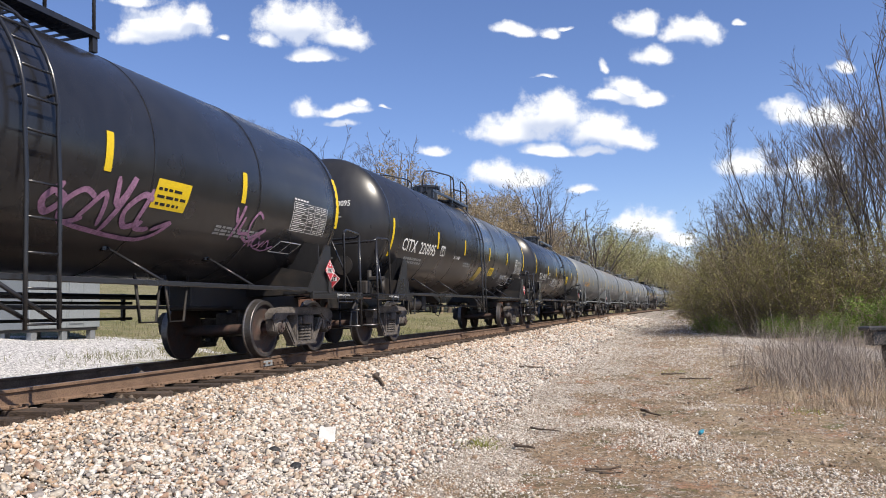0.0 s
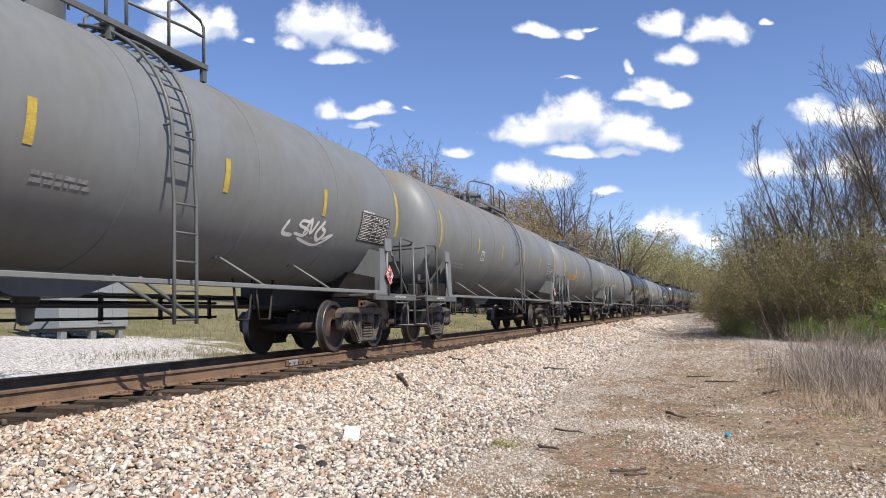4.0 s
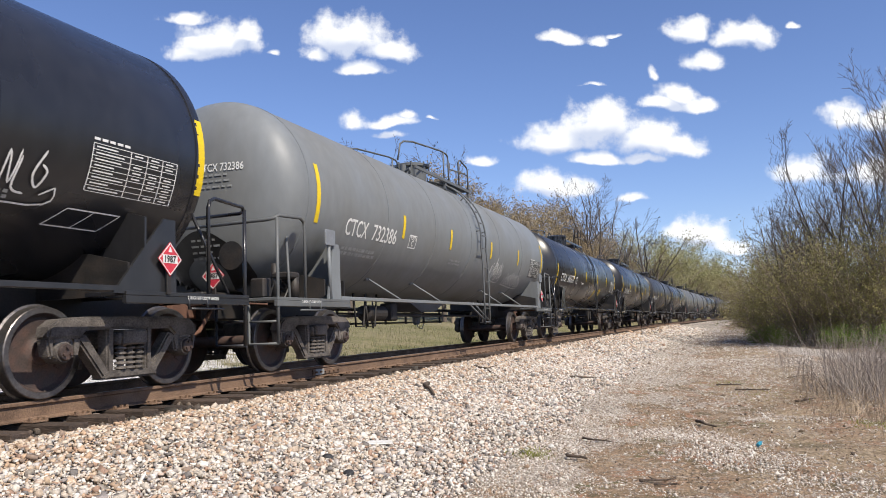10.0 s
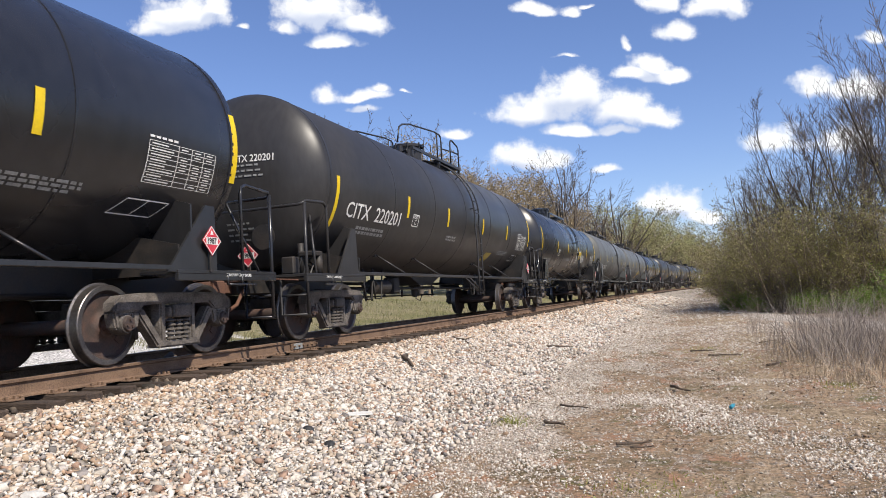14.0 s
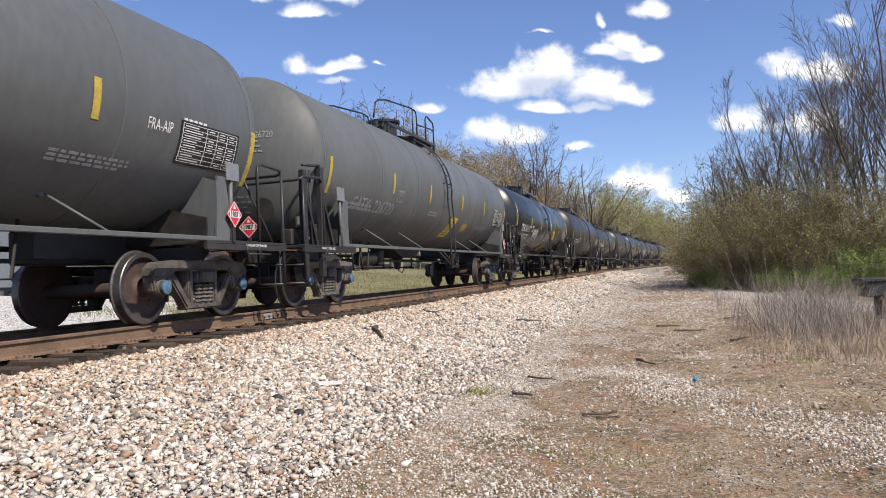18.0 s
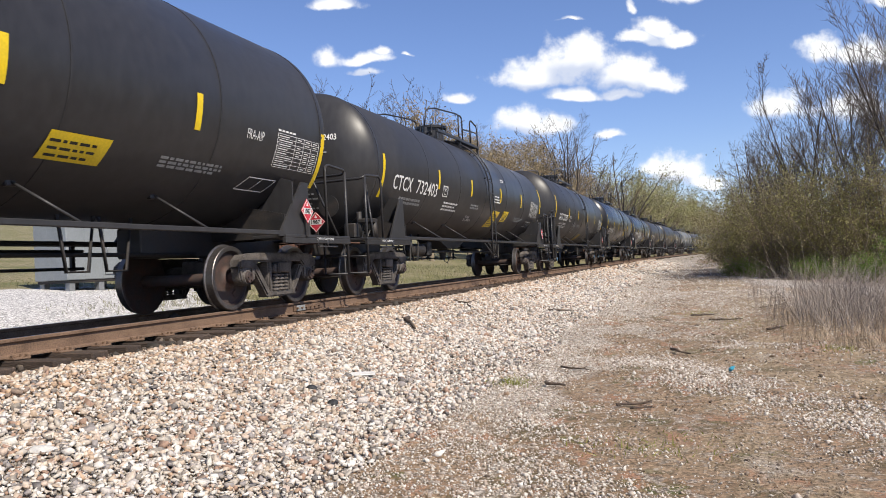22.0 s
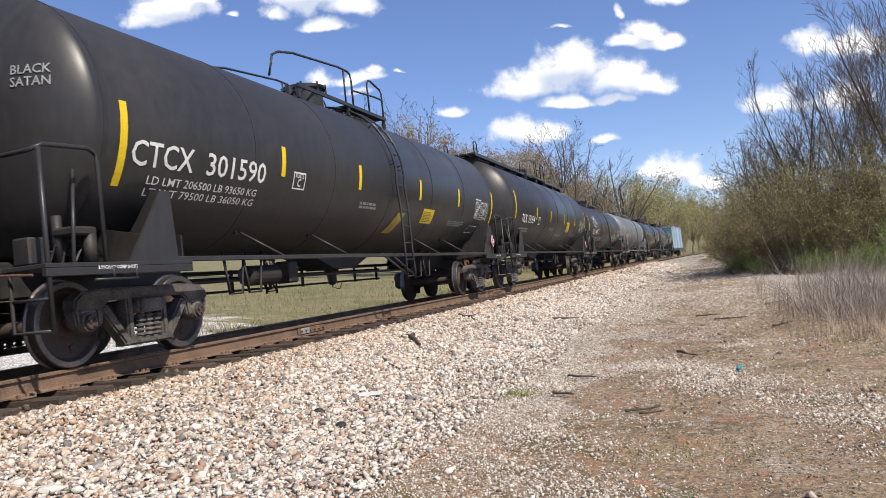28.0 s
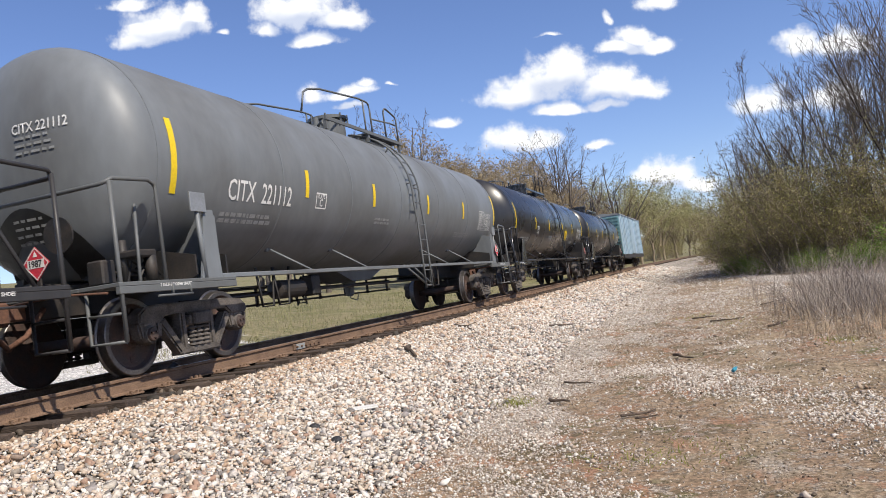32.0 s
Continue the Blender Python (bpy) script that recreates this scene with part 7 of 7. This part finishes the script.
def stick(a, b, r, label="broken dead stick lying on the gravel", seed=0, forks=1):
    rnd = random.Random(seed)
    r *= 0.68
    a, b = over(*a, r * 1.5), over(*b, r * 1.5)
    pts = [a.lerp(b, t) + Vector((rnd.uniform(-1, 1), rnd.uniform(-1, 1), rnd.uniform(0, 0.7))) * r * 1.4 for t in (0, 0.22, 0.45, 0.7, 1)]
    bm = tube(bmesh.new(), pts, r, 7, r * 0.45)
    for k in range(forks):
        p = pts[2 + k % 2]
        tube(bm, [p, p + Vector((rnd.uniform(-1, 1), rnd.uniform(-1, 1), 0.25)) * r * 7], r * 0.5, 5, r * 0.2)
    tagged(part("stick", bm, M_WOOD), label, "stick", "sticks on the ground")


def rock(x, y, size, material, label, seed, squash=0.6):
    rnd, bm = random.Random(seed), bmesh.new()
    bmesh.ops.create_icosphere(bm, subdivisions=2, radius=1.0)
    for v in bm.verts:
        v.co *= 1 + 0.22 * noise.noise(v.co * 1.7 + Vector((seed, 0, 0)))
        v.co = Vector((v.co.x * size * rnd.uniform(0.97, 1.03), v.co.y * size * 0.75, v.co.z * size * squash))
    ob = tagged(part("rock", bm, material), label, "rock")
    ob.matrix_basis = Matrix.Translation(over(x, y, size * squash * 0.55)) @ pose(0, 0, 0, 0, 0, seed * 40)


def bungalow():
    """Equipment case on short steel legs in the gravel yard."""
    case = tagged(new("equipment_case"), "grey metal signal equipment case standing on short legs", "equipment case")
    case.matrix_basis = pose(-17.1, 16.9, float(ground_z(-16.4, 16.9)), 0, 0, -4)
    part("body", box(bmesh.new(), (-0.35, -0.65, 0.30), (0.9, 1.75, 2.1), 0.02), M_CASE, case)
    part("roof", plate(bmesh.new(), [(-0.43, 2.1), (0.98, 2.1), (0.94, 2.17), (0.28, 2.24), (-0.39, 2.17)], 2.6, "y", 0.55), M_CASE, case)
    for k in range(3):
        y = -0.06 + 0.6 * k
        part("panel_seam", box(bmesh.new(), (0.9, y, 0.34), (0.912, y + 0.025, 2.08), 0.003), M_CASE, case)
    part("base_skirt", box(bmesh.new(), (-0.31, -0.6, 0.22), (0.86, 1.7, 0.30), 0.01), M_IRON, case)
    for x in (-0.22, 0.75):
        for y in (-0.45, 0.55, 1.55):
            part("leg", box(bmesh.new(), (x - 0.09, y - 0.09, -0.15), (x + 0.09, y + 0.09, 0.30), 0.01), M_SILVER, case)
    door = part("door", box(bmesh.new(), (0.905, 0.62, 0.42), (0.93, 1.10, 2.0), 0.006), M_CASE, case)
    part("handle", tube(bmesh.new(), [(0.93, 0.68, 1.2), (0.97, 0.68, 1.2), (0.97, 0.68, 1.05), (0.93, 0.68, 1.05)], 0.012, 6), M_SILVER, door)


M_PALEBOARD = mat("white_faced_board", (0.607, 0.599, 0.574), 0.6, second=(0.451, 0.426, 0.385), scale=9, amount=0.6, fine=60, fine_amount=0.12)
BOARD = []


def roadside_box():
    """Dark plastic bin lid and body half hidden in the weeds."""
    bin_ob = tagged(new("mailbox_stand"), "black plastic box on a dark wooden post among dead weeds", "box")
    x, y = 4.75, 20.0
    bin_ob.matrix_basis = pose(x, y, float(ground_z(x, y)), 0, 0, 12)
    part("lid", box(bmesh.new(), (-0.62, -0.28, 0.86), (0.62, 0.30, 0.95), 0.02), M_BLACKPLASTIC, bin_ob)
    part("body", box(bmesh.new(), (-0.52, -0.22, 0.52), (0.55, 0.26, 0.86), 0.03), M_BLACKPLASTIC, bin_ob)
    part("post", box(bmesh.new(), (-0.18, -0.16, -0.2), (0.5, 0.2, 0.52), 0.03), M_WOOD, bin_ob)
    part("tag", box(bmesh.new(), (-0.1, -0.287, 0.90), (0.12, -0.281, 0.925)), M_FADED, bin_ob)


def build_small():
    stick((-5.25, 12.7), (-4.86, 12.05), 0.030, seed=1)
    stick((-4.90, 12.1), (-4.40, 11.3), 0.058, "thick broken dead branch on the ballast", 2, 0)
    stick((-4.44, 9.88), (-3.98, 9.34), 0.035, seed=3)
    stick((-4.2, 9.75), (-3.9, 9.5), 0.02, seed=33)
    stick((-5.21, 15.94), (-4.67, 15.55), 0.045, seed=4)
    stick((-0.58, 12.13), (-0.28, 11.52), 0.035, seed=5, forks=2)
    stick((-1.9, 8.98), (-1.64, 8.85), 0.035, "short dark piece of wood on the dirt", 6, 0)
    stick((-0.92, 7.81), (-0.60, 7.97), 0.025, seed=7, forks=2)
    stick((-0.80, 7.7), (-0.55, 7.75), 0.018, seed=77, forks=2)
    stick((0.99, 14.9), (1.37, 15.37), 0.03, seed=8)
    stick((-3.66, 18.0), (-3.17, 19.0), 0.04, seed=9)
    stick((-0.39, 18.3), (0.1, 18.24), 0.03, seed=10, forks=2)
    stick((0.0, 17.4), (0.7, 17.2), 0.025, seed=11, forks=2)
    stick((-2.97, 9.31), (-2.68, 10.38), 0.018, seed=12)
    stick((-3.29, 6.5), (-3.10, 6.95), 0.010, seed=13)
    stick((-1.9, 10.2), (-1.5, 10.0), 0.022, seed=14, forks=2)
    stick((1.2, 20.5), (1.9, 21.2), 0.02, seed=15, forks=2)
    rock(-3.50, 6.66, 0.075, M_COAL, "small black lump on the pale ballast", 3)
    rock(-3.88, 6.93, 0.075, M_COAL, "small black lump on the pale ballast", 4)
    rock(-4.26, 3.92, 0.11, M_PALESTONE, "large flat white stone on the ballast", 5, 0.3)
    rock(-2.9, 10.9, 0.07, M_PALESTONE, "white stone in the gravel", 6)
    rock(-2.2, 9.6, 0.05, M_PALESTONE, "white stone in the gravel", 7)
    bm = box(bmesh.new(), (-0.2, -0.09, 0.0), (0.2, 0.09, 0.014), 0.004)
    board = tagged(part("board", bm, M_PALEBOARD), "thin white-faced piece of board on the ballast", "board")
    BOARD.append((board, over(-3.72, 7.8, 0.06), over(-3.80, 7.85, 0.035)))
    bm = lathe(bmesh.new(), [(0.0, 0.028), (0.02, 0.034), (0.10, 0.034), (0.13, 0.016), (0.16, 0.014)], "x", seg=14)
    litter = tagged(part("crushed_bottle", smooth(bm, 40), M_BLUEPLASTIC), "crushed blue plastic bottle on the dirt", "litter")
    litter.matrix_basis = Matrix.Translation(over(0.2, 9.8, 0.035)) @ pose(0, 0, 0, 0, -14, 62) @ Matrix.Scale(0.7, 4)


bungalow()
roadside_box()
build_small()


# ---- movement ----


# how far some cars stand from an even spacing, by the play of their couplers
SLACK = {-2: -0.37, -1: -0.3, 5: 0.1, 6: 0.05, 8: 0.1, 9: 0.3, 10: 0.2, 11: 0.08, 13: -0.12, 21: -0.1, 22: -0.15}


def motions():
    """The train rolls by at an even speed; its wheels turn with it."""
    for car, k in CARS:
        y0 = 33.0 + 7.64 + PITCH * k + SLACK.get(k, 0)
        rows = []
        for t in range(0, 33):
            y = y0 - SPEED * t
            rows.append((t, pose(TRACK_X + float(bend(y)), y, RAIL_Z, 0, 0, -math.degrees(max(y - 40.0, 0) / 1700.0))))
        walk(car, rows)
    # the light board tips over in the train's wind
    for board, a, b in BOARD:
        up = Matrix.Translation(a) @ pose(0, 0, 0, 0, 0, 25) @ pose(0, 0, 0, 15) @ pose(0, 0, 0, 0, 0, 88)
        mid = Matrix.Translation((a + b) / 2 + Vector((0, 0, 0.03))) @ pose(0, 0, 0, 0, 0, 25) @ pose(0, 0, 0, 9) @ pose(0, 0, 0, 0, 0, 45)
        flat = Matrix.Translation(b) @ pose(0, 0, 0, 3, 2, 28)
        walk(board, [(0, up), (3.9, up), (4.4, mid), (4.9, flat), (32, flat)])
    first = {}
    for wheel, ay in WHEELS:
        if ay not in first:
            turn = math.degrees(SPEED / 0.457) / FPS
            walk(wheel, [(i / FPS, pose(0, ay, 0.457, (turn * i) % 360)) for i in range(32 * FPS + 1)])
            first[ay] = wheel.animation_data
        else:
            # wheels at the same place of their truck turn alike
            wheel.rotation_mode = "QUATERNION"
            keys = wheel.animation_data_create()
            keys.action = first[ay].action
            keys.action_slot = first[ay].action_slot


motions()
